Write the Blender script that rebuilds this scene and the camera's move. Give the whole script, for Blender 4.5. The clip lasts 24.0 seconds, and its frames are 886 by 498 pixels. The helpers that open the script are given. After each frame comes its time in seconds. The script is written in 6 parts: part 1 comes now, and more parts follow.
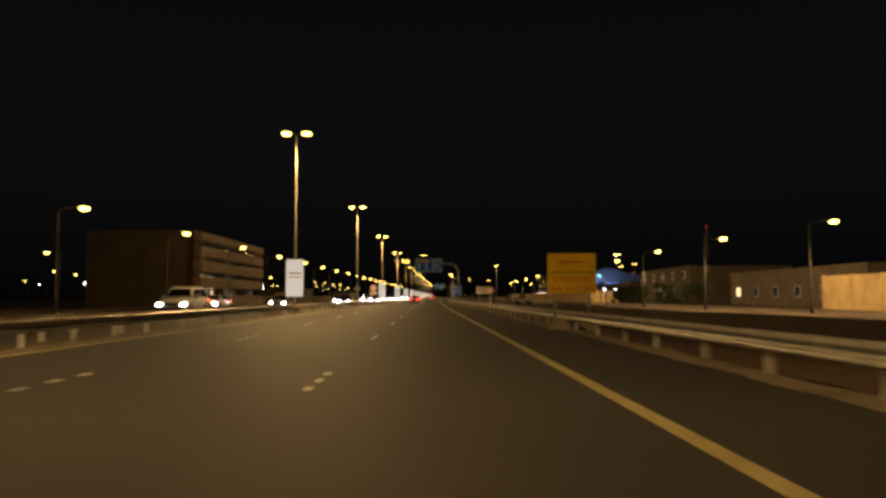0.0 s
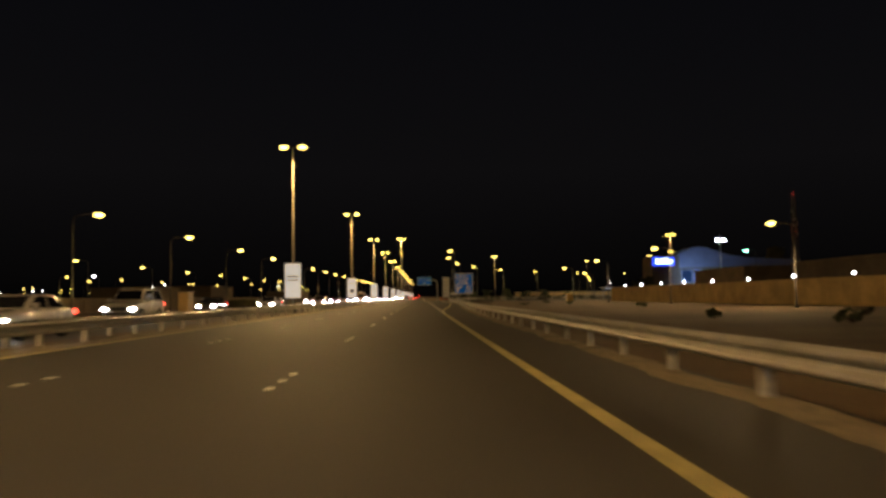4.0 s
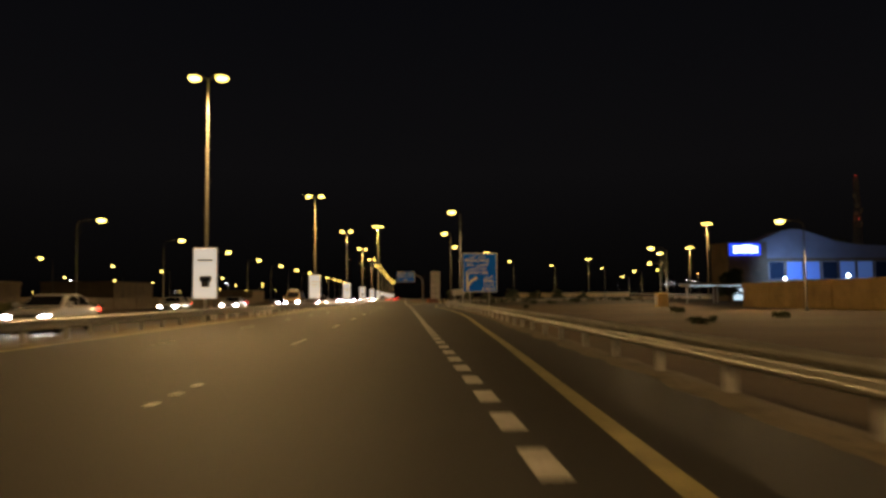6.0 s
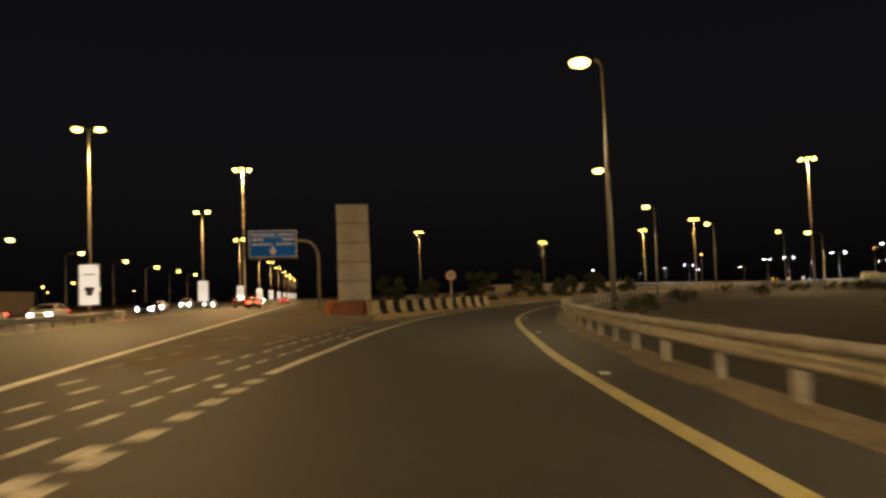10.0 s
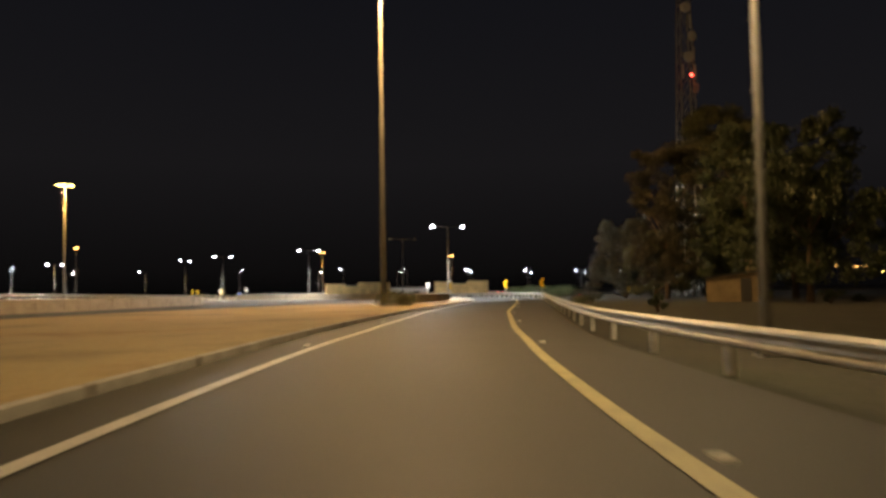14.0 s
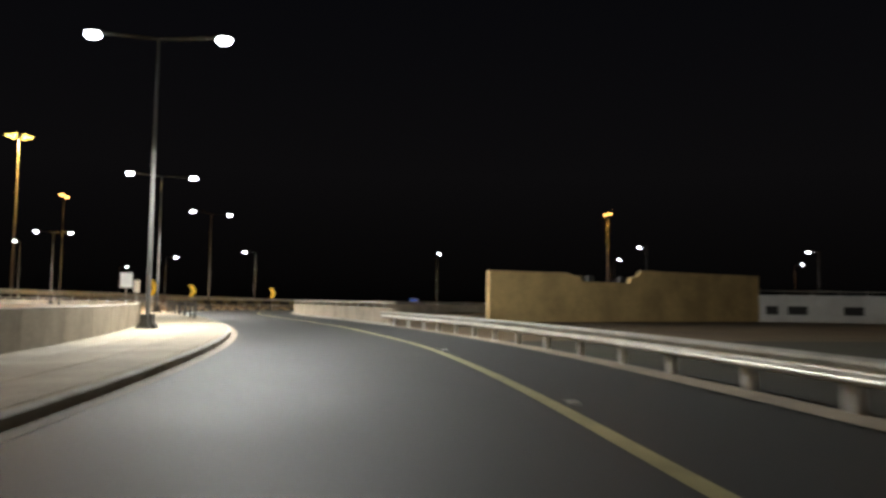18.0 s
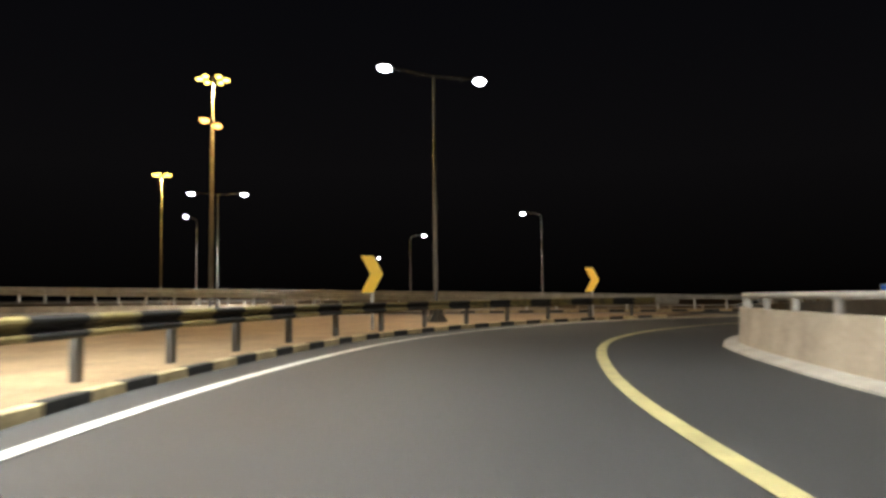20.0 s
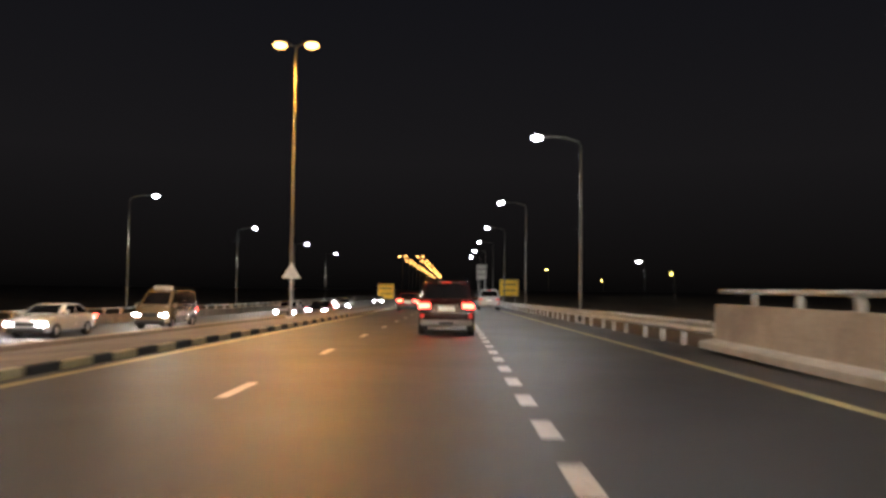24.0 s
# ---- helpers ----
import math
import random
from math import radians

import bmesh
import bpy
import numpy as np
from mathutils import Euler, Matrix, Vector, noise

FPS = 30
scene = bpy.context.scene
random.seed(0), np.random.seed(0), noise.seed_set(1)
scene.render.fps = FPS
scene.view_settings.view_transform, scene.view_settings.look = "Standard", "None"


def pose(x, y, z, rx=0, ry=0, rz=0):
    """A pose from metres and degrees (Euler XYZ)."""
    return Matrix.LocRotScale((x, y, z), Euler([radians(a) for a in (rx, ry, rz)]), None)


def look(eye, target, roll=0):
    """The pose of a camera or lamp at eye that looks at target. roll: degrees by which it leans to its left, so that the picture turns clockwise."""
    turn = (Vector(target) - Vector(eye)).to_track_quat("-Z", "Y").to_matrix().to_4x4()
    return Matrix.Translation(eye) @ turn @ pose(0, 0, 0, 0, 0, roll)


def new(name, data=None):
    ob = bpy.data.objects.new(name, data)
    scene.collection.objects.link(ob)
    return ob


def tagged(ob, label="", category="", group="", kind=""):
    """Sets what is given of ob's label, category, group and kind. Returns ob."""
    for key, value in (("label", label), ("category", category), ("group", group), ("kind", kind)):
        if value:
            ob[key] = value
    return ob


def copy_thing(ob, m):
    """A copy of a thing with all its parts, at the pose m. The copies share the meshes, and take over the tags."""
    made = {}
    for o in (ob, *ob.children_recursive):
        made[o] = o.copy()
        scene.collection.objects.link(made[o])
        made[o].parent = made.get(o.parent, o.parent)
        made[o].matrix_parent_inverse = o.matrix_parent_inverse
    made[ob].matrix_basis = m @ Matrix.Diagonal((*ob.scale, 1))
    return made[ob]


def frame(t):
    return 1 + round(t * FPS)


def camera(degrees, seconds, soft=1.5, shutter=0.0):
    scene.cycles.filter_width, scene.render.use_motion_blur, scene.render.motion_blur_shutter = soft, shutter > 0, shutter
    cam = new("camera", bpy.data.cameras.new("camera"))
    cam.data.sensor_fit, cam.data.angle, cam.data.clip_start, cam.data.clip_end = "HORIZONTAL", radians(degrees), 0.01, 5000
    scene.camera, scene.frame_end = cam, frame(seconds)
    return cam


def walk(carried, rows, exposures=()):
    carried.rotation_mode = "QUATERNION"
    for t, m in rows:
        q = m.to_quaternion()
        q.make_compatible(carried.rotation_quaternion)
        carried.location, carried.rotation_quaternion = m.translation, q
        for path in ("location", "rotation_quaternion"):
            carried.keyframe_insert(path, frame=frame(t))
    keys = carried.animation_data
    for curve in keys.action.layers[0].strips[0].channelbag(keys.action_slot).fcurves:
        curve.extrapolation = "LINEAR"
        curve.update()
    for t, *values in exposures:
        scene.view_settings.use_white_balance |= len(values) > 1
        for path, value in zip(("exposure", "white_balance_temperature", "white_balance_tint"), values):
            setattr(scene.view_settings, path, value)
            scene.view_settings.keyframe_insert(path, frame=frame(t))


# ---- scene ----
cam = camera(59.36, 24.0, soft=3.1, shutter=0.25)

# seconds, x, y, pitch, roll, yaw; the eye is 1.18 m above the road
PATH = [
    (0.0, 0.00, 0.00, 3.54, 0.13, -0.05),
    (0.5, -0.18, 19.33, 3.42, -0.16, -0.34),
    (1.0, -0.63, 38.63, 3.12, -0.04, -0.56),
    (1.5, -0.72, 57.91, 3.09, -0.09, -0.70),
    (2.0, -1.15, 76.81, 3.16, 0.73, -0.67),
    (2.5, -1.52, 95.46, 3.17, 0.58, -0.76),
    (3.0, -1.74, 113.90, 3.56, 0.76, -0.82),
    (3.5, -1.87, 132.15, 3.39, 0.80, -1.14),
    (4.0, -1.90, 150.21, 3.51, 0.79, -1.41),
    (4.5, -1.90, 168.07, 3.43, 0.69, -1.59),
    (5.0, -1.94, 185.70, 3.56, 0.70, -1.87),
    (5.5, -1.82, 203.12, 3.60, 0.68, -1.90),
    (6.0, -1.46, 220.71, 3.58, 0.50, -2.68),
    (6.5, -0.96, 238.55, 3.48, 0.62, -2.80),
    (7.0, -0.56, 256.25, 3.56, 0.94, -2.69),
    (7.5, -0.23, 274.05, 3.48, 1.25, -2.41),
    (8.0, 0.06, 290.89, 3.40, 0.87, -2.14),
    (8.5, 0.20, 307.18, 3.20, 1.17, -1.74),
    (9.0, 0.52, 323.6, 3.44, 1.26, -2.85),
    (9.5, 1.30, 339.86, 3.37, 1.72, -5.74),
    (10.0, 3.10, 356.65, 3.24, 2.06, -9.09),
    (10.5, 5.95, 373.31, 3.43, 1.94, -12.43),
    (11.0, 10.06, 390.01, 3.18, 2.44, -17.42),
    (11.5, 16.17, 406.57, 3.04, 2.81, -23.77),
    (12.0, 24.18, 422.80, 3.27, 1.40, -30.29),
    (12.5, 33.63, 438.57, 3.50, 1.09, -35.55),
    (13.0, 44.69, 453.50, 3.36, 0.91, -40.93),
    (13.5, 57.24, 467.38, 2.76, 0.64, -46.56),
    (14.0, 71.24, 480.03, 3.11, 0.92, -52.00),
    (14.5, 86.29, 491.86, 3.46, 0.60, -56.93),
    (15.0, 102.54, 502.30, 3.60, 0.51, -59.96),
    (15.5, 118.97, 512.39, 3.64, -0.60, -60.15),
    (16.0, 135.16, 522.42, 3.86, -0.92, -59.53),
    (16.5, 150.95, 532.78, 4.17, -1.55, -54.60),
    (17.0, 164.75, 545.21, 4.15, -2.62, -44.37),
    (17.5, 175.60, 560.06, 3.80, -2.73, -33.48),
    (18.0, 182.74, 575.79, 3.92, -0.88, -23.64),
    (18.5, 187.61, 590.97, 3.65, -1.16, -15.15),
    (19.0, 190.23, 605.35, 3.56, 0.23, -7.95),
    (19.5, 191.28, 618.72, 3.40, 0.56, -3.32),
    (20.0, 191.74, 631.09, 3.47, 0.67, -3.30),
    (20.5, 192.90, 642.61, 3.60, 0.65, -10.38),
    (21.0, 196.15, 653.15, 3.50, 0.62, -26.18),
    (21.5, 202.90, 661.92, 3.35, 0.08, -48.21),
    (22.0, 212.12, 667.73, 3.42, -1.51, -73.05),
    (22.5, 223.30, 668.93, 3.55, -0.76, -95.19),
    (23.0, 235.55, 667.15, 3.31, 0.10, -102.92),
    (23.5, 248.92, 664.22, 3.14, 0.11, -103.60),
    (24.0, 262.83, 661.24, 3.01, -0.67, -103.77),
]

walk(cam, [(t, pose(x, y, 1.18, 90 + p, r, w)) for t, x, y, p, r, w in PATH],
     exposures=[(0.0, 0.35), (6.0, 0.25), (9.0, 0.45), (10.0, 0.75), (11.0, 1.5), (14.0, 1.4), (15.0, 1.4), (16.0, 1.5), (17.0, 1.25), (18.0, 0.1), (19.3, -0.1), (20.0, 0.1), (20.6, 0.5), (21.0, 0.95), (22.0, 1.6), (23.0, 1.4), (24.0, 1.5)])

# ---- world: a clear night with a faint urban glow ----
night = bpy.data.worlds.new("night_sky")
scene.world = night
night.use_nodes = True
nt = night.node_tree
bg = nt.nodes["Background"]
tc = nt.nodes.new("ShaderNodeTexCoord")
sep = nt.nodes.new("ShaderNodeSeparateXYZ")
ramp = nt.nodes.new("ShaderNodeValToRGB")
nt.links.new(tc.outputs["Generated"], sep.inputs[0])
nt.links.new(sep.outputs["Z"], ramp.inputs[0])
nt.links.new(ramp.outputs[0], bg.inputs["Color"])
for at_z, colour in ((0.0, (0.0008, 0.0007, 0.0007, 1)), (0.03, (0.0016, 0.0014, 0.0014, 1)), (0.16, (0.0034, 0.0031, 0.0034, 1)), (0.5, (0.0017, 0.0019, 0.0029, 1))):
    if at_z in (0.0, 0.5):
        stop = ramp.color_ramp.elements[0 if at_z == 0.0 else -1]
        stop.position = at_z
    else:
        stop = ramp.color_ramp.elements.new(at_z)
    stop.color = colour
bg.inputs["Strength"].default_value = 1.0

SODIUM = (1.0, 0.60, 0.22)
AMBER = (1.0, 0.42, 0.085)
LED = (0.86, 0.95, 1.0)


def lamp_data(name, colour, power, radius=0.28, cone=172, soft=0.2):
    """A luminaire that throws its light downwards in a wide soft cone."""
    d = bpy.data.lights.new(name, "SPOT")
    d.color, d.energy, d.shadow_soft_size, d.spot_size, d.spot_blend = colour, power, radius, radians(cone), soft
    return d


LIGHT_MAST = lamp_data("mast_light", SODIUM, 4600)
LIGHT_RAMP = lamp_data("ramp_light", (1.0, 0.72, 0.36), 1500, cone=146, soft=0.5)
LIGHT_SIDE = lamp_data("side_light", (1.0, 0.64, 0.28), 3000)
LIGHT_AMBER = lamp_data("amber_light", AMBER, 2200)
LIGHT_LED = lamp_data("led_light", LED, 430)
LIGHT_LED2 = lamp_data("island_led_light", (0.95, 0.98, 0.93), 13500, cone=162, soft=0.4)
LIGHT_LED3 = lamp_data("far_led_light", (1.0, 0.93, 0.80), 1350)
LIGHT_NOSE = lamp_data("nose_led_light", (1.0, 0.84, 0.60), 2500, cone=152, soft=0.4)
LIGHT_HIGH = lamp_data("high_light", SODIUM, 32000)


# ---- materials ----
def mat(name, colour, rough=0.6, metal=0.0, grain=0.0, scale=40.0, stain=0.0, stain_scale=1.2, bump=0.0, coat=0.0, tint=None, spec=0.5):
    m = bpy.data.materials.new(name)
    m.use_nodes = True
    n, l = m.node_tree.nodes, m.node_tree.links
    b = n["Principled BSDF"]
    b.inputs["Base Color"].default_value = (*colour, 1)
    b.inputs["Roughness"].default_value = rough
    b.inputs["Metallic"].default_value = metal
    b.inputs["Coat Weight"].default_value = coat
    b.inputs["Specular IOR Level"].default_value = spec
    if grain or stain or bump:
        co = n.new("ShaderNodeTexCoord")
        geo = n.new("ShaderNodeNewGeometry")
        fine = n.new("ShaderNodeTexNoise")
        fine.inputs["Scale"].default_value, fine.inputs["Detail"].default_value = scale, 6
        l.new(geo.outputs["Position"], fine.inputs["Vector"])
        big = n.new("ShaderNodeTexNoise")
        big.inputs["Scale"].default_value, big.inputs["Detail"].default_value = stain_scale, 5
        big.inputs["Roughness"].default_value = 0.65
        l.new(geo.outputs["Position"], big.inputs["Vector"])
        r1 = n.new("ShaderNodeMapRange")
        r1.inputs[1].default_value, r1.inputs[2].default_value = 0.3, 0.7
        r1.inputs[3].default_value, r1.inputs[4].default_value = 1 - grain, 1 + grain
        l.new(fine.outputs["Fac"], r1.inputs[0])
        r2 = n.new("ShaderNodeMapRange")
        r2.inputs[1].default_value, r2.inputs[2].default_value = 0.35, 0.68
        r2.inputs[3].default_value, r2.inputs[4].default_value = 1 - stain, 1 + stain * 0.5
        l.new(big.outputs["Fac"], r2.inputs[0])
        mul = n.new("ShaderNodeMath")
        mul.operation = "MULTIPLY"
        l.new(r1.outputs[0], mul.inputs[0])
        l.new(r2.outputs[0], mul.inputs[1])
        mix = n.new("ShaderNodeVectorMath")
        mix.operation = "SCALE"
        mix.inputs[0].default_value = colour
        l.new(mul.outputs[0], mix.inputs["Scale"])
        src = mix.outputs[0]
        if tint:
            tm = n.new("ShaderNodeMix")
            tm.data_type = "RGBA"
            tm.inputs[7].default_value = (*tint, 1)
            l.new(src, tm.inputs[6])
            r3 = n.new("ShaderNodeMapRange")
            r3.inputs[1].default_value, r3.inputs[2].default_value = 0.5, 0.66
            l.new(big.outputs["Fac"], r3.inputs[0])
            l.new(r3.outputs[0], tm.inputs[0])
            src = tm.outputs[2]
        l.new(src, b.inputs["Base Color"])
        rr = n.new("ShaderNodeMapRange")
        rr.inputs[3].default_value, rr.inputs[4].default_value = max(0.03, rough - 0.12), min(1, rough + 0.12)
        l.new(big.outputs["Fac"], rr.inputs[0])
        l.new(rr.outputs[0], b.inputs["Roughness"])
        if bump:
            bp = n.new("ShaderNodeBump")
            bp.inputs["Strength"].default_value, bp.inputs["Distance"].default_value = 0.5, bump
            l.new(fine.outputs["Fac"], bp.inputs["Height"])
            l.new(bp.outputs[0], b.inputs["Normal"])
    return m


def glow(name, colour, strength):
    m = bpy.data.materials.new(name)
    m.use_nodes = True
    b = m.node_tree.nodes["Principled BSDF"]
    b.inputs["Base Color"].default_value = (*[min(1, c) for c in colour], 1)
    b.inputs["Emission Color"].default_value = (*colour, 1)
    b.inputs["Emission Strength"].default_value = strength
    return m


M_ASPHALT = mat("asphalt", (0.044, 0.043, 0.042), 0.70, spec=0.25, grain=0.35, scale=55, stain=0.3, stain_scale=0.16, bump=0.004)
M_ASPHALT2 = mat("dark_asphalt", (0.042, 0.042, 0.042), 0.68, spec=0.24, grain=0.35, scale=60, stain=0.25, stain_scale=0.3, bump=0.004)
M_ASPHALT3 = mat("smooth_flyover_asphalt", (0.034, 0.034, 0.034), 0.52, spec=0.34, grain=0.35, scale=60, stain=0.25, stain_scale=0.3, bump=0.003)
# sand of the open ground, a darker tone than the verge sand
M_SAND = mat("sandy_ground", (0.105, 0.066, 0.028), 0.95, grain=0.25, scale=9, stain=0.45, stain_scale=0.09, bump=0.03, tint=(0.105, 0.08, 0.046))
M_NOSE = mat("tan_paving", (0.27, 0.185, 0.10), 0.9, grain=0.2, scale=14, stain=0.3, stain_scale=0.6, bump=0.006)
M_DULLY = mat("grimy_yellow_paint", (0.20, 0.155, 0.05), 0.7, grain=0.25, scale=20, stain=0.5, stain_scale=2, tint=(0.07, 0.06, 0.035))
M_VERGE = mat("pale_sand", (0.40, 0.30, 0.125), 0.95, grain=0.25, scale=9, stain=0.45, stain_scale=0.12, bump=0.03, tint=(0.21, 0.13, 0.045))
M_MEDIAN = mat("dusty_median", (0.22, 0.185, 0.135), 0.9, grain=0.2, scale=12, stain=0.35, stain_scale=0.5, bump=0.006)
M_SCRUB = mat("scrub_ground", (0.034, 0.031, 0.019), 0.95, grain=0.3, scale=6, stain=0.5, stain_scale=0.2, bump=0.04, tint=(0.025, 0.028, 0.013))
M_DRIFT = mat("blown_pale_sand", (0.20, 0.165, 0.11), 0.95, grain=0.3, scale=12, stain=0.5, stain_scale=0.9, bump=0.02, tint=(0.085, 0.07, 0.05))
# blown dust, its colour lifted to hold the bright headlight patch
M_DUST_LIT = mat("headlit_pale_dust", (0.36, 0.32, 0.25), 0.95, grain=0.3, scale=10, stain=0.6, stain_scale=0.8, bump=0.01, tint=(0.14, 0.12, 0.09))
M_PAINT_Y = mat("yellow_line_paint", (0.42, 0.37, 0.17), 0.55, grain=0.15, scale=30, stain=0.35, stain_scale=1.5)
M_PAINT_W = mat("white_line_paint", (0.56, 0.55, 0.52), 0.55, grain=0.15, scale=30, stain=0.3, stain_scale=1.7)
M_STUD = mat("reflective_stud", (0.85, 0.85, 0.8), 0.25)
M_GALV = mat("galvanised_steel", (0.36, 0.345, 0.31), 0.48, 0.4, grain=0.12, scale=18, stain=0.3, stain_scale=2.0)
M_POSTS = mat("steel_post", (0.52, 0.51, 0.49), 0.6, 0.15, grain=0.15, scale=20, stain=0.35, stain_scale=3)
M_POLE = mat("lamp_pole_paint", (0.10, 0.096, 0.088), 0.6, 0.1, grain=0.08, scale=12, stain=0.2, stain_scale=1)
M_CASE = mat("lamp_housing", (0.035, 0.034, 0.032), 0.7, grain=0.1, scale=15, stain=0.2, stain_scale=3)
M_CONC = mat("concrete", (0.32, 0.265, 0.20), 0.85, grain=0.15, scale=14, stain=0.3, stain_scale=0.8, bump=0.006)
M_KERB = mat("kerb_concrete", (0.36, 0.33, 0.28), 0.85, grain=0.15, scale=20, stain=0.3, stain_scale=1.3, bump=0.005)
M_PAVE = mat("paved_island", (0.33, 0.27, 0.19), 0.85, grain=0.2, scale=16, stain=0.3, stain_scale=0.7, bump=0.006)
M_BLACK = mat("black_paint", (0.016, 0.016, 0.016), 0.85, spec=0.2, grain=0.2, scale=25, stain=0.3, stain_scale=2)
M_CREAM = mat("cream_render_wall", (0.60, 0.43, 0.19), 0.85, grain=0.1, scale=8, stain=0.3, stain_scale=0.4, bump=0.004)
M_SIGN_B = mat("blue_sign_sheeting", (0.0, 0.17, 1.0), 0.45, spec=0.1, grain=0.05, scale=6, stain=0.12, stain_scale=0.7)
M_SIGN_W = mat("white_sign_sheeting", (0.90, 0.90, 0.88), 0.4, grain=0.05, scale=6, stain=0.1, stain_scale=0.8)
M_SIGN_Y = mat("yellow_sign_sheeting", (0.90, 0.56, 0.02), 0.4, grain=0.06, scale=5, stain=0.15, stain_scale=0.8)
M_SIGN_R = mat("red_sign_sheeting", (0.60, 0.045, 0.03), 0.4)
M_SIGN_K = mat("black_sign_sheeting", (0.02, 0.02, 0.02), 0.5)
M_SIGN_BACK = mat("bare_aluminium_sheet", (0.55, 0.54, 0.51), 0.5, 0.25, grain=0.08, scale=9, stain=0.2, stain_scale=1)
M_BARK = mat("bark", (0.12, 0.085, 0.055), 0.9, grain=0.4, scale=12, stain=0.3, stain_scale=2, bump=0.02)
M_LEAF = mat("grey_green_leaf", (0.075, 0.076, 0.020), 0.65, grain=0.3, scale=3, stain=0.45, stain_scale=0.5)
M_LEAF3 = mat("olive_leaf", (0.040, 0.033, 0.009), 0.65, grain=0.3, scale=3, stain=0.45, stain_scale=0.5)
M_LEAF2 = mat("dark_leaf", (0.045, 0.060, 0.020), 0.6, grain=0.3, scale=3, stain=0.4, stain_scale=0.6)
M_GLASS = mat("dark_car_glass", (0.012, 0.012, 0.014), 0.06, spec=0.8)
M_TYRE = mat("tyre_rubber", (0.02, 0.02, 0.02), 0.8, grain=0.2, scale=60)
M_RIM = mat("alloy_rim", (0.55, 0.55, 0.56), 0.3, 0.9)
M_CHROME = mat("chrome_trim", (0.75, 0.75, 0.75), 0.12, 1.0)
M_TRIM = mat("black_plastic", (0.025, 0.025, 0.026), 0.6)
M_TAIL = glow("tail_light_lit", (1.0, 0.05, 0.03), 9)
# faint emission stands in for light thrown back by reflectors and unlit lamps
M_TAIL_DIM = glow("reflector_red_glow", (0.6, 0.02, 0.015), 0.06)
M_HEAD = glow("headlight_lit", (0.95, 0.97, 1.0), 140)
M_BULB_S = glow("sodium_lens", (1.0, 0.72, 0.15), 7)
M_BULB_A = glow("amber_lens", (1.0, 0.50, 0.13), 4.5)
M_BULB_W = glow("led_lens", (0.86, 0.95, 1.0), 22)
M_BULB_G = glow("green_lens", (0.25, 1.0, 0.6), 12)
M_BLUE_LIT = glow("lit_blue_sign_face", (0.02, 0.07, 1.0), 1.6)
M_WHITE_LIT = glow("lit_white_letters", (0.75, 0.88, 1.0), 4)
M_WINDOW_LIT = glow("lit_window", (1.0, 0.72, 0.40), 1.2)
M_COOL_LIT = glow("lit_shopfront", (0.65, 0.85, 1.0), 1.0)
M_PANEL_LIT = glow("backlit_advert_panel", (1.0, 0.93, 0.80), 0.42)


# ---- mesh helpers ----
def link(name, bm, material, parent=None, label="", smooth=False):
    me = bpy.data.meshes.new(name)
    bm.to_mesh(me)
    bm.free()
    me.materials.append(material)
    if smooth:
        for p in me.polygons:
            p.use_smooth = True
    ob = new(name, me)
    if parent:
        ob.parent = parent
    if label:
        ob["label"] = label
    return ob


part = link


def empty(name, m=None):
    ob = new(name)
    if m is not None:
        ob.matrix_basis = m
    return ob


def box(bm, x0, x1, y0, y1, z0, z1, bevel=0.0):
    r = bmesh.ops.create_cube(bm, size=1)
    vs = r["verts"]
    for v in vs:
        v.co = Vector(((x0 + x1) / 2 + v.co.x * (x1 - x0), (y0 + y1) / 2 + v.co.y * (y1 - y0), (z0 + z1) / 2 + v.co.z * (z1 - z0)))
    if bevel:
        es = {e for v in vs for e in v.link_edges}
        bmesh.ops.bevel(bm, geom=list(es), offset=bevel, segments=1, affect="EDGES")
    return bm


def boxed(x0, x1, y0, y1, z0, z1, bevel=0.0):
    return box(bmesh.new(), x0, x1, y0, y1, z0, z1, bevel)


def tube(bm, pts, radii, n=10, cap=True):
    """A round tube through pts with a radius at each."""
    rings = []
    for i, p in enumerate(pts):
        p = Vector(p)
        d = (Vector(pts[min(i + 1, len(pts) - 1)]) - Vector(pts[max(i - 1, 0)])).normalized()
        a = d.orthogonal().normalized() if abs(d.z) < 0.99 else Vector((1, 0, 0))
        a = (a - d * a.dot(d)).normalized()
        b = d.cross(a)
        r = radii[i] if isinstance(radii, (list, tuple)) else radii
        rings.append([bm.verts.new(p + (a * math.cos(k * math.tau / n) + b * math.sin(k * math.tau / n)) * r) for k in range(n)])
    for u, v in zip(rings, rings[1:]):
        for k in range(n):
            bm.faces.new((u[k], u[(k + 1) % n], v[(k + 1) % n], v[k]))
    if cap:
        bm.faces.new(list(reversed(rings[0])))
        bm.faces.new(rings[-1])
    return bm


def prism(bm, outline, y0, y1):
    """A flat outline of (x, z) given thickness along y."""
    a = [bm.verts.new((x, y0, z)) for x, z in outline]
    b = [bm.verts.new((x, y1, z)) for x, z in outline]
    k = len(outline)
    bm.faces.new(a)
    bm.faces.new(list(reversed(b)))
    for i in range(k):
        bm.faces.new((a[i], b[i], b[(i + 1) % k], a[(i + 1) % k]))
    bmesh.ops.recalc_face_normals(bm, faces=bm.faces[:])
    return bm


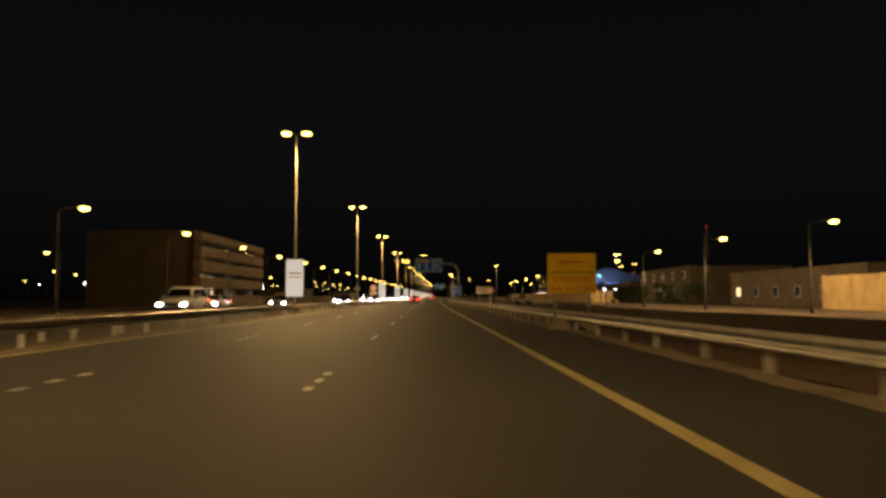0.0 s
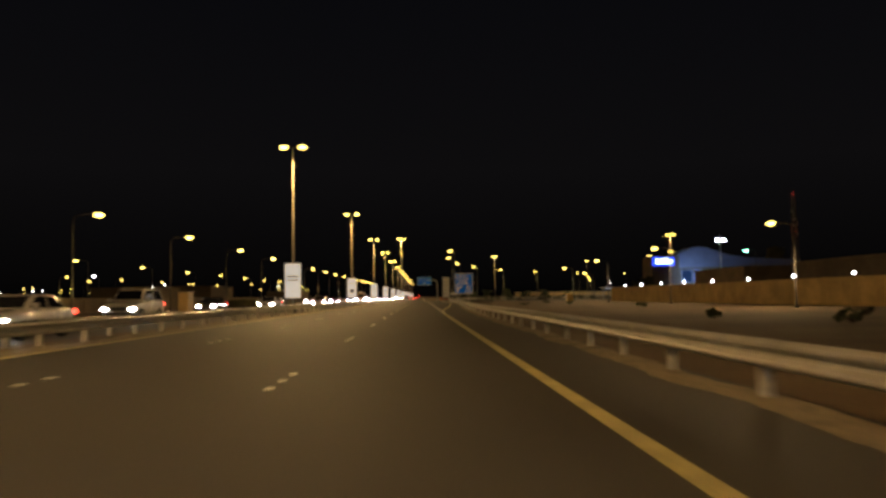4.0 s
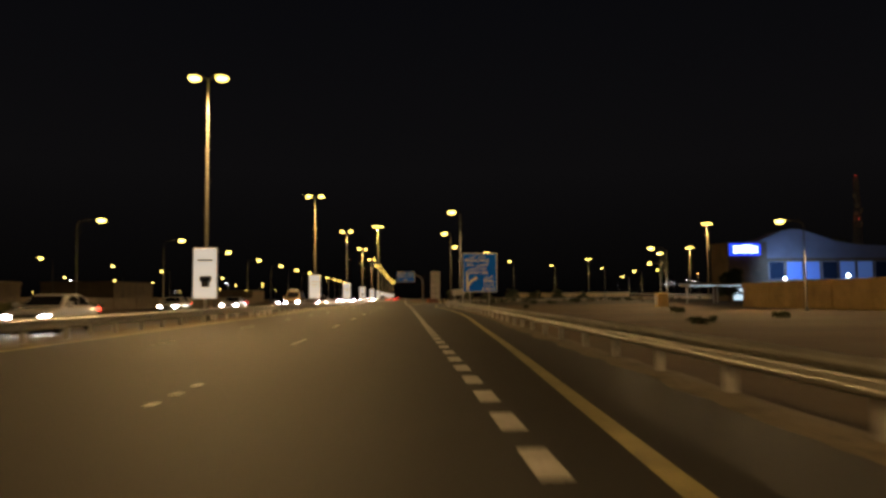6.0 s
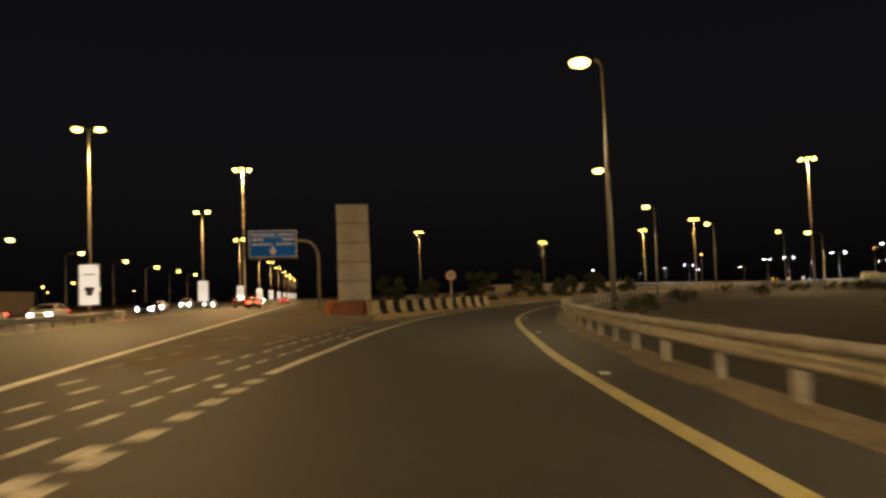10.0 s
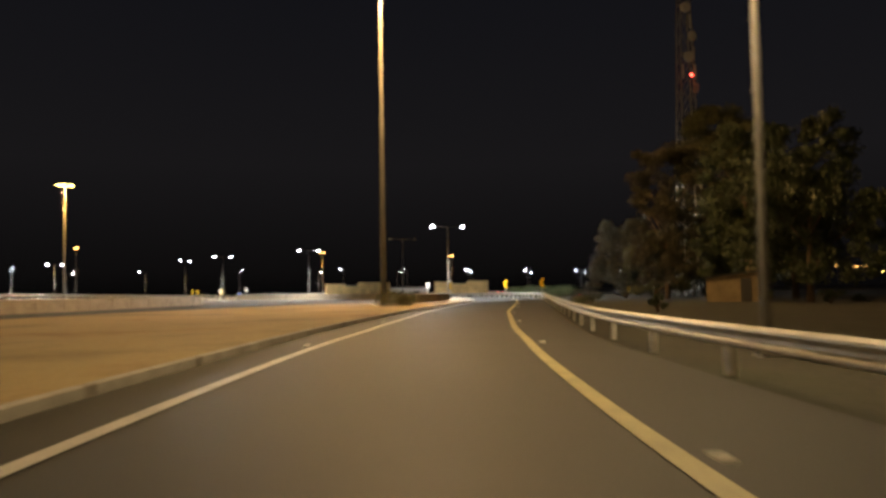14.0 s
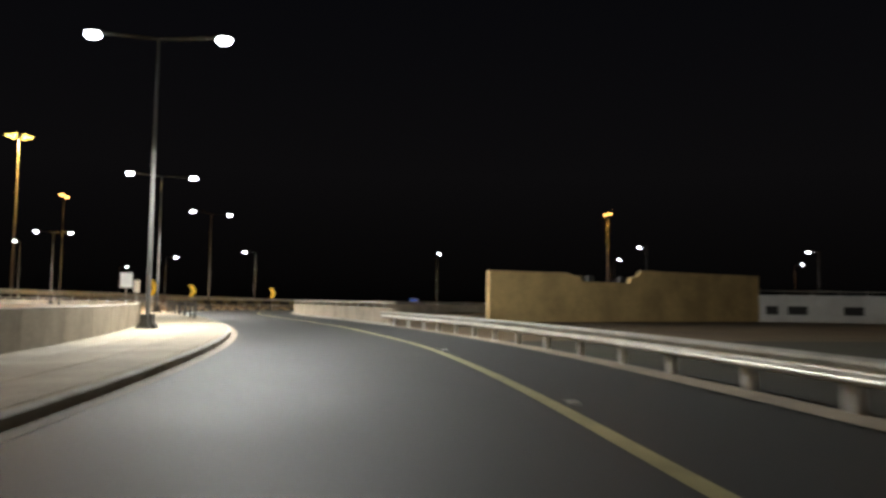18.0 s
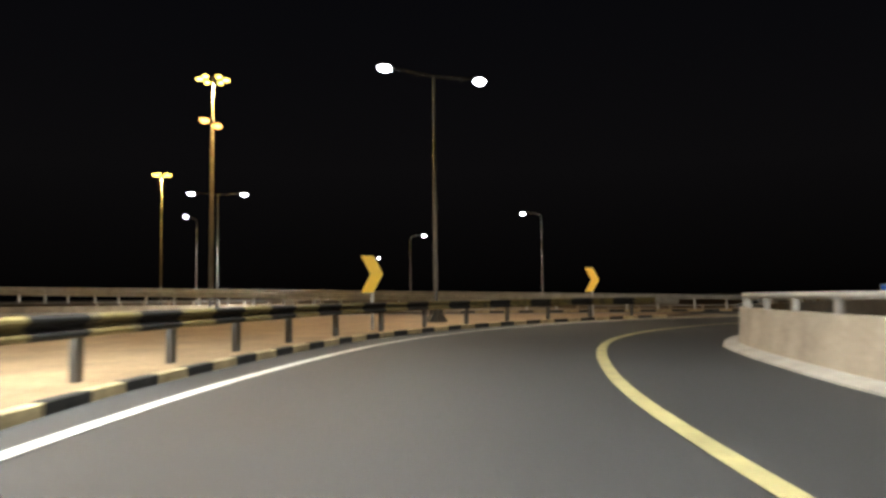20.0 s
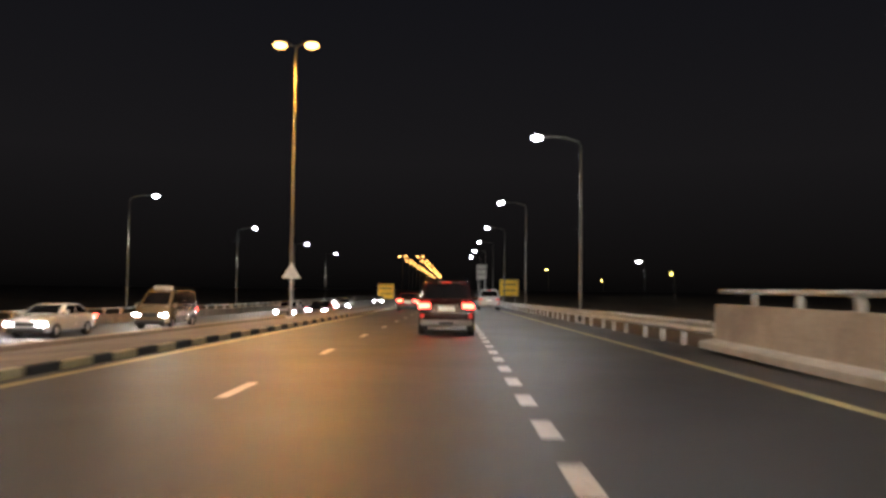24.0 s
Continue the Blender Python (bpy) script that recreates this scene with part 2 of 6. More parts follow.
def sweep(bm, line, profile, closed=True):
    """Sweeps a profile of (right, up) pairs along a line of points with headings."""
    rows = []
    for p, right in line:
        rows.append([bm.verts.new(Vector(p) + right * a + Vector((0, 0, b))) for a, b in profile])
    k = len(profile)
    for u, v in zip(rows, rows[1:]):
        for i in range(k if closed else k - 1):
            bm.faces.new((u[i], u[(i + 1) % k], v[(i + 1) % k], v[i]))
    if closed:
        bm.faces.new(rows[0])
        bm.faces.new(list(reversed(rows[-1])))
    bmesh.ops.recalc_face_normals(bm, faces=bm.faces[:])
    return bm


def lerp_table(table, t):
    if t <= table[0][0]:
        return table[0][1]
    for (a, u), (b, v) in zip(table, table[1:]):
        if t <= b:
            return u + (v - u) * (t - a) / (b - a)
    return table[-1][1]


# ---- alignments ----
# the line that the drive follows, one node each half second of driving
ALIGN = [(0.00, 0.0), (-0.18, 19.3), (-0.63, 38.6), (-0.72, 57.9), (-1.15, 76.8), (-1.52, 95.5), (-1.74, 113.9), (-1.87, 132.1), (-1.90, 150.2), (-1.90, 168.1), (-1.94, 185.7), (-1.82, 203.1), (-1.46, 220.7), (-0.96, 238.5), (-0.66, 256.5), (-0.23, 274.1), (0.06, 290.9), (0.20, 307.2), (0.15, 323.3), (1.30, 339.9), (3.10, 356.6), (5.95, 373.3), (10.06, 390.0), (16.17, 406.6), (24.18, 422.8), (33.63, 438.6), (44.69, 453.5), (57.24, 467.4), (71.24, 480.0), (86.29, 491.9), (102.54, 502.3), (118.97, 512.4), (135.16, 522.4), (150.95, 532.8), (164.75, 545.2), (175.60, 560.1), (182.74, 575.8), (187.61, 591.0), (190.23, 605.3), (191.28, 618.7), (191.74, 631.1), (192.90, 642.6), (196.15, 653.2), (202.90, 661.9), (212.12, 667.7), (223.30, 668.9), (235.55, 667.1), (248.92, 664.2), (262.83, 661.2)]
ALIGN_V = [Vector((x, y, 0)) for x, y in ALIGN]


def station(t):
    """Point and heading on the drive line."""
    n = len(ALIGN_V)
    def node(i):
        if i < 0:
            return ALIGN_V[0] + (ALIGN_V[0] - ALIGN_V[1]) * (-i)
        if i >= n:
            return ALIGN_V[-1] + (ALIGN_V[-1] - ALIGN_V[-2]) * (i - n + 1)
        return ALIGN_V[i]
    i = math.floor(t * 2)
    u = t * 2 - i
    a, b, c, d = node(i - 1), node(i), node(i + 1), node(i + 2)
    p = 0.5 * ((2 * b) + (c - a) * u + (2 * a - 5 * b + 4 * c - d) * u * u + (3 * b - a - 3 * c + d) * u ** 3)
    g = 0.5 * ((c - a) + 2 * (2 * a - 5 * b + 4 * c - d) * u + 3 * (3 * b - a - 3 * c + d) * u * u)
    return p, g.normalized()


def along(t, off, z=0.0):
    p, g = station(t)
    right = Vector((g.y, -g.x, 0))
    return p + right * off + Vector((0, 0, z)), right


# the motorway's right edge line, x by y
EDGE = [(-150, 5.0), (0, 2.2), (35, 1.5), (60, 1.0), (85, 0.55), (140, -0.05), (190, -0.45), (215, -0.52), (262, -0.8), (300, -0.88), (314, -1.0), (330, -1.08), (345, -1.25), (371, -1.55), (420, -1.9), (1400, -2.2)]


def edge(y, off=0.0, z=0.0):
    return Vector((sum(lerp_table(EDGE, y + k) for k in (-20, -10, 0, 10, 20)) / 5 + off, y, z)), Vector((1, 0, 0))


# the centre of the median, x by y
MEDIAN = [(-150, -7.0), (0, -9.9), (55, -10.8), (105, -11.5), (155, -12.1), (209, -12.3), (1400, -12.2)]


def median(y, off=0.0, z=0.0):
    return Vector((sum(lerp_table(MEDIAN, y + k) for k in (-30, -15, 0, 15, 30)) / 5 + off, y, z)), Vector((1, 0, 0))


# the second road: its axis, origin and right-hand normal
U2 = Vector((math.cos(radians(-14.5)), math.sin(radians(-14.5)), 0))
N2 = Vector((U2.y, -U2.x, 0))
O2 = Vector((262.8, 661.2, 0))
YAW2 = -14.5 - 90


def dip(u):
    """The flyover road falls gently past its crest."""
    return -0.0095 * min(80.0, max(0.0, u - 4))


def fall(u):
    """How far the far edge of the flyover median hangs below its near edge."""
    return 0.25 * min(1.0, max(0.0, (u + 20) / 25))


def road2(u, w, z=0.0):
    return O2 + U2 * u + N2 * w + Vector((0, 0, z + dip(u))), N2


def settle(ob):
    """Brings a flat sheet of the flyover down to the road's fall."""
    for v in ob.data.vertices:
        v.co.z += dip((v.co - O2).dot(U2))


def frange(a, b, step):
    n = max(1, round((b - a) / step))
    return [a + (b - a) * i / n for i in range(n + 1)]


def sheet(name, line_l, line_r, material, z, parent=None, label="", kind="structure", category=""):
    bm = bmesh.new()
    rows = [(bm.verts.new(Vector((l.x, l.y, z))), bm.verts.new(Vector((r.x, r.y, z)))) for l, r in zip(line_l, line_r)]
    for a, b in zip(rows, rows[1:]):
        bm.faces.new((a[0], a[1], b[1], b[0]))
    ob = link(name, bm, material, parent)
    if not parent:
        tagged(ob, label, category, kind=kind)
    return ob


# ---- ground and carriageways ----
def low(p):
    """The opposite carriageway of the flyover lies lower than the near one; a point is brought down to it."""
    q = Vector(p) - O2
    u, w = q.dot(U2), q.dot(N2)
    along_u = min(1.0, max(0.0, (u + 80) / 20)) * min(1.0, max(0.0, (1100 - u) / 200))
    across = min(1.0, max(0.0, (-10.35 - w) / 0.35)) * min(1.0, max(0.0, (w + 120) / 80))
    return Vector(p) - Vector((0, 0, 0.78 * along_u * across))


bm = bmesh.new()
grid = [[bm.verts.new(low(road2(u, w, -0.10)[0])) for w in (-3000, -1200, -400, -120, -80, -40, -24, -10.7, -10.35, -5, 20, 100, 400, 1200, 3000)] for u in (-3000, -1500, -700, -300, -120, -80, -60, 0, 4, 40, 84, 150, 300, 600, 900, 1100, 1600, 3000)]
for a, b in zip(grid, grid[1:]):
    for k in range(14):
        bm.faces.new((a[k], a[k + 1], b[k + 1], b[k]))
bmesh.ops.recalc_face_normals(bm, faces=bm.faces[:])
ground = tagged(link("ground", bm, M_SAND), "flat dark sandy ground with scrubby patches", "ground", kind="structure")

ys = frange(-140, 1300, 10)
motorway = sheet("road_motorway", [median(y, 0.9)[0] for y in ys], [edge(y, lerp_table([(0, 2.85), (85, 2.6), (190, 2.3)], y))[0] for y in ys], M_ASPHALT, 0.0,
                 label="wide grey asphalt motorway carriageway with worn surface", category="road")
opposite = sheet("road_opposite", [median(y, -13.0)[0] for y in ys], [median(y, -0.9)[0] for y in ys], M_ASPHALT, 0.0,
                 label="opposite asphalt carriageway beyond the median rails", category="road")
ts = frange(5.2, 22.6, 0.1)
RAMP_L = [(5.2, -1), (8.6, -1), (9.4, -2.4), (10.0, -5.4), (10.5, -6.2), (11.2, -5.2), (11.6, -4.3), (13, -4.45), (14.1, -4.05), (14.5, -3.75), (14.9, -4.15), (15.3, -4.5), (15.65, -4.15), (15.95, -3.25), (16.2, -3.3), (16.4, -3.75), (16.65, -3.85), (16.95, -3.15), (17.2, -2.78), (17.6, -3.15), (18.3, -3.25), (18.8, -3.0), (19.3, -3.1), (19.75, -3.4), (20.2, -4.0), (20.4, -4.35), (21.2, -4.8), (21.75, -4.5), (22.6, -4.6)]
RAMP_R = [(5.2, 3.6), (6.2, 3.35), (6.7, 3.45), (7.2, 3.85), (8.3, 3.6), (10.2, 3.45), (13, 3.7), (15.7, 4.0), (16.2, 4.25), (16.5, 4.7), (16.8, 5.3), (17.2, 5.6), (17.5, 6.0), (17.8, 5.8), (18.3, 5.5), (19, 5.0), (19.8, 5.2), (20.8, 5.0), (21.5, 6.2), (22.0, 6.6), (22.6, 7.0)]
slip = sheet("road_slip", [along(t, lerp_table(RAMP_L, t))[0] for t in ts], [along(t, lerp_table(RAMP_R, t))[0] for t in ts], M_ASPHALT2, 0.004,
             label="single-lane curving asphalt slip road", category="road")
us = frange(-260, -40, 20) + frange(-38, 30, 2) + frange(40, 900, 20)
second = sheet("road_second", [road2(u, -5.8)[0] for u in us], [road2(u, lerp_table([(-60, 2.0), (-39, 4.0), (-38, 7.7), (-30, 6.5), (-20, 5.9)], u))[0] for u in us], M_ASPHALT3, 0.008,
               label="smooth dark asphalt flyover carriageway", category="road")
second_far = sheet("road_second_opposite", [road2(u, -22)[0] for u in us], [road2(u, -10.72)[0] for u in us], M_ASPHALT3, 0.008,
                   label="opposite carriageway of the flyover road", category="road")
settle(second)
settle(second_far)
for v in second_far.data.vertices:
    v.co = low(v.co)


# ---- road markings ----
def stripe(name, pts, width, material, road, z=0.014):
    """A painted line; pts are (point, right)."""
    bm = bmesh.new()
    rows = []
    for p, r in pts:
        rows.append((bm.verts.new(p - r * width / 2 + Vector((0, 0, z))), bm.verts.new(p + r * width / 2 + Vector((0, 0, z)))))
    for a, b in zip(rows, rows[1:]):
        bm.faces.new((a[0], a[1], b[1], b[0]))
    return link(name, bm, material, road)


def mark_mesh(name, length, width, material, h=0.004):
    bm = boxed(-width / 2, width / 2, -length / 2, length / 2, 0, h)
    me = bpy.data.meshes.new(name)
    bm.to_mesh(me)
    bm.free()
    me.materials.append(material)
    return me


def piece(name, me, parent, p, right, z=None):
    ob = new(name, me)
    ob.parent = parent
    ob.matrix_basis = Matrix.Translation((p.x, p.y, p.z if z is None else z)) @ Matrix.Rotation(math.atan2(right.y, right.x), 4, "Z")
    return ob


stripe("edge_line", [edge(y) for y in frange(-140, 211, 5)], 0.20, M_PAINT_Y, motorway)
stripe("edge_line", [median(y, 1.35) for y in frange(-140, 1300, 10)], 0.20, M_PAINT_Y, motorway)
stripe("edge_line", [edge(y) for y in frange(350, 1300, 10)], 0.24, M_PAINT_W, motorway, 0.018)
# lane studs stand in threes on the two lane lines
ME_STUD = mark_mesh("lane_stud", 0.15, 0.11, M_STUD, 0.018)
ME_DASH = mark_mesh("wide_dash", 1.02, 0.23, M_PAINT_W)
ME_DASH2 = mark_mesh("lane_dash", 1.7, 0.13, M_PAINT_W)
ME_DASH3 = mark_mesh("wide_dash", 0.88, 0.18, M_PAINT_W)
ME_CAT = mark_mesh("cats_eye", 0.12, 0.13, M_STUD, 0.02)
STUD_Y = [(-2, -13.1), (0, 10.1), (5, 69.3), (6, 82.0), (16, 194.2), (19, 229.7), (27, 323.2)]
for row, off in enumerate((-3.72, -7.45)):
    for i in range(30):
        y0 = lerp_table(STUD_Y, i - 2)
        for k in range(3):
            p, r = edge(y0 + k * 0.97, off, 0.001)
            piece("lane_stud", ME_STUD, motorway, p, r)
# wide dashes that set off the exit lane
y = 207.58
while y < 341:
    p, r = edge(y, lerp_table([(206, 0.08), (300, 0.1), (316, 0.07), (328, 0.12), (344, 0.18)], y), 0.013)
    piece("wide_dash", ME_DASH, slip, p, r)
    y += 1.8656
EXIT_LINE = [(5.7, 1.17), (5.9, 1.32), (6.14, 1.58), (6.3, 1.7), (6.5, 1.87), (7.13, 2.48), (7.3, 2.55), (7.6, 2.62), (8.1, 2.48), (8.4, 2.28), (8.8, 2.25), (9.05, 2.25), (9.15, 2.17), (9.25, 2.07), (9.4, 1.98), (9.55, 1.88), (9.7, 1.84), (10.13, 1.95), (10.25, 1.9), (10.4, 1.85), (10.6, 1.86), (10.75, 1.78), (10.95, 1.68), (11.15, 1.7), (11.3, 1.67), (11.5, 1.73), (11.7, 1.75), (12.5, 1.8), (13.5, 1.75), (14.05, 1.7), (14.14, 1.74), (14.28, 1.9), (14.5, 2.1), (14.75, 1.86), (15.1, 1.38), (15.3, 1.35), (15.55, 1.31), (15.9, 1.28), (16.15, 1.24), (16.3, 1.19), (16.55, 1.41), (16.85, 1.74), (17.15, 1.83), (17.28, 1.94), (17.4, 2.08), (17.6, 2.36), (17.9, 2.36), (18.16, 2.0), (18.5, 1.97), (18.66, 1.98), (18.9, 1.84), (20.0, 1.95), (21.2, 1.97), (21.35, 2.12), (21.5, 2.3), (21.6, 2.55), (21.8, 2.85), (22.15, 2.75)]
line_pts = [along(t, lerp_table(EXIT_LINE, t))[0] for t in frange(5.7, 21.5, 0.06)]
line_pts += [Vector(q) for q in ((205.9, 661.15, 0), (208.2, 662.6, 0), (210.6, 664.0, 0), (213.2, 665.1, 0), (215.9, 665.9, 0), (217.4, 666.12, 0), (218.8, 666.2, 0), (220.3, 666.2, 0), (221.8, 666.08, 0), (223.4, 665.85, 0), (225.2, 665.5, 0), (227.5, 664.95, 0), (230.5, 664.35, 0), (235.0, 663.55, 0), (240.6, 662.55, 0))] + [road2(u, 4.25)[0] for u in frange(-16, 500, 8)]
for _ in range(2):
    soft_pts = [line_pts[0]]
    for a, b in zip(line_pts, line_pts[1:]):
        soft_pts += [a.lerp(b, 0.25), a.lerp(b, 0.75)]
    line_pts = soft_pts + [line_pts[-1]]
rows = []
for k, q in enumerate(line_pts):
    d = (line_pts[min(k + 1, len(line_pts) - 1)] - line_pts[max(k - 1, 0)]).normalized()
    rows.append((q, Vector((d.y, -d.x, 0))))
stripe("edge_line", rows, 0.20, M_PAINT_Y, slip, 0.018)
LEFT_LINE = [(9.6, -2.55), (9.7, -2.5), (9.78, -2.42), (9.93, -2.46), (10.1, -2.55), (10.24, -2.66), (10.36, -2.78), (10.5, -2.74), (11.1, -2.92), (11.5, -2.95), (13, -2.95), (14.1, -2.88), (14.3, -2.7), (14.6, -2.52), (14.9, -2.95), (15.2, -3.4), (15.5, -3.35), (15.83, -3.34), (16.1, -3.4)]
stripe("edge_line", [along(t, lerp_table(LEFT_LINE, t)) for t in frange(10.36, 16.08, 0.05)], 0.20, M_PAINT_W, slip, 0.016)
stripe("edge_line", [along(t, -3.42) for t in frange(19.6, 21.57, 0.05)], 0.20, M_PAINT_W, slip, 0.016)
for t in frange(10.0, 18.6, 0.32):
    for off in ([1.9 + 0.33] + ([-3.2] if t < 15.4 else [])):
        p, r = along(t, lerp_table(EXIT_LINE, t) + 0.3 if off > 0 else lerp_table(LEFT_LINE, t) - 0.35, 0.006)
        piece("cats_eye", ME_CAT, slip, p, r)
# broken rows in the gore between motorway and slip road
M_WORN_W = mat("worn_white_line_paint", (0.50, 0.485, 0.44), 0.7, grain=0.35, scale=16, stain=0.5, stain_scale=2.2, tint=(0.22, 0.21, 0.185))
ME_GORE = mark_mesh("gore_dash", 0.72, 0.11, M_WORN_W)
rng = random.Random(12)
for i in range(34):
    t = 9.75 + i * 0.0405
    a = along(t, lerp_table(LEFT_LINE, t))[0]
    wide = a.x - edge(a.y)[0].x
    for k in range(1, 7):
        off = k * 0.72 + 0.1
        if off < wide - 0.3 and rng.random() < (1, 0.95, 0.7, 0.45, 0.45, 0.5)[k - 1] and (k < 3 or t < 10.75):
            p, r = along(t + rng.uniform(-0.004, 0.004), lerp_table(LEFT_LINE, t) - off + rng.uniform(-0.04, 0.04), 0.008)
            piece("gore_dash", ME_GORE, slip, p, r)
# two close rows beside the line along the barrier
for i in range(15):
    t = 11.02 + i * 0.042
    for off in (0.40, 0.78):
        p, r = along(t + off * 0.01, lerp_table(LEFT_LINE, t) - off, 0.008)
        piece("gore_dash", ME_GORE, slip, p, r)
# the line itself starts as a row of blocks, doubled at first
ME_BLOCKY = mark_mesh("line_dash", 0.52, 0.23, M_WORN_W)
for i in range(24):
    t = 9.62 + i * 0.031
    p, r = along(t, lerp_table(LEFT_LINE, t), 0.008)
    piece("line_dash", ME_BLOCKY, slip, p, r)
    if 6 < i < 19:
        p, r = along(t + 0.009, lerp_table(LEFT_LINE, t) - 0.24, 0.008)
        piece("line_dash", ME_BLOCKY, slip, p, r)
# cross bars where the two lines part, then short blocks along the motorway's line
y = 340.9
while y < 349.8:
    left, right = edge(y)[0].x - 0.12, lerp_table([(340, -1.0), (343.9, -0.72), (346.4, -0.5)], y)
    if y > 345.2:
        right = left + 0.24
    part("gore_bar", boxed(left + rng.uniform(-0.03, 0.03), right + rng.uniform(-0.03, 0.03), y - 0.13, y + 0.13, 0.008, 0.012), M_WORN_W, slip)
    y += 0.42
M_DUST = mat("dusty_asphalt", (0.115, 0.09, 0.058), 0.95, grain=0.3, scale=14, stain=0.5, stain_scale=0.5, bump=0.006, tint=(0.075, 0.06, 0.042))
td = frange(10.42, 11.5, 0.06)
sheet("ground_gore_dust", [Vector((min(edge(along(t, -4)[0].y, 0.5)[0].x, along(t, -5.3)[0].x), along(t, -4)[0].y, 0)) for t in td], [along(t, -5.0)[0] for t in td], M_DUST, 0.012,
      label="sand-dusted asphalt in the worn gore", category="ground")
# second road
for u in frange(-35, 140, 1.9):
    piece("wide_dash", ME_DASH3, second, road2(u, lerp_table([(-35, 1.6), (-26, 0.85), (-22, 0.58), (-16, 0.62), (0, 0.76), (10, 0.78), (40, 0.9)], u), 0.009)[0], N2)
for u in [-51.5, -45.0, -38.5, -32.5, -26.3, -20, -13.4, -5.5, 2.6] + [9.2 + 6.6 * i for i in range(34)]:
    piece("lane_dash", ME_DASH2, second, road2(u, lerp_table([(-20, -2.85), (0, -2.6)], u), 0.009)[0], N2)
ME_SHORT = mark_mesh("merge_dash", 0.22, 0.15, M_PAINT_W)
MERGE_A = [Vector(q) for q in ((202.9, 666.2, 0), (205.9, 667.5, 0), (211.0, 669.7, 0), (215.9, 671.0, 0), (218.3, 670.9, 0), (221.6, 670.45, 0))]
MERGE_B = [Vector(q) for q in ((206.0, 668.3, 0), (211.2, 670.6, 0), (214.6, 671.5, 0), (216.5, 671.65, 0), (219.2, 671.1, 0), (221.0, 670.75, 0))]


def spaced(points, gap):
    """Points at even distances along a broken line, each with its right-hand normal."""
    out, carry = [], 0.0
    for a, b in zip(points, points[1:]):
        d, length = (b - a).normalized(), (b - a).length
        while carry <= length:
            out.append((a + d * carry, Vector((d.y, -d.x, 0))))
            carry += gap
        carry -= length
    return out


for row in (MERGE_A, MERGE_B):
    for q, r in spaced(row, 0.465):
        piece("merge_dash", ME_SHORT, slip, q + Vector((0, 0, 0.006)), r)
ME_MID = mark_mesh("merge_dash", 0.85, 0.16, M_PAINT_W)
for q, r in spaced([Vector((222.2, 670.2, 0)), Vector((224.9, 669.4, 0)), Vector((227.0, 668.75, 0))], 1.45):
    piece("merge_dash", ME_MID, slip, q + Vector((0, 0, 0.012)), r)
stripe("edge_line", [(road2(u, -5.45)[0], N2) for u in frange(-60, 500, 10)], 0.2, M_PAINT_Y, second, 0.012)


# ---- guard rails ----
# W-beam section, its crests towards the road
W_FRONT = [(0.0, 0.370), (-0.030, 0.378), (-0.080, 0.412), (-0.083, 0.440), (-0.072, 0.462), (-0.012, 0.500), (-0.004, 0.527), (-0.012, 0.554), (-0.072, 0.592), (-0.083, 0.614), (-0.080, 0.642), (-0.030, 0.676), (0.0, 0.684),
           (0.006, 0.676), (-0.026, 0.668), (-0.072, 0.638), (-0.074, 0.616), (-0.066, 0.600), (-0.004, 0.560), (0.004, 0.527), (-0.004, 0.494), (-0.066, 0.454), (-0.074, 0.438), (-0.072, 0.416), (-0.026, 0.386), (0.006, 0.378)]


def post_mesh(name, h, w, d, material):
    """A channel post with a spacer block between it and the beam."""
    bm = bmesh.new()
    t = 0.014
    box(bm, -w / 2, w / 2, -d / 2, -d / 2 + t, -0.5, h)
    box(bm, -w / 2, w / 2, d / 2 - t, d / 2, -0.5, h)
    box(bm, -w / 2, -w / 2 + t, -d / 2, d / 2, -0.5, h)
    box(bm, -w / 2 - 0.07, -w / 2, -0.07, 0.07, h - 0.29, h - 0.03)
    me = bpy.data.meshes.new(name)
    bm.to_mesh(me)
    bm.free()
    me.materials.append(material)
    return me


ME_POST = post_mesh("post", 0.67, 0.11, 0.15, M_POSTS)
ME_POST_DARK = post_mesh("post", 0.67, 0.11, 0.15, M_POLE)


def guard_rail(name, where, lo, hi, step, post_every, label, fine=6):
    """where(s) gives point and right; s runs lo..hi."""
    root = tagged(empty(name), label, "guard rail", kind="structure")
    line = [where(s) for s in frange(lo, hi, step)]
    part("beam", sweep(bmesh.new(), line, W_FRONT), M_GALV, root, smooth=False)
    length, last, nxt = 0.0, line[0][0], 0.0
    for p, r in [where(s) for s in frange(lo, hi, step / fine)]:
        length += (p - last).length
        last = p
        if length >= nxt:
            piece("post", ME_POST, root, p + r * 0.12, r)
            nxt += post_every(p) if callable(post_every) else post_every
    return root


RAIL_R = [(-3.5, 5.2), (0.25, 4.85), (1.2, 4.65), (2.2, 4.15), (3.5, 3.75), (5.2, 3.55), (6.2, 3.42), (6.7, 3.5), (7.2, 3.85), (8.3, 3.6), (9.3, 3.58), (10.2, 3.2), (11.1, 3.6), (12, 3.95), (14, 4.1), (15.2, 4.15), (15.7, 4.0), (16.1, 4.0), (16.35, 4.4), (16.5, 4.65), (16.8, 5.2), (17.25, 5.72), (17.5, 5.95), (17.8, 5.6), (18.3, 4.95), (18.8, 4.85), (19.35, 4.75)]
RAIL_Z = [(15.2, 0.0), (16.0, 0.14), (17.3, 0.14), (18.1, -0.02), (19.3, 0.0)]


def rail_off(t):
    return sum(lerp_table(RAIL_R, t + k) for k in (-0.2, -0.1, 0, 0.1, 0.2)) / 5


def rail_right(t):
    return along(t, rail_off(t), lerp_table(RAIL_Z, t))


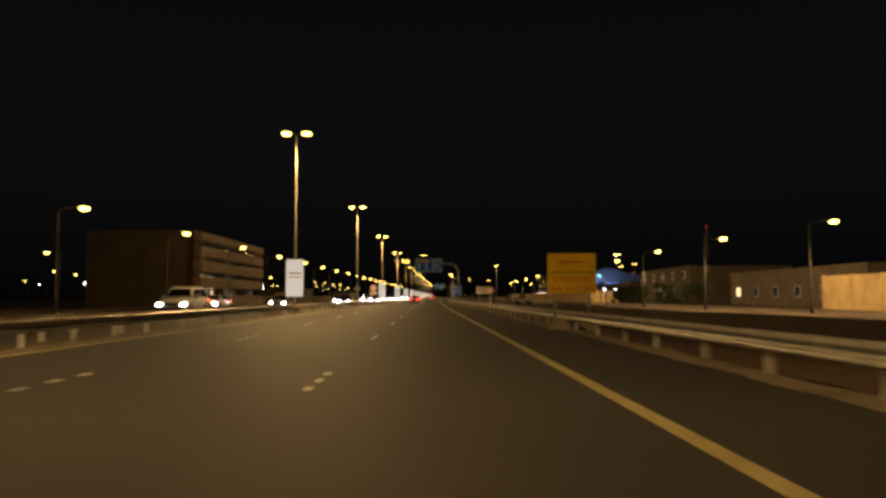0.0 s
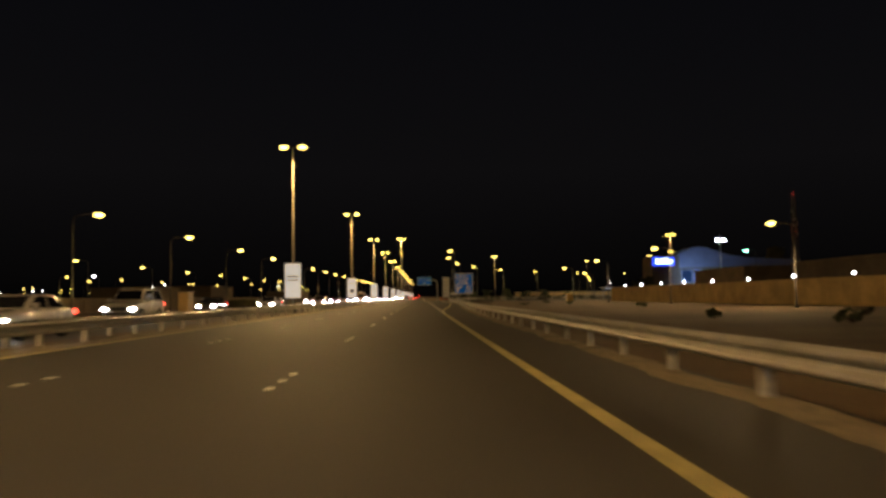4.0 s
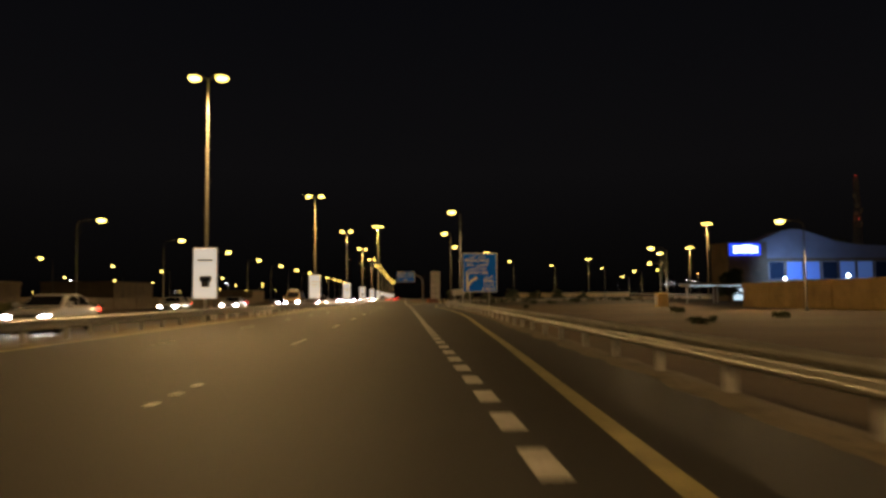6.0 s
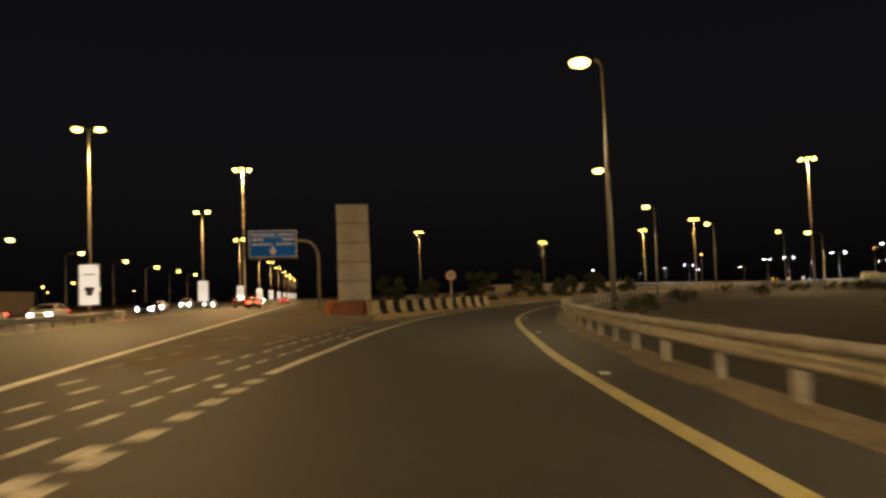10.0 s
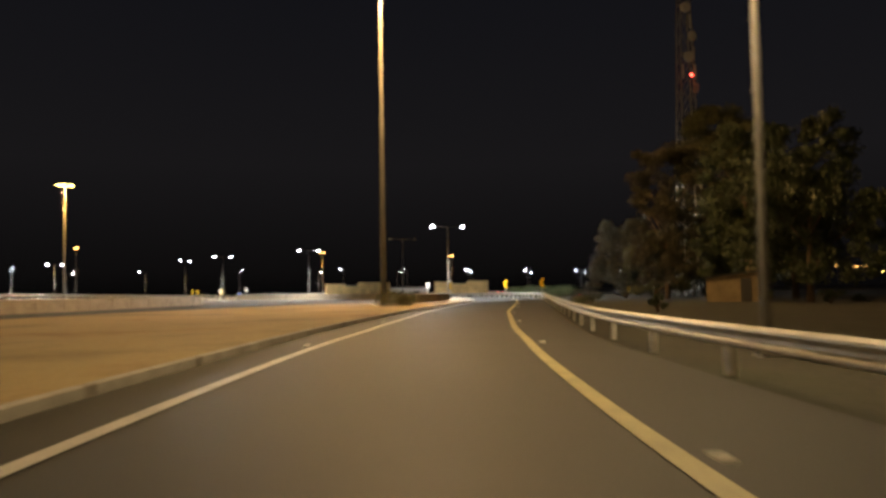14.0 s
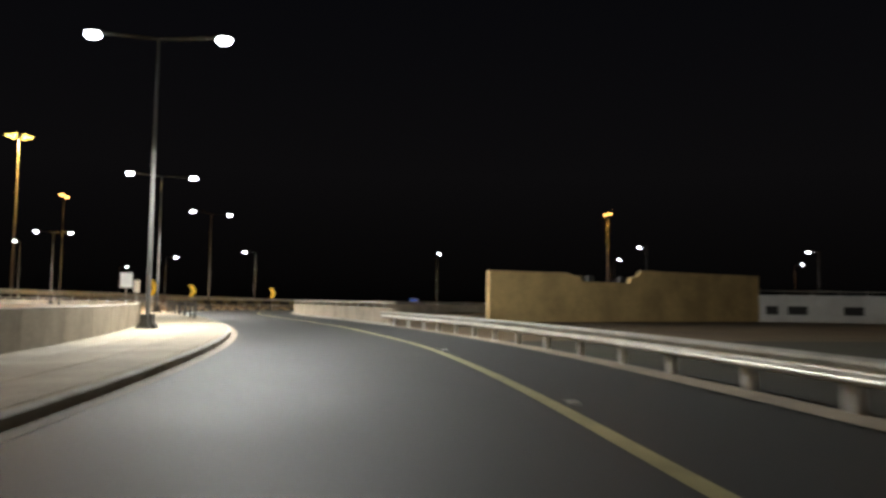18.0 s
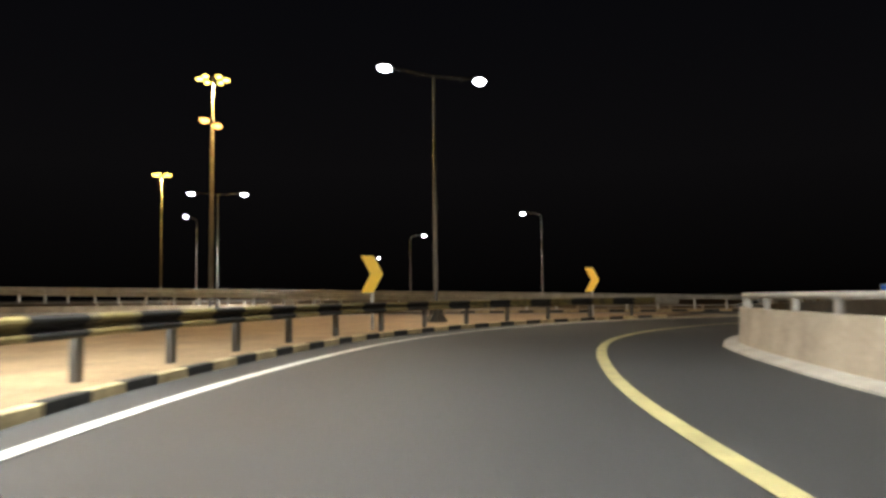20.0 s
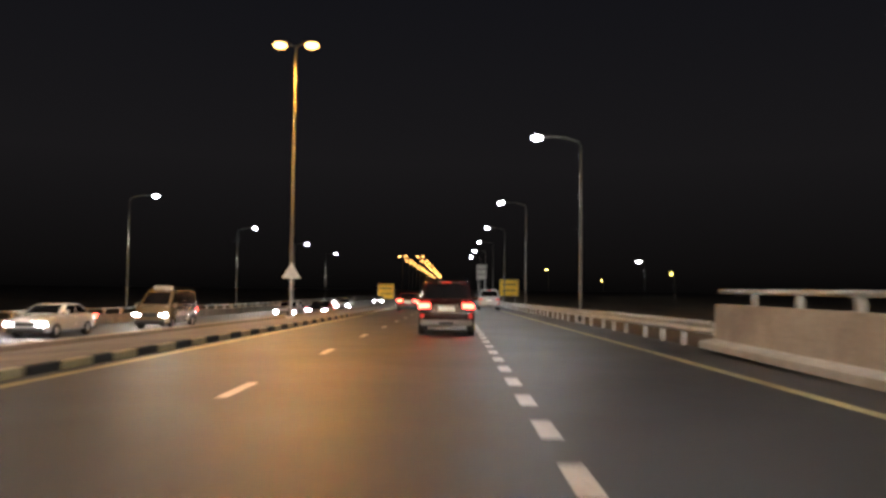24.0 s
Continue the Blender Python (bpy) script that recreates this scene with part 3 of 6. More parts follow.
guard_rail("guard_rail", rail_right, -3.3, 8.8, 0.06, 2.95, "galvanised W-beam guard rail along the sandy hard shoulder")
guard_rail("guard_rail", rail_right, 8.82, 19.3, 0.05, lambda p: 4.0 if 40 < p.x < 163 else 2.3, "curving galvanised W-beam guard rail on pale posts beside the slip road")
guard_rail("guard_rail", lambda y: (median(y, 0.55)[0], Vector((-1, 0, 0))), -130, 420, 8, 3.0, "galvanised guard rail on the near side of the median")
guard_rail("guard_rail", lambda y: median(y, -0.55), -130, 420, 8, 6.0, "galvanised guard rail on the far side of the median")
yy = frange(-140, 1300, 10)
tagged(sheet("ground_median", [median(y, -0.9)[0] for y in yy], [median(y, 0.9)[0] for y in yy], M_SAND, 0.01), "narrow sandy median strip between the rails", "median", kind="structure")


# ---- street lamps ----
def lamp_head(root, x, z, lens_mat, yaw=0.0, size=1.0, name="lamp_head"):
    """A cobra-head luminaire pointing along +x from (x, 0, z)."""
    s = size
    bm = bmesh.new()
    rings = []
    for a, w, h in ((0, 0.06, 0.05), (0.15, 0.13, 0.09), (0.45, 0.19, 0.11), (0.75, 0.17, 0.08), (0.86, 0.06, 0.03)):
        ring = []
        for k in range(10):
            an = k * math.tau / 10
            ring.append(bm.verts.new(((a) * s, math.cos(an) * w * s, (math.sin(an) * h + 0.05) * s)))
        rings.append(ring)
    for u, v in zip(rings, rings[1:]):
        for k in range(10):
            bm.faces.new((u[k], u[(k + 1) % 10], v[(k + 1) % 10], v[k]))
    bm.faces.new(rings[-1])
    bm.faces.new(list(reversed(rings[0])))
    m = Matrix.Translation((x * math.cos(yaw), x * math.sin(yaw), z)) @ Matrix.Rotation(yaw, 4, "Z")
    bm.transform(m)
    head = part(name, bm, M_CASE, root, smooth=True)
    # lens swells past the housing, so some of the lamp's glare is in its shape
    bm = bmesh.new()
    r = bmesh.ops.create_uvsphere(bm, u_segments=12, v_segments=8, radius=1)
    for v in r["verts"]:
        v.co = Vector((0.5 * s + v.co.x * 0.34 * s, v.co.y * 0.24 * s, -0.05 * s + v.co.z * 0.17 * s))
    bm.transform(m)
    part("lens", bm, lens_mat, head, "glowing lens, oversize for glare", smooth=True)
    return head


def add_light(root, data, z, x=0.0, tilt=0.0):
    ob = new("light", data)
    ob.parent = root
    ob.matrix_basis = Matrix.Translation((x, 0, z)) @ Matrix.Rotation(radians(-tilt), 4, "Y")
    return ob


def pole_mesh(root, h, r0, r1, n=12):
    bm = bmesh.new()
    tube(bm, [(0, 0, -0.2), (0, 0, 0.5), (0, 0, h)], [r0, r0, r1], n)
    pole = part("pole", bm, M_POLE, root, smooth=True)
    part("base_plate", boxed(-r0 * 2, r0 * 2, -r0 * 2, r0 * 2, -0.1, 0.04, 0.01), M_POSTS, root)
    bm = bmesh.new()
    tube(bm, [(0, 0, 0), (0, 0, 0.12), (0, 0, 0.42)], [r0 * 2.4, r0 * 2.2, r0 * 1.15], 8)
    part("base_cover", bm, M_CASE, root)
    return pole


def double_mast(h, lens, light, label, arm=0.32, size=1.05, r=(0.10, 0.06), pedestal=False):
    root = tagged(empty("street_lamp"), label, "street lamp")
    pole_mesh(root, h, *r)
    bm = bmesh.new()
    tube(bm, [(-arm, 0, h + 0.12), (-0.1, 0, h), (0.1, 0, h), (arm, 0, h + 0.12)], 0.045, 8)
    part("bracket", bm, M_POLE, root)
    for yaw in (0, math.pi):
        lamp_head(root, arm - 0.1, h + 0.1, lens, yaw, size)
    if pedestal:
        bm = bmesh.new()
        base = [(-0.45, 0), (0.45, 0), (0.24, 0.3), (0.2, 0.34), (0.2, 0.62), (-0.2, 0.62), (-0.2, 0.34), (-0.24, 0.3)]
        prism(bm, base, -0.2, 0.2)
        prism(bm, [(x * 0.5, z) for x, z in base], -0.38, 0.38)
        part("pedestal", bm, M_CASE, root, "dark flared pedestal")
    if light:
        for side in (1, -1):
            add_light(root, light, h - 0.3, side * (arm + 0.9), side * (42 if arm > 1 else 28))
    return root


def single_lamp(h, arm, lens, light, label, size=1.2, r=(0.085, 0.05), name="street_lamp"):
    root = tagged(empty(name), label, "street lamp")
    pole_mesh(root, h - 0.5, *r, n=10)
    bm = bmesh.new()
    tube(bm, [(0, 0, h - 0.5), (0.06 * arm, 0, h - 0.25), (0.4 * arm, 0, h - 0.05), (arm, 0, h)], [r[1], r[1] * 0.9, 0.045, 0.04], 8)
    part("arm", bm, M_POLE, root, smooth=True)
    lamp_head(root, arm - 0.1, h - 0.02, lens, 0, size)
    if light:
        add_light(root, light, h - 0.25, arm + 1.0, 34)
    return root


def high_mast(h, lens, light, label):
    root = tagged(empty("high_mast_light"), label, "street lamp")
    pole_mesh(root, h, 0.24, 0.11)
    bm = bmesh.new()
    ring = [(1.0 * math.cos(a), 1.0 * math.sin(a), h - 0.2) for a in [k * math.tau / 16 for k in range(17)]]
    tube(bm, ring, 0.06, 6, False)
    tube(bm, [(-1, 0, h - 0.2), (1, 0, h - 0.2)], 0.05, 6)
    tube(bm, [(0, -1, h - 0.2), (0, 1, h - 0.2)], 0.05, 6)
    part("head_ring", bm, M_POLE, root)
    for k in range(6):
        lamp_head(root, 0.9, h - 0.25, lens, k * math.tau / 6, 1.5)
    if light:
        add_light(root, light, h - 0.9)
    return root


def turned(p, yaw):
    return Matrix.Translation(p) @ Matrix.Rotation(yaw, 4, "Z")


# median masts of the motorway, two sodium heads each
proto = double_mast(13.3, M_BULB_S, LIGHT_MAST, "tall grey median lamp mast with two glowing sodium heads")
proto["group"] = "median lamp masts"
MAST_Y = [4.5, 57.2, 105.0, 155.5, 212.4, 263.4, 313.5, 362.8, 413.0, 466.0] + [517.0 + 51.0 * i for i in range(8)]
for i, y in enumerate(MAST_Y):
    p = median(y)[0]
    if i == 0:
        proto.matrix_basis = turned(p, 0)
    else:
        copy_thing(proto, turned(p, 0))
# slip-road lamps on the outer side, single sodium heads over the road
proto = single_lamp(10.1, 0.35, M_BULB_S, LIGHT_RAMP, "grey single-arm sodium street lamp beside the slip road")
proto["group"] = "slip road lamps"
for i, (t, off) in enumerate(((8.31, 3.98), (9.15, 4.3), (10.04, 4.7), (10.9, 5.4), (11.75, 5.7), (12.6, 5.7), (13.5, 5.4), (14.36, 5.9))):
    p, r = along(t, off)
    m = turned(p, math.atan2(-r.y, -r.x))
    if i == 0:
        proto.matrix_basis = m
    else:
        copy_thing(proto, m)
# frontage-road lamps far left of the motorway
proto = single_lamp(8.7, 1.6, M_BULB_S, None, "single-arm street lamp on the frontage road beyond the motorway", 1.3)
proto["group"] = "frontage road lamps"
first = True
for row, (x, y0, step, n) in enumerate(((-31.5, 38, 25.5, 22), (-62, 60, 33, 14), (-110, 90, 42, 12))):
    for i in range(n):
        m = turned(Vector((x, y0 + i * step, -0.1)), radians(0 if row != 1 else 180))
        if first:
            proto.matrix_basis, first = m, False
        else:
            copy_thing(proto, m)
# scattered lamps of the town beyond the frontage road
rng = random.Random(77)
warm = single_lamp(9.0, 1.2, M_BULB_S, None, "distant warm street lamp in the town beyond the motorway", 1.5)
cool = single_lamp(8.0, 1.0, M_BULB_W, None, "distant white street lamp in the town beyond the motorway", 1.1)
for proto, n in ((warm, 34), (cool, 26)):
    proto["group"] = "distant town lamps"
    for i in range(n):
        m = turned(Vector((rng.uniform(-330, -75), 130 + 800 * (i + rng.random()) / n, -0.1)), rng.uniform(0, 6.28))
        if i == 0:
            proto.matrix_basis = m
        else:
            copy_thing(proto, m)
# side-road lamps on the right
proto = single_lamp(6.9, 1.4, M_BULB_S, LIGHT_SIDE, "single-arm sodium lamp along the service road", 1.1)
proto["group"] = "service road lamps"
for i, (x, y) in enumerate(((27.2, 36), (27.2, 57.4), (25.2, 74.6), (24.8, 95.9), (25.2, 120), (25.2, 176.6), (28.0, 212), (28.4, 245), (28.6, 278), (29.0, 310.4), (42, 352), (52, 395), (62, 440))):
    m = turned(Vector((x, y, -0.1)), 0 if y < 200 else math.pi)
    if i == 0:
        proto.matrix_basis = m
    else:
        copy_thing(proto, m)
# high masts of the interchange
proto = high_mast(30, M_BULB_S, LIGHT_HIGH, "very tall interchange mast with a ring of sodium floodlights")
proto["group"] = "interchange high masts"
for i, (x, y) in enumerate(((0, 0), (49.6, 711), (-12.6, 530), (167, 676), (168, 732), (138, 811))):
    if i == 0:
        proto.matrix_basis = turned(Vector((117.6, 522.3, -0.1)), 0)
    else:
        copy_thing(proto, turned(Vector((x, y, -0.1)), 0.3 * i))
# white double lamps on the island and flyover approach
proto = double_mast(10.3, M_BULB_W, LIGHT_LED2, "double-armed LED street lamp on the paved island", 1.9, 0.9, (0.09, 0.055), True)
proto["group"] = "island lamps"
for i, (x, y, a) in enumerate(((158.6, 547.3, -36), (184.2, 604.5, -18), (186.5, 637.5, 0), (176, 700, 10))):
    m = turned(Vector((x, y, 0)), radians(a))
    if i == 0:
        proto.matrix_basis = m
    else:
        copy_thing(proto, m)
nose = double_mast(10.3, M_BULB_W, LIGHT_NOSE, "double-armed LED street lamp on the paved nose", 1.9, 0.9, (0.09, 0.055), True)
nose.matrix_basis = turned(Vector((193.3, 663.2, 0.1)), radians(25))
M_BULB_OFF = mat("unlit_lens", (0.45, 0.45, 0.42), 0.2)
unlit = double_mast(10.3, M_BULB_OFF, None, "unlit double-armed street lamp on the paved island", 1.9, 0.9, (0.09, 0.055), True)
unlit.matrix_basis = turned(Vector((175.2, 570.2, 0.14)), radians(-30))
# second road: amber median masts, LED side lamps
proto = double_mast(14.6, M_BULB_A, LIGHT_AMBER, "tall amber median lamp mast with two glowing heads", 0.4, 1.15)
proto["group"] = "flyover median masts"
first = True
for u in (-13.7, 42.4):
    m = turned(road2(u, -7.4 if u < 0 else -8.9)[0], radians(YAW2)) @ Matrix.Diagonal((1, 1, 1 - dip(u) / 14.6, 1))
    if first:
        proto.matrix_basis, first = m, False
    else:
        copy_thing(proto, m)
proto = double_mast(14.6, M_BULB_A, None, "distant amber lamp mast far along the flyover", 0.4, 1.4)
proto["group"] = "distant flyover masts"
proto.matrix_basis = turned(road2(-90, -7.4)[0], radians(YAW2))
for w, u0, n in ((-12.0, 280, 14), (-18.4, 281, 14)):
    for i in range(n):
        copy_thing(proto, turned(low(road2(u0 + i * 36 + (7 if i % 3 == 1 else 0), w)[0]), radians(YAW2)))


def lamp_row(spots, light, label, group, h=9.0):
    first = None
    for q, ang in spots:
        m = turned(q, ang) @ Matrix.Diagonal((1, 1, 1 - dip((q - O2).dot(U2)) / h, 1))
        if first:
            copy_thing(first, m)
        else:
            first = single_lamp(h, 1.9, M_BULB_W, light, label, 0.85)
            first["group"], first.matrix_basis = group, m


lamp_row([(road2(u, 6.35)[0], radians(75.5)) for u in (-13.7, 11.2, 39.1, 68.7, 97, 125, 153, 181)], LIGHT_LED, "single-arm LED street lamp on the flyover edge", "flyover LED lamps")
heads = [(231.4, 688.6), (262.8, 684.4), (296, 676.2), (332.5, 669.3), (366, 661), (400, 652), (434, 643.5), (170, 712), (136, 721)]
lamp_row([(low(Vector((x, y, dip((Vector((x, y, 0)) - O2).dot(U2)))) - N2 * 2.3), radians(-104.5)) for x, y in heads], LIGHT_LED3, "single-arm LED street lamp beyond the opposite carriageway", "far flyover lamps", 9.7)
for x, y, a in ((203.4, 702.5, 165), (195, 728, -10), (188, 783, -10)):
    s = single_lamp(8.8, 1.4, M_BULB_W, LIGHT_LED3 if y < 720 else None, "single-arm LED street lamp behind the bend", 0.85)
    s["group"] = "far flyover lamps"
    s.matrix_basis = turned(Vector((x, y, 0)) - Vector((math.cos(radians(a)), math.sin(radians(a)), 0)) * 1.7, radians(a))


# ---- verges, kerbs, islands, walls ----
def solid(name, line_fn, lo, hi, step, profile, material, label, category, parent=None, kind="structure"):
    ob = link(name, sweep(bmesh.new(), [line_fn(s) for s in frange(lo, hi, step)], profile), material, parent)
    return tagged(ob, label, category, kind=kind) if not parent else ob


KERB_L = [(11.9, -3.25), (12.3, -3.6), (13, -4.3), (14.1, -4.1), (14.5, -3.8), (14.9, -4.2), (15.3, -4.55), (15.65, -4.2), (15.95, -3.3), (16.2, -3.32), (16.4, -3.8), (16.65, -3.9), (16.95, -3.2), (17.2, -2.82), (17.4, -2.98), (17.6, -3.2), (18.3, -3.3), (18.6, -3.25), (18.8, -3.05), (19.3, -3.15), (19.75, -3.45), (20.2, -4.05), (20.4, -4.4), (21.2, -4.85), (21.45, -4.85), (21.6, -4.55), (21.75, -3.9)]


def kerb_left(t, extra=0.0):
    return along(t, sum(lerp_table(KERB_L, t + k) for k in (-0.16, -0.08, 0, 0.08, 0.16)) / 5 + extra)


# kerb stones, each a piece of its own
kerb = tagged(empty("kerb_slip"), "weathered concrete kerb stones along the slip road", "kerb", kind="structure")
bm = bmesh.new()
box(bm, -0.16, 0.0, -0.485, 0.485, -0.12, 0.14, 0.018)
ME_KERB = bpy.data.meshes.new("kerb_stone")
bm.to_mesh(ME_KERB)
bm.free()
ME_KERB.materials.append(M_KERB)
ME_KERB_K = ME_KERB.copy()
ME_KERB_K.materials.clear()
ME_KERB_K.materials.append(mat("worn_black_paint", (0.035, 0.034, 0.032), 0.85, spec=0.2, grain=0.3, scale=20, stain=0.4, stain_scale=3))
ME_KERB_Y = ME_KERB.copy()
ME_KERB_Y.materials.clear()
ME_KERB_Y.materials.append(mat("worn_yellow_paint", (0.38, 0.30, 0.16), 0.7, grain=0.2, scale=25, stain=0.35, stain_scale=2))


def stones(fn, lo, hi, fine, meshes, parent, every=0.985, count=300):
    last, acc, k = fn(lo)[0], 0.0, 0
    for s in frange(lo, hi, fine):
        p, r = fn(s)
        acc += (p - last).length
        last = p
        if acc >= every * k and k < count:
            piece("kerb_stone", meshes[k % len(meshes)], parent, p, r)
            k += 1
    return k


stones(lambda t: kerb_left(t), 13.0, 19.5, 0.004, [ME_KERB], kerb)
solid("kerb_far", lambda t: kerb_left(t), 11.95, 13.0, 0.1, [(-0.16, -0.1), (0, -0.1), (0, 0.12), (-0.03, 0.14), (-0.16, 0.14)], M_KERB, "pale concrete kerb beside the slip road", "kerb")
painted = tagged(empty("kerb_painted"), "kerb stones painted alternately black and yellow", "kerb", kind="structure")
stones(lambda t: kerb_left(t), 19.55, 21.76, 0.004, [ME_KERB_K, ME_KERB_Y], painted)
median_kerb = tagged(empty("kerb_median"), "flyover median kerb painted alternately black and yellow", "kerb", kind="structure")
stones(lambda u: road2(u, -5.8), -70, 120, 0.25, [ME_KERB_K, ME_KERB_Y], median_kerb)

# sandy verge, paved island and the low wall behind them
WALL = [(15.7, -9.6), (15.93, -7.9), (16.2, -6.9), (17.0, -6.7), (17.6, -6.3), (18.3, -6.6), (19.0, -6.6), (19.9, -7.0)]


def wall_line(t):
    return along(t, sum(lerp_table(WALL, t + k) for k in (-0.1, -0.05, 0, 0.05, 0.1)) / 5)


VERGE = [(11.95, -9.0), (12.5, -18), (13.2, -24), (15.2, -24), (15.6, -21), (15.9, -19)]
tw = frange(11.95, 15.9, 0.1)
sheet("ground_verge", [along(t, lerp_table(VERGE, t))[0] for t in tw], [kerb_left(t, -0.16)[0] for t in tw], M_VERGE, 0.11, label="wide sandy verge with dry grass beside the slip road", category="verge")
tw = frange(13.0, 16.4, 0.1)
sheet("road_loop", [along(t, -35)[0] for t in tw], [along(t, -24.6)[0] for t in tw], M_ASPHALT2, 0.0, label="grey asphalt loop road beyond the sandy verge", category="road")
loop_wall = tagged(empty("wall_loop"), "long pale concrete parapet beyond the loop road", "wall", kind="structure")
seg = frange(13.0, 16.4, 0.1)
for a, b in zip(seg, seg[1:]):
    part("panel", sweep(bmesh.new(), [along(a + 0.001, -36.5), along(b - 0.001, -36.5)], [(-0.12, -0.1), (0.12, -0.1), (0.12, 0.98), (0.08, 1.02), (-0.08, 1.02), (-0.12, 0.98)]), M_CONC, loop_wall)
tw = frange(15.75, 19.9, 0.1)
sheet("pavement_island", [wall_line(t)[0] for t in tw], [kerb_left(t, -0.16)[0] for t in tw], M_PAVE, 0.125, label="pale paved island beside the slip road", category="pavement")
tg = frange(17.0, 19.5, 0.05)
gutter = sheet("pavement_gutter", [kerb_left(t, 0.0)[0] for t in tg], [kerb_left(t, 0.22)[0] for t in tg], M_CONC, 0.012, label="pale concrete gutter strip along the kerb", category="gutter")
# paving slabs on the island
ME_SLAB = mark_mesh("paving_slab", 0.97, 0.97, M_PAVE, 0.012)
island = tagged(empty("pavement_slabs"), "square concrete paving slabs on the island", "paving", kind="structure")
count = 0
for t in frange(15.9, 18.9, 0.0285):
    for k in range(3):
        if count < 300:
            p, r = kerb_left(t, -0.75 - k * 1.0)
            piece("paving_slab", ME_SLAB, island, p, r, 0.122)
            count += 1
wall = tagged(empty("wall_low"), "low cream concrete wall in cast panels along the island", "wall", kind="structure")
seg = frange(15.8, 19.9, 0.1)
for a, b in zip(seg, seg[1:]):
    g = (b - a) * 0.006
    bm = sweep(bmesh.new(), [wall_line(a + g), wall_line((a + b) / 2), wall_line(b - g)], [(-0.12, -0.1), (0.12, -0.1), (0.12, 0.93), (0.09, 0.96), (-0.09, 0.96), (-0.12, 0.93)])
    part("panel", bm, M_CONC, wall)
tp = frange(19.5, 21.75, 0.1)
sheet("pavement_nose", [road2(lerp_table([(19.5, -125), (20.5, -95), (21, -78), (21.4, -66), (21.7, -56)], t), lerp_table([(21.2, 2.05), (21.7, 1.0)], t))[0] for t in tp], [kerb_left(t, -0.15)[0] for t in tp], M_NOSE, 0.115,
      label="tan paved nose between slip road and flyover", category="pavement")
sheet("ground_nose_dust", [along(21.3, -4.75)[0], Vector((205.0, 669.9, 0)), Vector((209.3, 673.4, 0)), Vector((215.0, 673.2, 0))], [along(21.3, -4.1)[0], Vector((205.3, 667.6, 0)), Vector((210.5, 669.9, 0)), Vector((216.5, 671.2, 0))], M_DUST_LIT, 0.009,
      label="sand blown over the asphalt at the nose, paled for headlight glare", category="sand")
tm = frange(-260, -20, 20) + frange(-15, 90, 5) + frange(100, 900, 20)
median_top = sheet("pavement_median", [road2(u, -10.2)[0] for u in tm], [road2(u, -5.95)[0] for u in tm], M_MEDIAN, 0.10, label="dusty paved flyover median", category="pavement")
settle(median_top)
for v in median_top.data.vertices:
    if (v.co - O2).dot(N2) < -9:
        v.co.z -= fall((v.co - O2).dot(U2))

solid("kerb_median_far", lambda u: road2(u, -10.2, -fall(u)), -90, 500, 5, [(-0.52, -1.3), (0, -1.3), (0, 0.13), (-0.03, 0.15), (-0.5, 0.15), (-0.52, 0.13)], M_CONC, "concrete edging of the median above the lower carriageway", "kerb")

# concrete parapet with a pipe rail on the right of the flyover approach
PAR = [(19.2, 4.8), (19.8, 5.2), (20.8, 4.85), (21.6, 6.0), (22.0, 6.3)]
par_line = [along(t, lerp_table(PAR, t)) for t in frange(19.25, 22.0, 0.06)] + [road2(u, lerp_table([(-38, 7.6), (-30, 6.4), (-20, 5.7)], u), 0.012 * max(0.0, u)) for u in frange(-38, 17.3, 2)]
parapet = tagged(empty("parapet"), "smooth cream concrete parapet with a pipe handrail", "parapet", kind="structure")
part("wall", sweep(bmesh.new(), par_line, [(0.0, -0.1), (0.32, -0.1), (0.28, 0.86), (0.05, 0.86), (0.04, 0.35)]), M_CONC, parapet)
bm = bmesh.new()
tube(bm, [p + r * 0.16 + Vector((0, 0, 1.13)) for p, r in par_line], 0.055, 8)
part("handrail", bm, M_GALV, parapet, smooth=True)
part("plinth", sweep(bmesh.new(), par_line, [(-0.32, -0.1), (-0.004, -0.1), (-0.004, 0.10), (-0.24, 0.06), (-0.32, 0.04)]), M_KERB, parapet)
bm = boxed(-0.05, 0.05, -0.06, 0.06, 0.84, 1.12, 0.01)
ME_BALUSTER = bpy.data.meshes.new("baluster")
bm.to_mesh(ME_BALUSTER)
bm.free()
ME_BALUSTER.materials.append(M_GALV)
dist, last = 0.0, par_line[0][0]
for a, b in zip(par_line, par_line[1:]):
    for k in range(4):
        p = a[0].lerp(b[0], k / 4)
        dist += (p - last).length
        last = p
        if dist > 1.7:
            dist = 0
            piece("baluster", ME_BALUSTER, parapet, p + a[1] * 0.16, a[1])
guard_rail("guard_rail", lambda u: road2(u, 5.75), 17.4, 190, 4, 2.2, "galvanised guard rail running on from the parapet")
far_parapet = tagged(empty("parapet_far"), "low concrete parapet on the far edge of the flyover", "parapet", kind="structure")
part("wall", sweep(bmesh.new(), [(low(road2(u, -22.3)[0]), N2) for u in frange(-130, 300, 10)], [(-0.15, -0.1), (0.15, -0.1), (0.12, 0.6), (-0.12, 0.6)]), M_CONC, far_parapet)
part("handrail", tube(bmesh.new(), [low(road2(u, -22.3, 0.95)[0]) for u in frange(-130, 300, 10)], 0.05, 6), M_GALV, far_parapet)
ME_STUB = bpy.data.meshes.new("baluster")
bm = boxed(-0.09, 0.09, -0.09, 0.09, 0.55, 1.0, 0.01)
bm.to_mesh(ME_STUB)
bm.free()
ME_STUB.materials.append(M_CONC)
for u in frange(-110, 120, 2.6):
    piece("baluster", ME_STUB, far_parapet, low(road2(u, -22.3)[0]), N2)


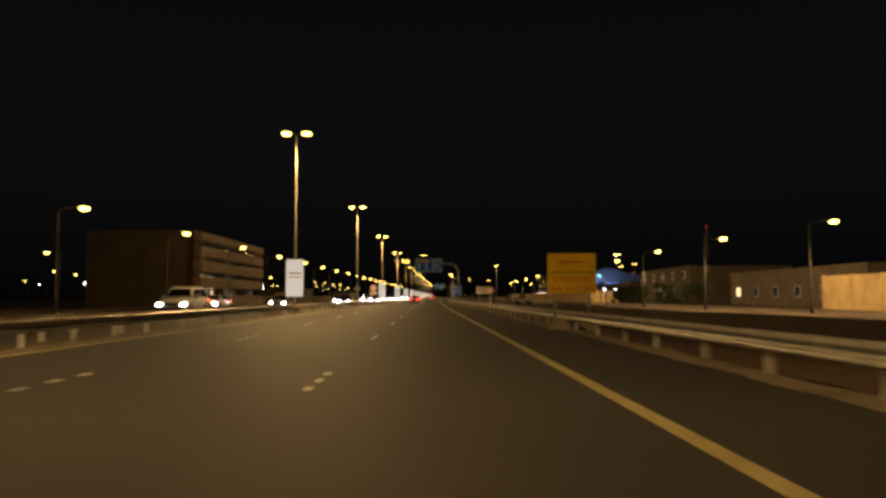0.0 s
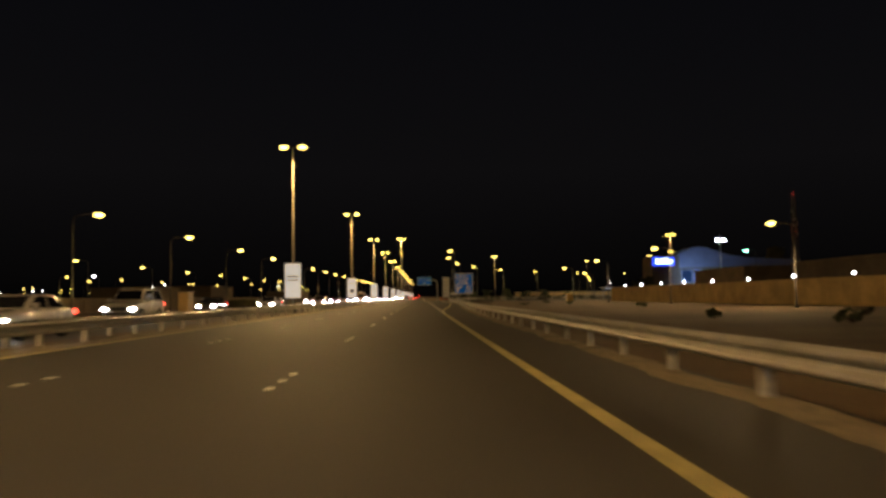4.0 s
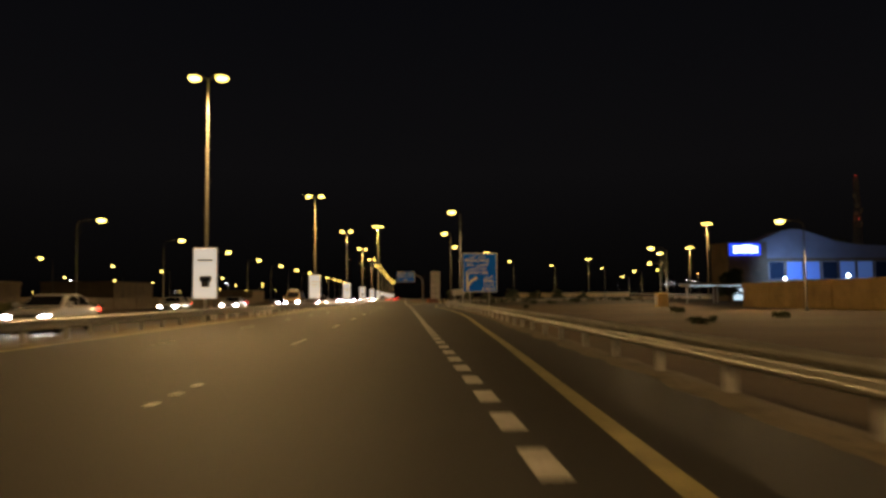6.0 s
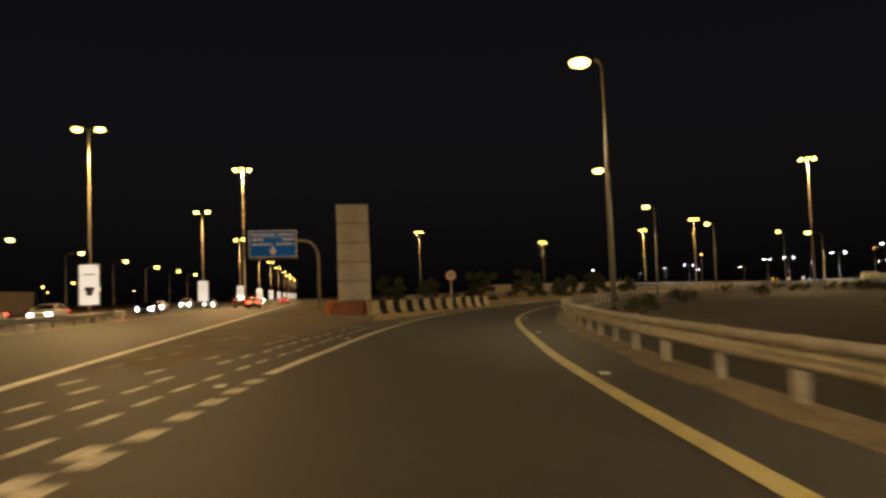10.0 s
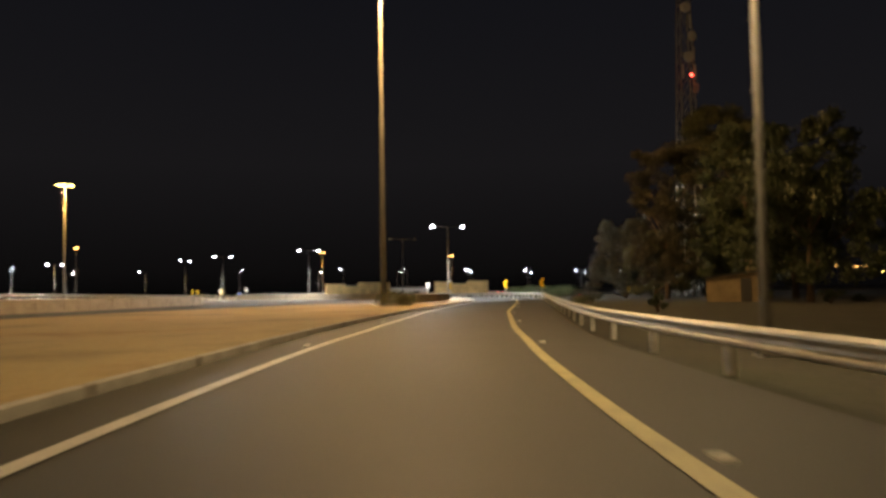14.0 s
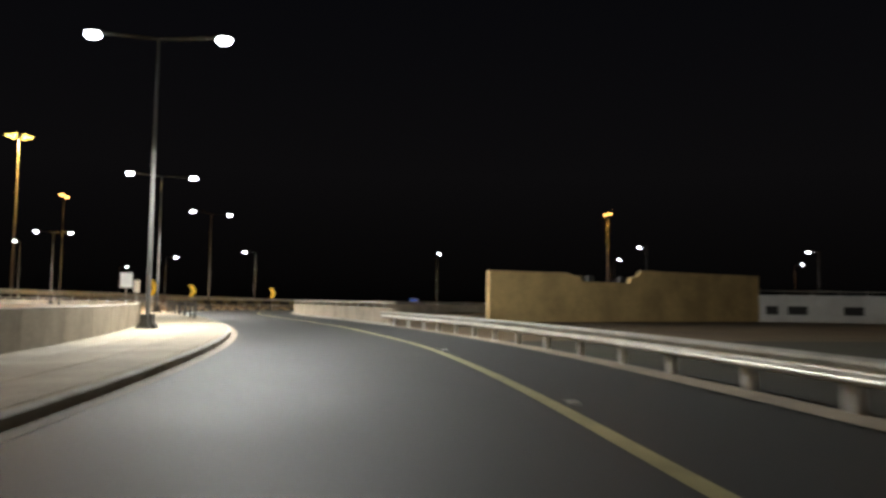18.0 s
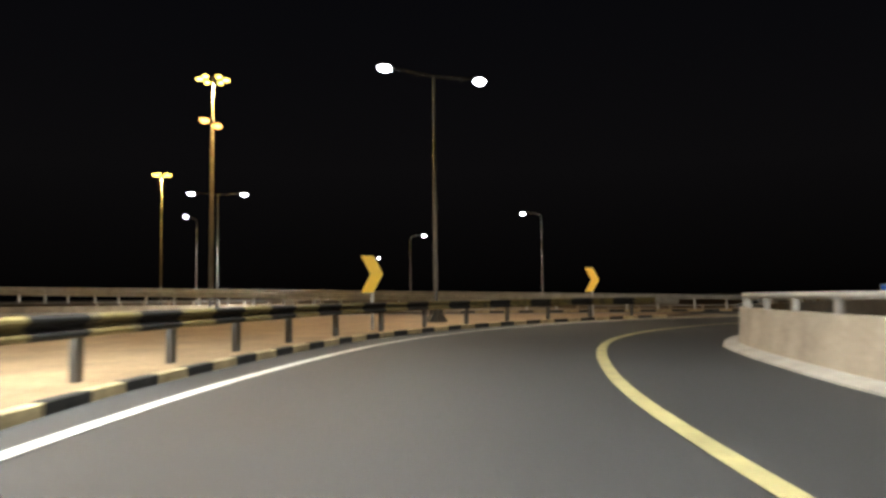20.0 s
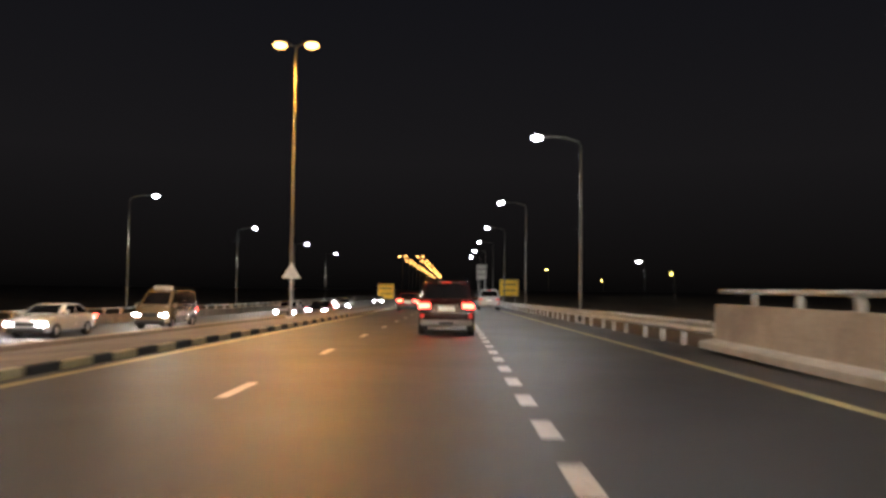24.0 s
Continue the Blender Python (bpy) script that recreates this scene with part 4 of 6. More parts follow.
def climb(u):
    return (road2(u, -6.3, 0.17 - 0.78 * max(0.0, (u + 16) / 8) + 0.023 * max(0.0, -44 - u))[0], -N2)


median_rail = guard_rail("guard_rail", climb, -130, -8, 2, 2.2, "galvanised median guard rail of the flyover, doubled where it climbs")
part("beam", sweep(bmesh.new(), [(p - Vector((0, 0, 0.33)), r) for p, r in [climb(u) for u in frange(-130, -56, 2)]], W_FRONT), M_GALV, median_rail)


def sand_ridge(name, fn, lo, hi, n, label, seed, near=-0.32, far=0.5, high=0.04):
    """Blown sand with a ragged near edge, heaped a little under the rail."""
    rng = random.Random(seed)
    bm = bmesh.new()
    rows = []
    for s in frange(lo, hi, (hi - lo) / n):
        p, r = fn(s)
        p = Vector((p.x, p.y, 0))
        a = near + 0.22 * noise.noise(p * 0.45) + 0.10 * noise.noise(p * 1.9) + 0.03 * rng.random()
        h = high * (0.35 + 1.1 * abs(noise.noise(p * 0.35 + Vector((seed, 0, 0))))) * (0.6 + 0.8 * rng.random())
        rows.append([bm.verts.new(p + r * x + Vector((0, 0, z))) for x, z in ((a, 0.004), (a + 0.06, 0.014), (a + 0.3, h * 0.6 + 0.014), (a + 0.5, h + 0.014), (far, -0.06))])
    for u, v in zip(rows, rows[1:]):
        for i in range(4):
            bm.faces.new((u[i], u[i + 1], v[i + 1], v[i]))
    return tagged(link(name, bm, M_DRIFT, smooth=True), label, "sand", kind="structure")


sand_ridge("ground_sand_ridge", rail_right, -3.0, 11.9, 1500, "uneven strip of pale blown sand under the shoulder guard rail", 3)
sand_ridge("ground_sand_ridge_median", lambda y: (median(y, 0.55)[0], Vector((-1, 0, 0))), -120, 340, 800, "thin blown sand along the median rail", 7, -0.6, 0.6, 0.08)
tg = frange(17.45, 19.3, 0.05)
sheet("pavement_rail_edging", [along(t, rail_off(t) - 0.42)[0] for t in tg], [along(t, rail_off(t) + 0.15)[0] for t in tg], M_CONC, 0.03, label="pale concrete edging strip at the foot of the rail", category="edging")

# black and yellow rail on the left of the bend
root = tagged(empty("guard_rail"), "guard rail painted black and yellow along the bend", "guard rail", kind="structure")
def bend_rail(t):
    return kerb_left(t, -0.62)


step = frange(19.5, 21.74, 0.058)
for k, (a, b) in enumerate(zip(step, step[1:])):
    part("beam", sweep(bmesh.new(), [bend_rail(a), bend_rail((a + b) / 2), bend_rail(b)], [(-u, v + 0.33) for u, v in reversed(W_FRONT)]), M_BLACK if k % 2 else M_DULLY, root)
    if k % 2 == 0:
        p, r = bend_rail(a)
        piece("post", ME_POST_DARK, root, p - r * 0.12 + Vector((0, 0, 0.33)), -r)

# striped concrete barrier in the gore
barrier = tagged(empty("concrete_barrier"), "striped concrete crash barrier in the gore", "barrier")
JERSEY = [(-0.30, -0.1), (0.30, -0.1), (0.30, 0.10), (0.16, 0.30), (0.10, 0.85), (-0.10, 0.85), (-0.16, 0.30), (-0.30, 0.10)]
M_CREAM_P = mat("cream_barrier_paint", (0.42, 0.35, 0.22), 0.7, grain=0.15, scale=20, stain=0.35, stain_scale=2, bump=0.004)
M_BROWNRED = mat("brown_red_barrier_paint", (0.16, 0.055, 0.03), 0.75, grain=0.2, scale=18, stain=0.4, stain_scale=1.5)
M_ORANGE = mat("orange_barrier_plastic", (0.55, 0.17, 0.04), 0.55, grain=0.1, scale=20, stain=0.3, stain_scale=1.5)
legs = [(Vector((6.2, 404.3, 0)), Vector((16.6, 418.8, 0)), 21), (Vector((5.9, 404.9, 0)), Vector((4.1, 409.6, 0)), 6)]
for a, b, n in legs:
    d = (b - a).normalized()
    r = Vector((d.y, -d.x, 0))
    for k in range(n):
        p, q = a.lerp(b, (k + 0.01) / n), a.lerp(b, (k + 0.99) / n)
        part("barrier_unit", sweep(bmesh.new(), [(p, r), (q, r)], JERSEY), (M_BLACK if k % 2 else M_CREAM_P) if n > 12 else M_BROWNRED, barrier)
part("end_block", boxed(3.6, 4.6, 409.5, 410.4, -0.1, 0.9, 0.08), M_ORANGE, barrier, "orange plastic end block")
ts = frange(11.05, 12.0, 0.05)
sheet("ground_barrier_sand", [along(t, lerp_table([(11.05, -5.2), (11.3, -7.5), (11.6, -8.5), (12, -6.5)], t))[0] for t in ts], [along(t, lerp_table([(11.05, -4.6), (11.2, -4.15), (11.5, -4.25), (11.6, -3.95), (11.7, -3.6), (11.9, -3.2), (12, -3.2)], t))[0] for t in ts], M_VERGE, 0.022, label="pale sand drifted against the striped barrier", category="sand")
sheet("pavement_gore", [Vector((4.4, 409, 0)), Vector((5.0, 440, 0))], [Vector((16.0, 418, 0)), Vector((30, 440, 0))], M_SAND, 0.02, label="sandy ground behind the gore barrier", category="ground")

# ---- signs ----
def lettering(text, size, material, parent, m, name="lettering", align="CENTER", depth=0.004, bold=0.0):
    cu = bpy.data.curves.new(name, "FONT")
    cu.body, cu.size, cu.align_x, cu.align_y, cu.extrude, cu.resolution_u, cu.offset = text, size, align, "CENTER", depth, 3, bold
    tmp = new("tmp_text", cu)
    me = bpy.data.meshes.new_from_object(tmp.evaluated_get(bpy.context.evaluated_depsgraph_get()))
    bpy.data.objects.remove(tmp)
    me.materials.clear()
    me.materials.append(material)
    me.transform(m @ Matrix.Rotation(radians(90), 4, "X"))
    ob = new(name, me)
    ob.parent = parent
    return ob


def at(x, y, z):
    return Matrix.Translation((x, y, z))


def board(root, w, h, z, face, frame_mat, thick=0.06, name="panel", border=0.0):
    """A panel facing -y with its centre at height z."""
    p = part(name, boxed(-w / 2, w / 2, 0, thick, z - h / 2, z + h / 2, 0.01), face, root)
    if border:
        bm = bmesh.new()
        b = border
        for x0, x1, z0, z1 in ((-w / 2, w / 2, h / 2 - b, h / 2), (-w / 2, w / 2, -h / 2, -h / 2 + b), (-w / 2, -w / 2 + b, -h / 2 + b, h / 2 - b), (w / 2 - b, w / 2, -h / 2 + b, h / 2 - b)):
            box(bm, x0, x1, -0.006, 0.002, z + z0, z + z1)
        part("border", bm, frame_mat, p)
    return p


def bars(parent, rows, material, name="text_bar"):
    """Writing that cannot be made out: rows of (x0, x1, z, height), broken into word-like pieces."""
    for x0, x1, z, h in rows:
        bm = bmesh.new()
        x = x0
        while x < x1:
            w = min(random.uniform(1.6, 4.0) * h, x1 - x)
            box(bm, x, x + w, -0.008, 0.002, z - h / 2, z + h / 2)
            x += w + 0.5 * h
        part(name, bm, material, parent)


def posts(root, xs, top, r=0.05, y=0.1):
    for x in xs:
        bm = bmesh.new()
        tube(bm, [(x, y, -0.2), (x, y, top)], r, 8)
        part("post", bm, M_POSTS, root, smooth=True)


def facing(x, y, yaw=0.0, z=0.0):
    """A sign seen by drivers who head along +y, turned by yaw degrees."""
    return Matrix.Translation((x, y, z)) @ Matrix.Rotation(radians(yaw), 4, "Z")


# road works warning board
s = tagged(empty("warning_board", facing(4.65, 27.9, -4)), "yellow road works board with red CAUTION lettering", "road sign")
p = board(s, 1.72, 1.42, 2.03, M_SIGN_Y, M_SIGN_K)
M_SIGN_OR = mat("red_orange_sheeting", (0.62, 0.10, 0.01), 0.4)
lettering("CAUTION", 0.30, M_SIGN_OR, p, at(0, -0.004, 1.80))
bars(p, [(-0.45, 0.45, 2.42, 0.07)], M_SIGN_OR)
bars(p, [(-0.76, 0.76, 2.06, 0.035)], M_SIGN_K)
bars(p, [(-0.72, -0.4, 1.46, 0.05), (-0.22, 0.22, 1.45, 0.03), (0.4, 0.72, 1.46, 0.05)], M_SIGN_OR)
posts(s, (-0.6, 0.6), 2.6)
part("ballast_block", boxed(-0.85, 0.85, 0.05, 0.5, -0.1, 0.35, 0.03), M_CONC, s)
# white direction board with a red chevron tip
s = tagged(empty("direction_board", facing(3.75, 67.8, -2)), "white arrow-shaped direction board with a red chevron tip", "road sign")
p = part("panel", prism(bmesh.new(), [(-0.78, 1.46), (0.60, 1.46), (0.80, 1.76), (0.60, 2.06), (-0.78, 2.06)], 0, 0.05), M_SIGN_W, s)
part("chevron", prism(bmesh.new(), [(0.40, 1.48), (0.56, 1.48), (0.75, 1.76), (0.56, 2.04), (0.40, 2.04), (0.59, 1.76)], -0.008, 0.002), M_SIGN_R, p)
bars(p, [(-0.55, 0.3, 1.94, 0.07), (-0.65, 0.32, 1.76, 0.07), (-0.62, 0.35, 1.62, 0.035), (-0.2, 0.2, 1.52, 0.03)], M_SIGN_K)
posts(s, (-0.55, 0.42), 1.9)
# bare back of a board for the other way
s = tagged(empty("direction_board", facing(3.95, 300.8, 2)), "bare metal back of an arrow-shaped direction board", "road sign")
part("panel", prism(bmesh.new(), [(-0.70, 1.42), (0.50, 1.40), (0.70, 1.72), (0.52, 2.03), (-0.70, 2.0)], 0, 0.04), M_SIGN_BACK, s)
posts(s, (-0.45, 0.36), 1.9, 0.05, -0.06)


def gantry(x0, x1, y, z0, z1, post_x, label, draw):
    cx, w, h, zc = (x0 + x1) / 2, x1 - x0, z1 - z0, (z0 + z1) / 2
    root = tagged(empty("overhead_sign", facing(cx, y)), label, "road sign")
    p = board(root, w, h, zc, M_SIGN_B, M_SIGN_W, 0.09, border=0.07)
    px = post_x - cx
    bm = bmesh.new()
    k = 12
    pts = [(px, 0.35, -0.2), (px, 0.35, zc - 1.6)] + [(px - 1.6 + 1.6 * math.cos(a), 0.35, zc - 1.6 + 1.9 * math.sin(a)) for a in [i * math.pi / 2 / k for i in range(1, k + 1)]] + [(-w / 2, 0.35, zc + 0.3)]
    tube(bm, pts, 0.16, 12)
    part("cantilever_post", bm, M_GALV, root, smooth=True)
    part("support_rail", boxed(-w / 2, w / 2, 0.09, 0.16, zc - 0.6, zc - 0.5), M_GALV, root)
    part("support_rail", boxed(-w / 2, w / 2, 0.09, 0.16, zc + 0.4, zc + 0.5), M_GALV, root)
    part("walkway", boxed(-w / 2 - 0.05, w / 2 + 0.15, 0.0, 0.5, z0 - 0.22, z0 - 0.14), M_TRIM, root)
    draw(p, w, h, zc)
    return root


def arrow(parent, x, z0, z1, w=0.14):
    m = (z1 - z0) * 0.28
    part("arrow", prism(bmesh.new(), [(x - w / 2, z0), (x + w / 2, z0), (x + w / 2, z1 - m), (x + w * 1.6, z1 - m * 1.1), (x, z1), (x - w * 1.6, z1 - m * 1.1), (x - w / 2, z1 - m)], -0.008, 0.002), M_SIGN_W, parent)


M_SIGN_BROWN = mat("brown_sign_sheeting", (0.10, 0.075, 0.06), 0.4)


def sign_one(p, w, h, z):
    for x in (-1.85, -0.45, 0.85):
        arrow(p, x, z - 1.05, z + 0.35, 0.17)
    part("arrow", prism(bmesh.new(), [(0.93, z - 0.75), (1.02, z - 0.85), (1.22, z - 0.15), (1.62, z - 0.1), (1.55, z - 0.32), (2.05, z + 0.02), (1.62, z + 0.25), (1.66, z + 0.06), (1.1, z + 0.02)], -0.008, 0.002), M_SIGN_W, p)
    for x in (-1.2, 0.25):
        for k in range(7):
            part("divider", boxed(x - 0.02, x + 0.02, -0.008, 0.002, z - 1.1 + k * 0.22, z - 0.98 + k * 0.22), M_SIGN_W, p)
    q = part("brown_panel", boxed(-2.32, 0.12, -0.006, 0.002, z + 0.48, z + 1.06), M_SIGN_BROWN, p, "grey-brown inset panel with an emblem")
    part("emblem", prism(bmesh.new(), [(-2.2, z + 0.58), (-1.75, z + 0.58), (-1.68, z + 0.8), (-1.97, z + 0.98), (-2.26, z + 0.8)], -0.012, -0.004), M_SIGN_W, q)
    bars(p, [ (-1.4, 0.05, z + 0.85, 0.14), (-1.4, 0.05, z + 0.62, 0.14), (0.5, 2.2, z + 0.92, 0.15), (0.5, 1.3, z + 0.62, 0.15), (1.5, 2.2, z + 0.62, 0.15), (1.4, 2.25, z - 0.65, 0.13), (1.4, 2.25, z - 0.92, 0.13)], M_SIGN_W)


def sign_two(p, w, h, z):
    bars(p, [(-2.2, 0.3, z + 1.0, 0.16), (0.6, 2.2, z + 1.0, 0.13), (-2.2, -1.0, z + 0.45, 0.18), (1.0, 2.2, z + 0.45, 0.18), (-2.2, -0.1, z - 0.05, 0.16), (0.3, 2.2, z - 0.05, 0.16)], M_SIGN_W)
    part("arrow", prism(bmesh.new(), [(-0.16, z - 0.35), (0.16, z - 0.35), (0.16, z - 0.75), (0.45, z - 0.7), (0, z - 1.25), (-0.45, z - 0.7), (-0.16, z - 0.75)], -0.008, 0.002), M_SIGN_W, p)
    part("divider", boxed(-2.35, 2.35, -0.008, 0.002, z + 0.7, z + 0.74), M_SIGN_W, p)


gantry(-5.0, 0.0, 146.5, 5.95, 8.45, 3.0, "blue overhead lane sign with white arrows on a curved post", sign_one)
gantry(-4.2, 0.9, 443.0, 5.75, 8.65, 3.2, "blue overhead direction sign with a white down arrow", sign_two)
# large exit sign
s = tagged(empty("exit_sign", facing(5.6, 295.2, 8) @ Matrix.Diagonal((0.86, 1, 1, 1))), "large blue exit direction sign with white lettering on two posts", "road sign")
p = board(s, 3.9, 3.75, 3.55, M_SIGN_B, M_SIGN_W, 0.07, border=0.07)
# Arabic words in their joined letter forms, last letter first
AR = {k: "".join(chr(c) for c in reversed(v)) for k, v in {
    "hamad_town": (0xFEE3, 0xFEAA, 0xFEF3, 0xFEE8, 0xFE94, 0x20, 0xFEA3, 0xFEE4, 0xFEAA),
    "jasra": (0xFE8D, 0xFEDF, 0xFEA0, 0xFEB4, 0xFEAE, 0xFE93),
    "insurance_gate": (0xFE91, 0xFEEE, 0xFE8D, 0xFE91, 0xFE94, 0x20, 0xFE8D, 0xFEDF, 0xFE98, 0xFE84, 0xFEE3, 0xFEF4, 0xFEE6),
    "budaiya": (0xFE8D, 0xFEDF, 0xFE92, 0xFEAA, 0xFEF3, 0xFECA),
    "janabiyah": (0xFE8D, 0xFEDF, 0xFEA0, 0xFEE8, 0xFE92, 0xFEF4, 0xFE94)}.items()}
for word, size, x, z in ((AR["hamad_town"], 0.44, -0.3, 5.12), ("Madinat Hamad", 0.42, -0.33, 4.74), ("Jasra", 0.40, -1.15, 4.34), (AR["jasra"], 0.44, 0.35, 4.36), (AR["insurance_gate"], 0.44, -0.3, 3.96), ("Insurance Gate", 0.42, -0.32, 3.58),
                         (AR["budaiya"], 0.42, 1.0, 3.12), ("Budaiya", 0.40, 1.0, 2.74), (AR["janabiyah"], 0.42, 1.0, 2.36), ("Janabiyah", 0.40, 0.98, 1.98)):
    lettering(word, size, M_SIGN_W, p, at(x, -0.004, z), bold=0.008)
bm = bmesh.new()
prism(bm, [(-1.58, 1.82), (-1.32, 1.82), (-1.32, 3.36), (-1.37, 3.45), (-1.45, 3.48), (-1.53, 3.45), (-1.58, 3.36)], -0.008, 0.002)
pts = [(-1.40, 1.95), (-1.29, 2.36), (-1.08, 2.66), (-0.78, 2.88), (-0.45, 3.02), (-0.28, 3.06)]
rows = [(bm.verts.new((x - 0.05, -0.009, z + (0.12 if k < 5 else 0.04))), bm.verts.new((x + 0.05, -0.009, z - (0.12 if k < 5 else 0.06)))) for k, (x, z) in enumerate(pts)]
for a, b in zip(rows, rows[1:]):
    bm.faces.new((a[0], a[1], b[1], b[0]))
part("arrow", bm, M_SIGN_W, p)
posts(s, (-1.15, 1.05), 5.2, 0.09)
# tall panel board seen from its back
s = tagged(empty("hoarding_board", facing(5.6, 411.1, 3)), "tall bare back of a four-panel sign board", "sign board")
for k in range(5):
    part("panel", boxed(-1.12, 1.12, 0, 0.12, 0.9 + k * 1.35, 0.9 + k * 1.35 + (1.30 if k < 4 else 1.30), 0.02), M_SIGN_BACK, s)
part("frame", boxed(-1.05, 1.05, 0.13, 0.30, 0.8, 7.55), M_TRIM, s)
for x in (-0.8, 0.8):
    part("leg", boxed(x - 0.12, x + 0.12, 0.13, 0.35, -0.1, 1.2), M_POSTS, s)


def speed_sign(x, y, z, r, number, label, plate=False, yaw=0):
    s = tagged(empty("speed_sign", facing(x, y, yaw)), label, "road sign")
    def disc(rad, y0, y1):
        return prism(bmesh.new(), [(rad * math.cos(a), z + rad * math.sin(a)) for a in [k * math.tau / 28 for k in range(28)]], y0, y1)
    p = part("disc", disc(r, 0, 0.03), M_SIGN_R, s)
    part("face", disc(r * 0.84, -0.006, 0.002), M_SIGN_W, p)
    lettering(number, r * 1.15, M_SIGN_K, p, at(0, -0.008, z))
    if plate:
        q = part("plate", boxed(-r, r, 0, 0.03, z - r * 1.95, z - r * 1.1), M_SIGN_W, s)
        bars(q, [(-r * 0.9, r * 0.9, z - r * 1.35, r * 0.16), (-r * 0.9, r * 0.9, z - r * 1.68, r * 0.16)], M_SIGN_R)
    posts(s, (0,), z + 0.3, 0.045, 0.08)
    return s


speed_sign(-11.0, 124.5, 2.65, 0.53, "80", "round 80 speed limit sign with a red and white plate", True)
speed_sign(12.5, 411.6, 2.42, 0.38, "50", "round 50 speed limit sign beside the gore barrier", False, -12)


def triangle_sign(m, z, r, label):
    s = tagged(empty("warning_triangle", m), label, "road sign")
    part("panel", prism(bmesh.new(), [(-r, z - r * 0.6), (r, z - r * 0.6), (0, z + r * 1.1)], 0, 0.03), M_SIGN_BACK, s)
    posts(s, (0,), z + r * 0.6, 0.03, 0.06)


triangle_sign(facing(-11.3, 103.6), 2.45, 0.45, "bare back of a triangular warning sign in the median")
triangle_sign(Matrix.Translation(road2(41.5, -8.7)[0]) @ Matrix.Rotation(radians(YAW2), 4, "Z"), 2.36, 0.5, "bare back of a triangular warning sign on the flyover median")


# banner boxes on the median masts
def banner(y, label, bars_rows, blob=False):
    p = median(y)[0]
    s = tagged(empty("banner_box", facing(p.x + 0.0, y - 0.22)), label, "advert banner")
    q = part("panel", boxed(-0.62, 0.62, -0.06, 0.06, 1.25, 3.95, 0.02), M_PANEL_LIT, s)
    part("frame", boxed(-0.66, 0.66, -0.045, 0.045, 1.20, 4.0), M_GALV, s)
    part("clamp", boxed(-0.1, 0.1, 0.05, 0.35, 2.0, 2.1), M_POSTS, s)
    part("clamp", boxed(-0.1, 0.1, 0.05, 0.35, 3.2, 3.3), M_POSTS, s)
    part("leg", boxed(-0.06, 0.06, -0.03, 0.03, -0.1, 1.25), M_POSTS, s)
    for r in bars_rows:
        bm = boxed(r[0], r[1], -0.064, -0.058, r[2] - r[3] / 2, r[2] + r[3] / 2)
        part("print", bm, M_PRINT if not blob else M_PRINT2, q)
    return s


M_PRINT = mat("grey_print", (0.22, 0.20, 0.20), 0.5)
M_PRINT2 = mat("dark_print", (0.10, 0.12, 0.13), 0.5)
for i, y in enumerate(MAST_Y):
    if i in (0, 2):
        continue
    if i % 3 == 1:
        banner(y, "backlit white banner box with two grey printed lines", [(-0.45, 0.45, 2.95, 0.12), (-0.4, 0.42, 2.65, 0.1), (-0.1, 0.1, 1.75, 0.05)])
    elif i % 3 == 2:
        banner(y, "backlit white banner box with a dark printed emblem", [(-0.3, 0.35, 2.3, 0.32), (-0.2, 0.25, 2.1, 0.5), (-0.4, 0.4, 3.3, 0.1)], True)
    else:
        banner(y, "backlit white banner box with three printed lines", [(-0.4, 0.4, 3.2, 0.1), (-0.42, 0.38, 2.9, 0.08), (-0.3, 0.3, 2.6, 0.08)])


# chevron boards
def chevron(p, yaw, z, h, point, label):
    s = tagged(empty("chevron_sign", Matrix.Translation(p) @ Matrix.Rotation(yaw, 4, "Z")), label, "road sign")
    w, d = h * 0.34, h * 0.26 * point
    part("panel", prism(bmesh.new(), [(-w / 2 - d / 2, z - h / 2), (w / 2 - d / 2, z - h / 2), (w / 2 + d / 2, z), (w / 2 - d / 2, z + h / 2), (-w / 2 - d / 2, z + h / 2), (-w / 2 + d / 2, z)], 0, 0.03), M_SIGN_Y, s)
    posts(s, (0,), z + h * 0.3, 0.05, 0.08)


for x, y in ((161.8, 533.9), (186.6, 568.4), (171.6, 546.2)):
    p = Vector((x, y, 0))
    t = min(frange(16, 18.5, 0.05), key=lambda q: (along(q, 5)[0] - p).length)
    r = along(t, 0)[1]
    chevron(p, math.atan2(r.y, r.x) + radians(8), 2.12, 1.2, -1, "yellow chevron board pointing along the bend behind the rail")
for x, y, a in ((190.9, 656.3, -4), (201.4, 669.4, -20), (*along(20.25, -6.0)[0].xy, 4)):
    chevron(Vector((x, y, 0.12)), radians(a), 1.80, 1.2, 1, "yellow chevron board with a white post on the paved nose")

def plain_board(x, y, z, w, h, yaw, label):
    s = tagged(empty("notice_board", facing(x, y, yaw)), label, "road sign")
    board(s, w, h, z, M_SIGN_W, M_SIGN_BACK, 0.04, border=0.03)
    posts(s, (0,), z, 0.035, 0.06)
    return s


plain_board(165.4, 556.6, 2.15, 0.55, 0.8, -40, "small white notice board on a post by the low wall")
plain_board(184.0, 625.3, 2.2, 0.7, 0.9, -8, "pale notice board on a post near the nose")
plain_board(185.0, 636.4, 2.0, 0.45, 0.9, -8, "narrow white marker board on a post near the nose")

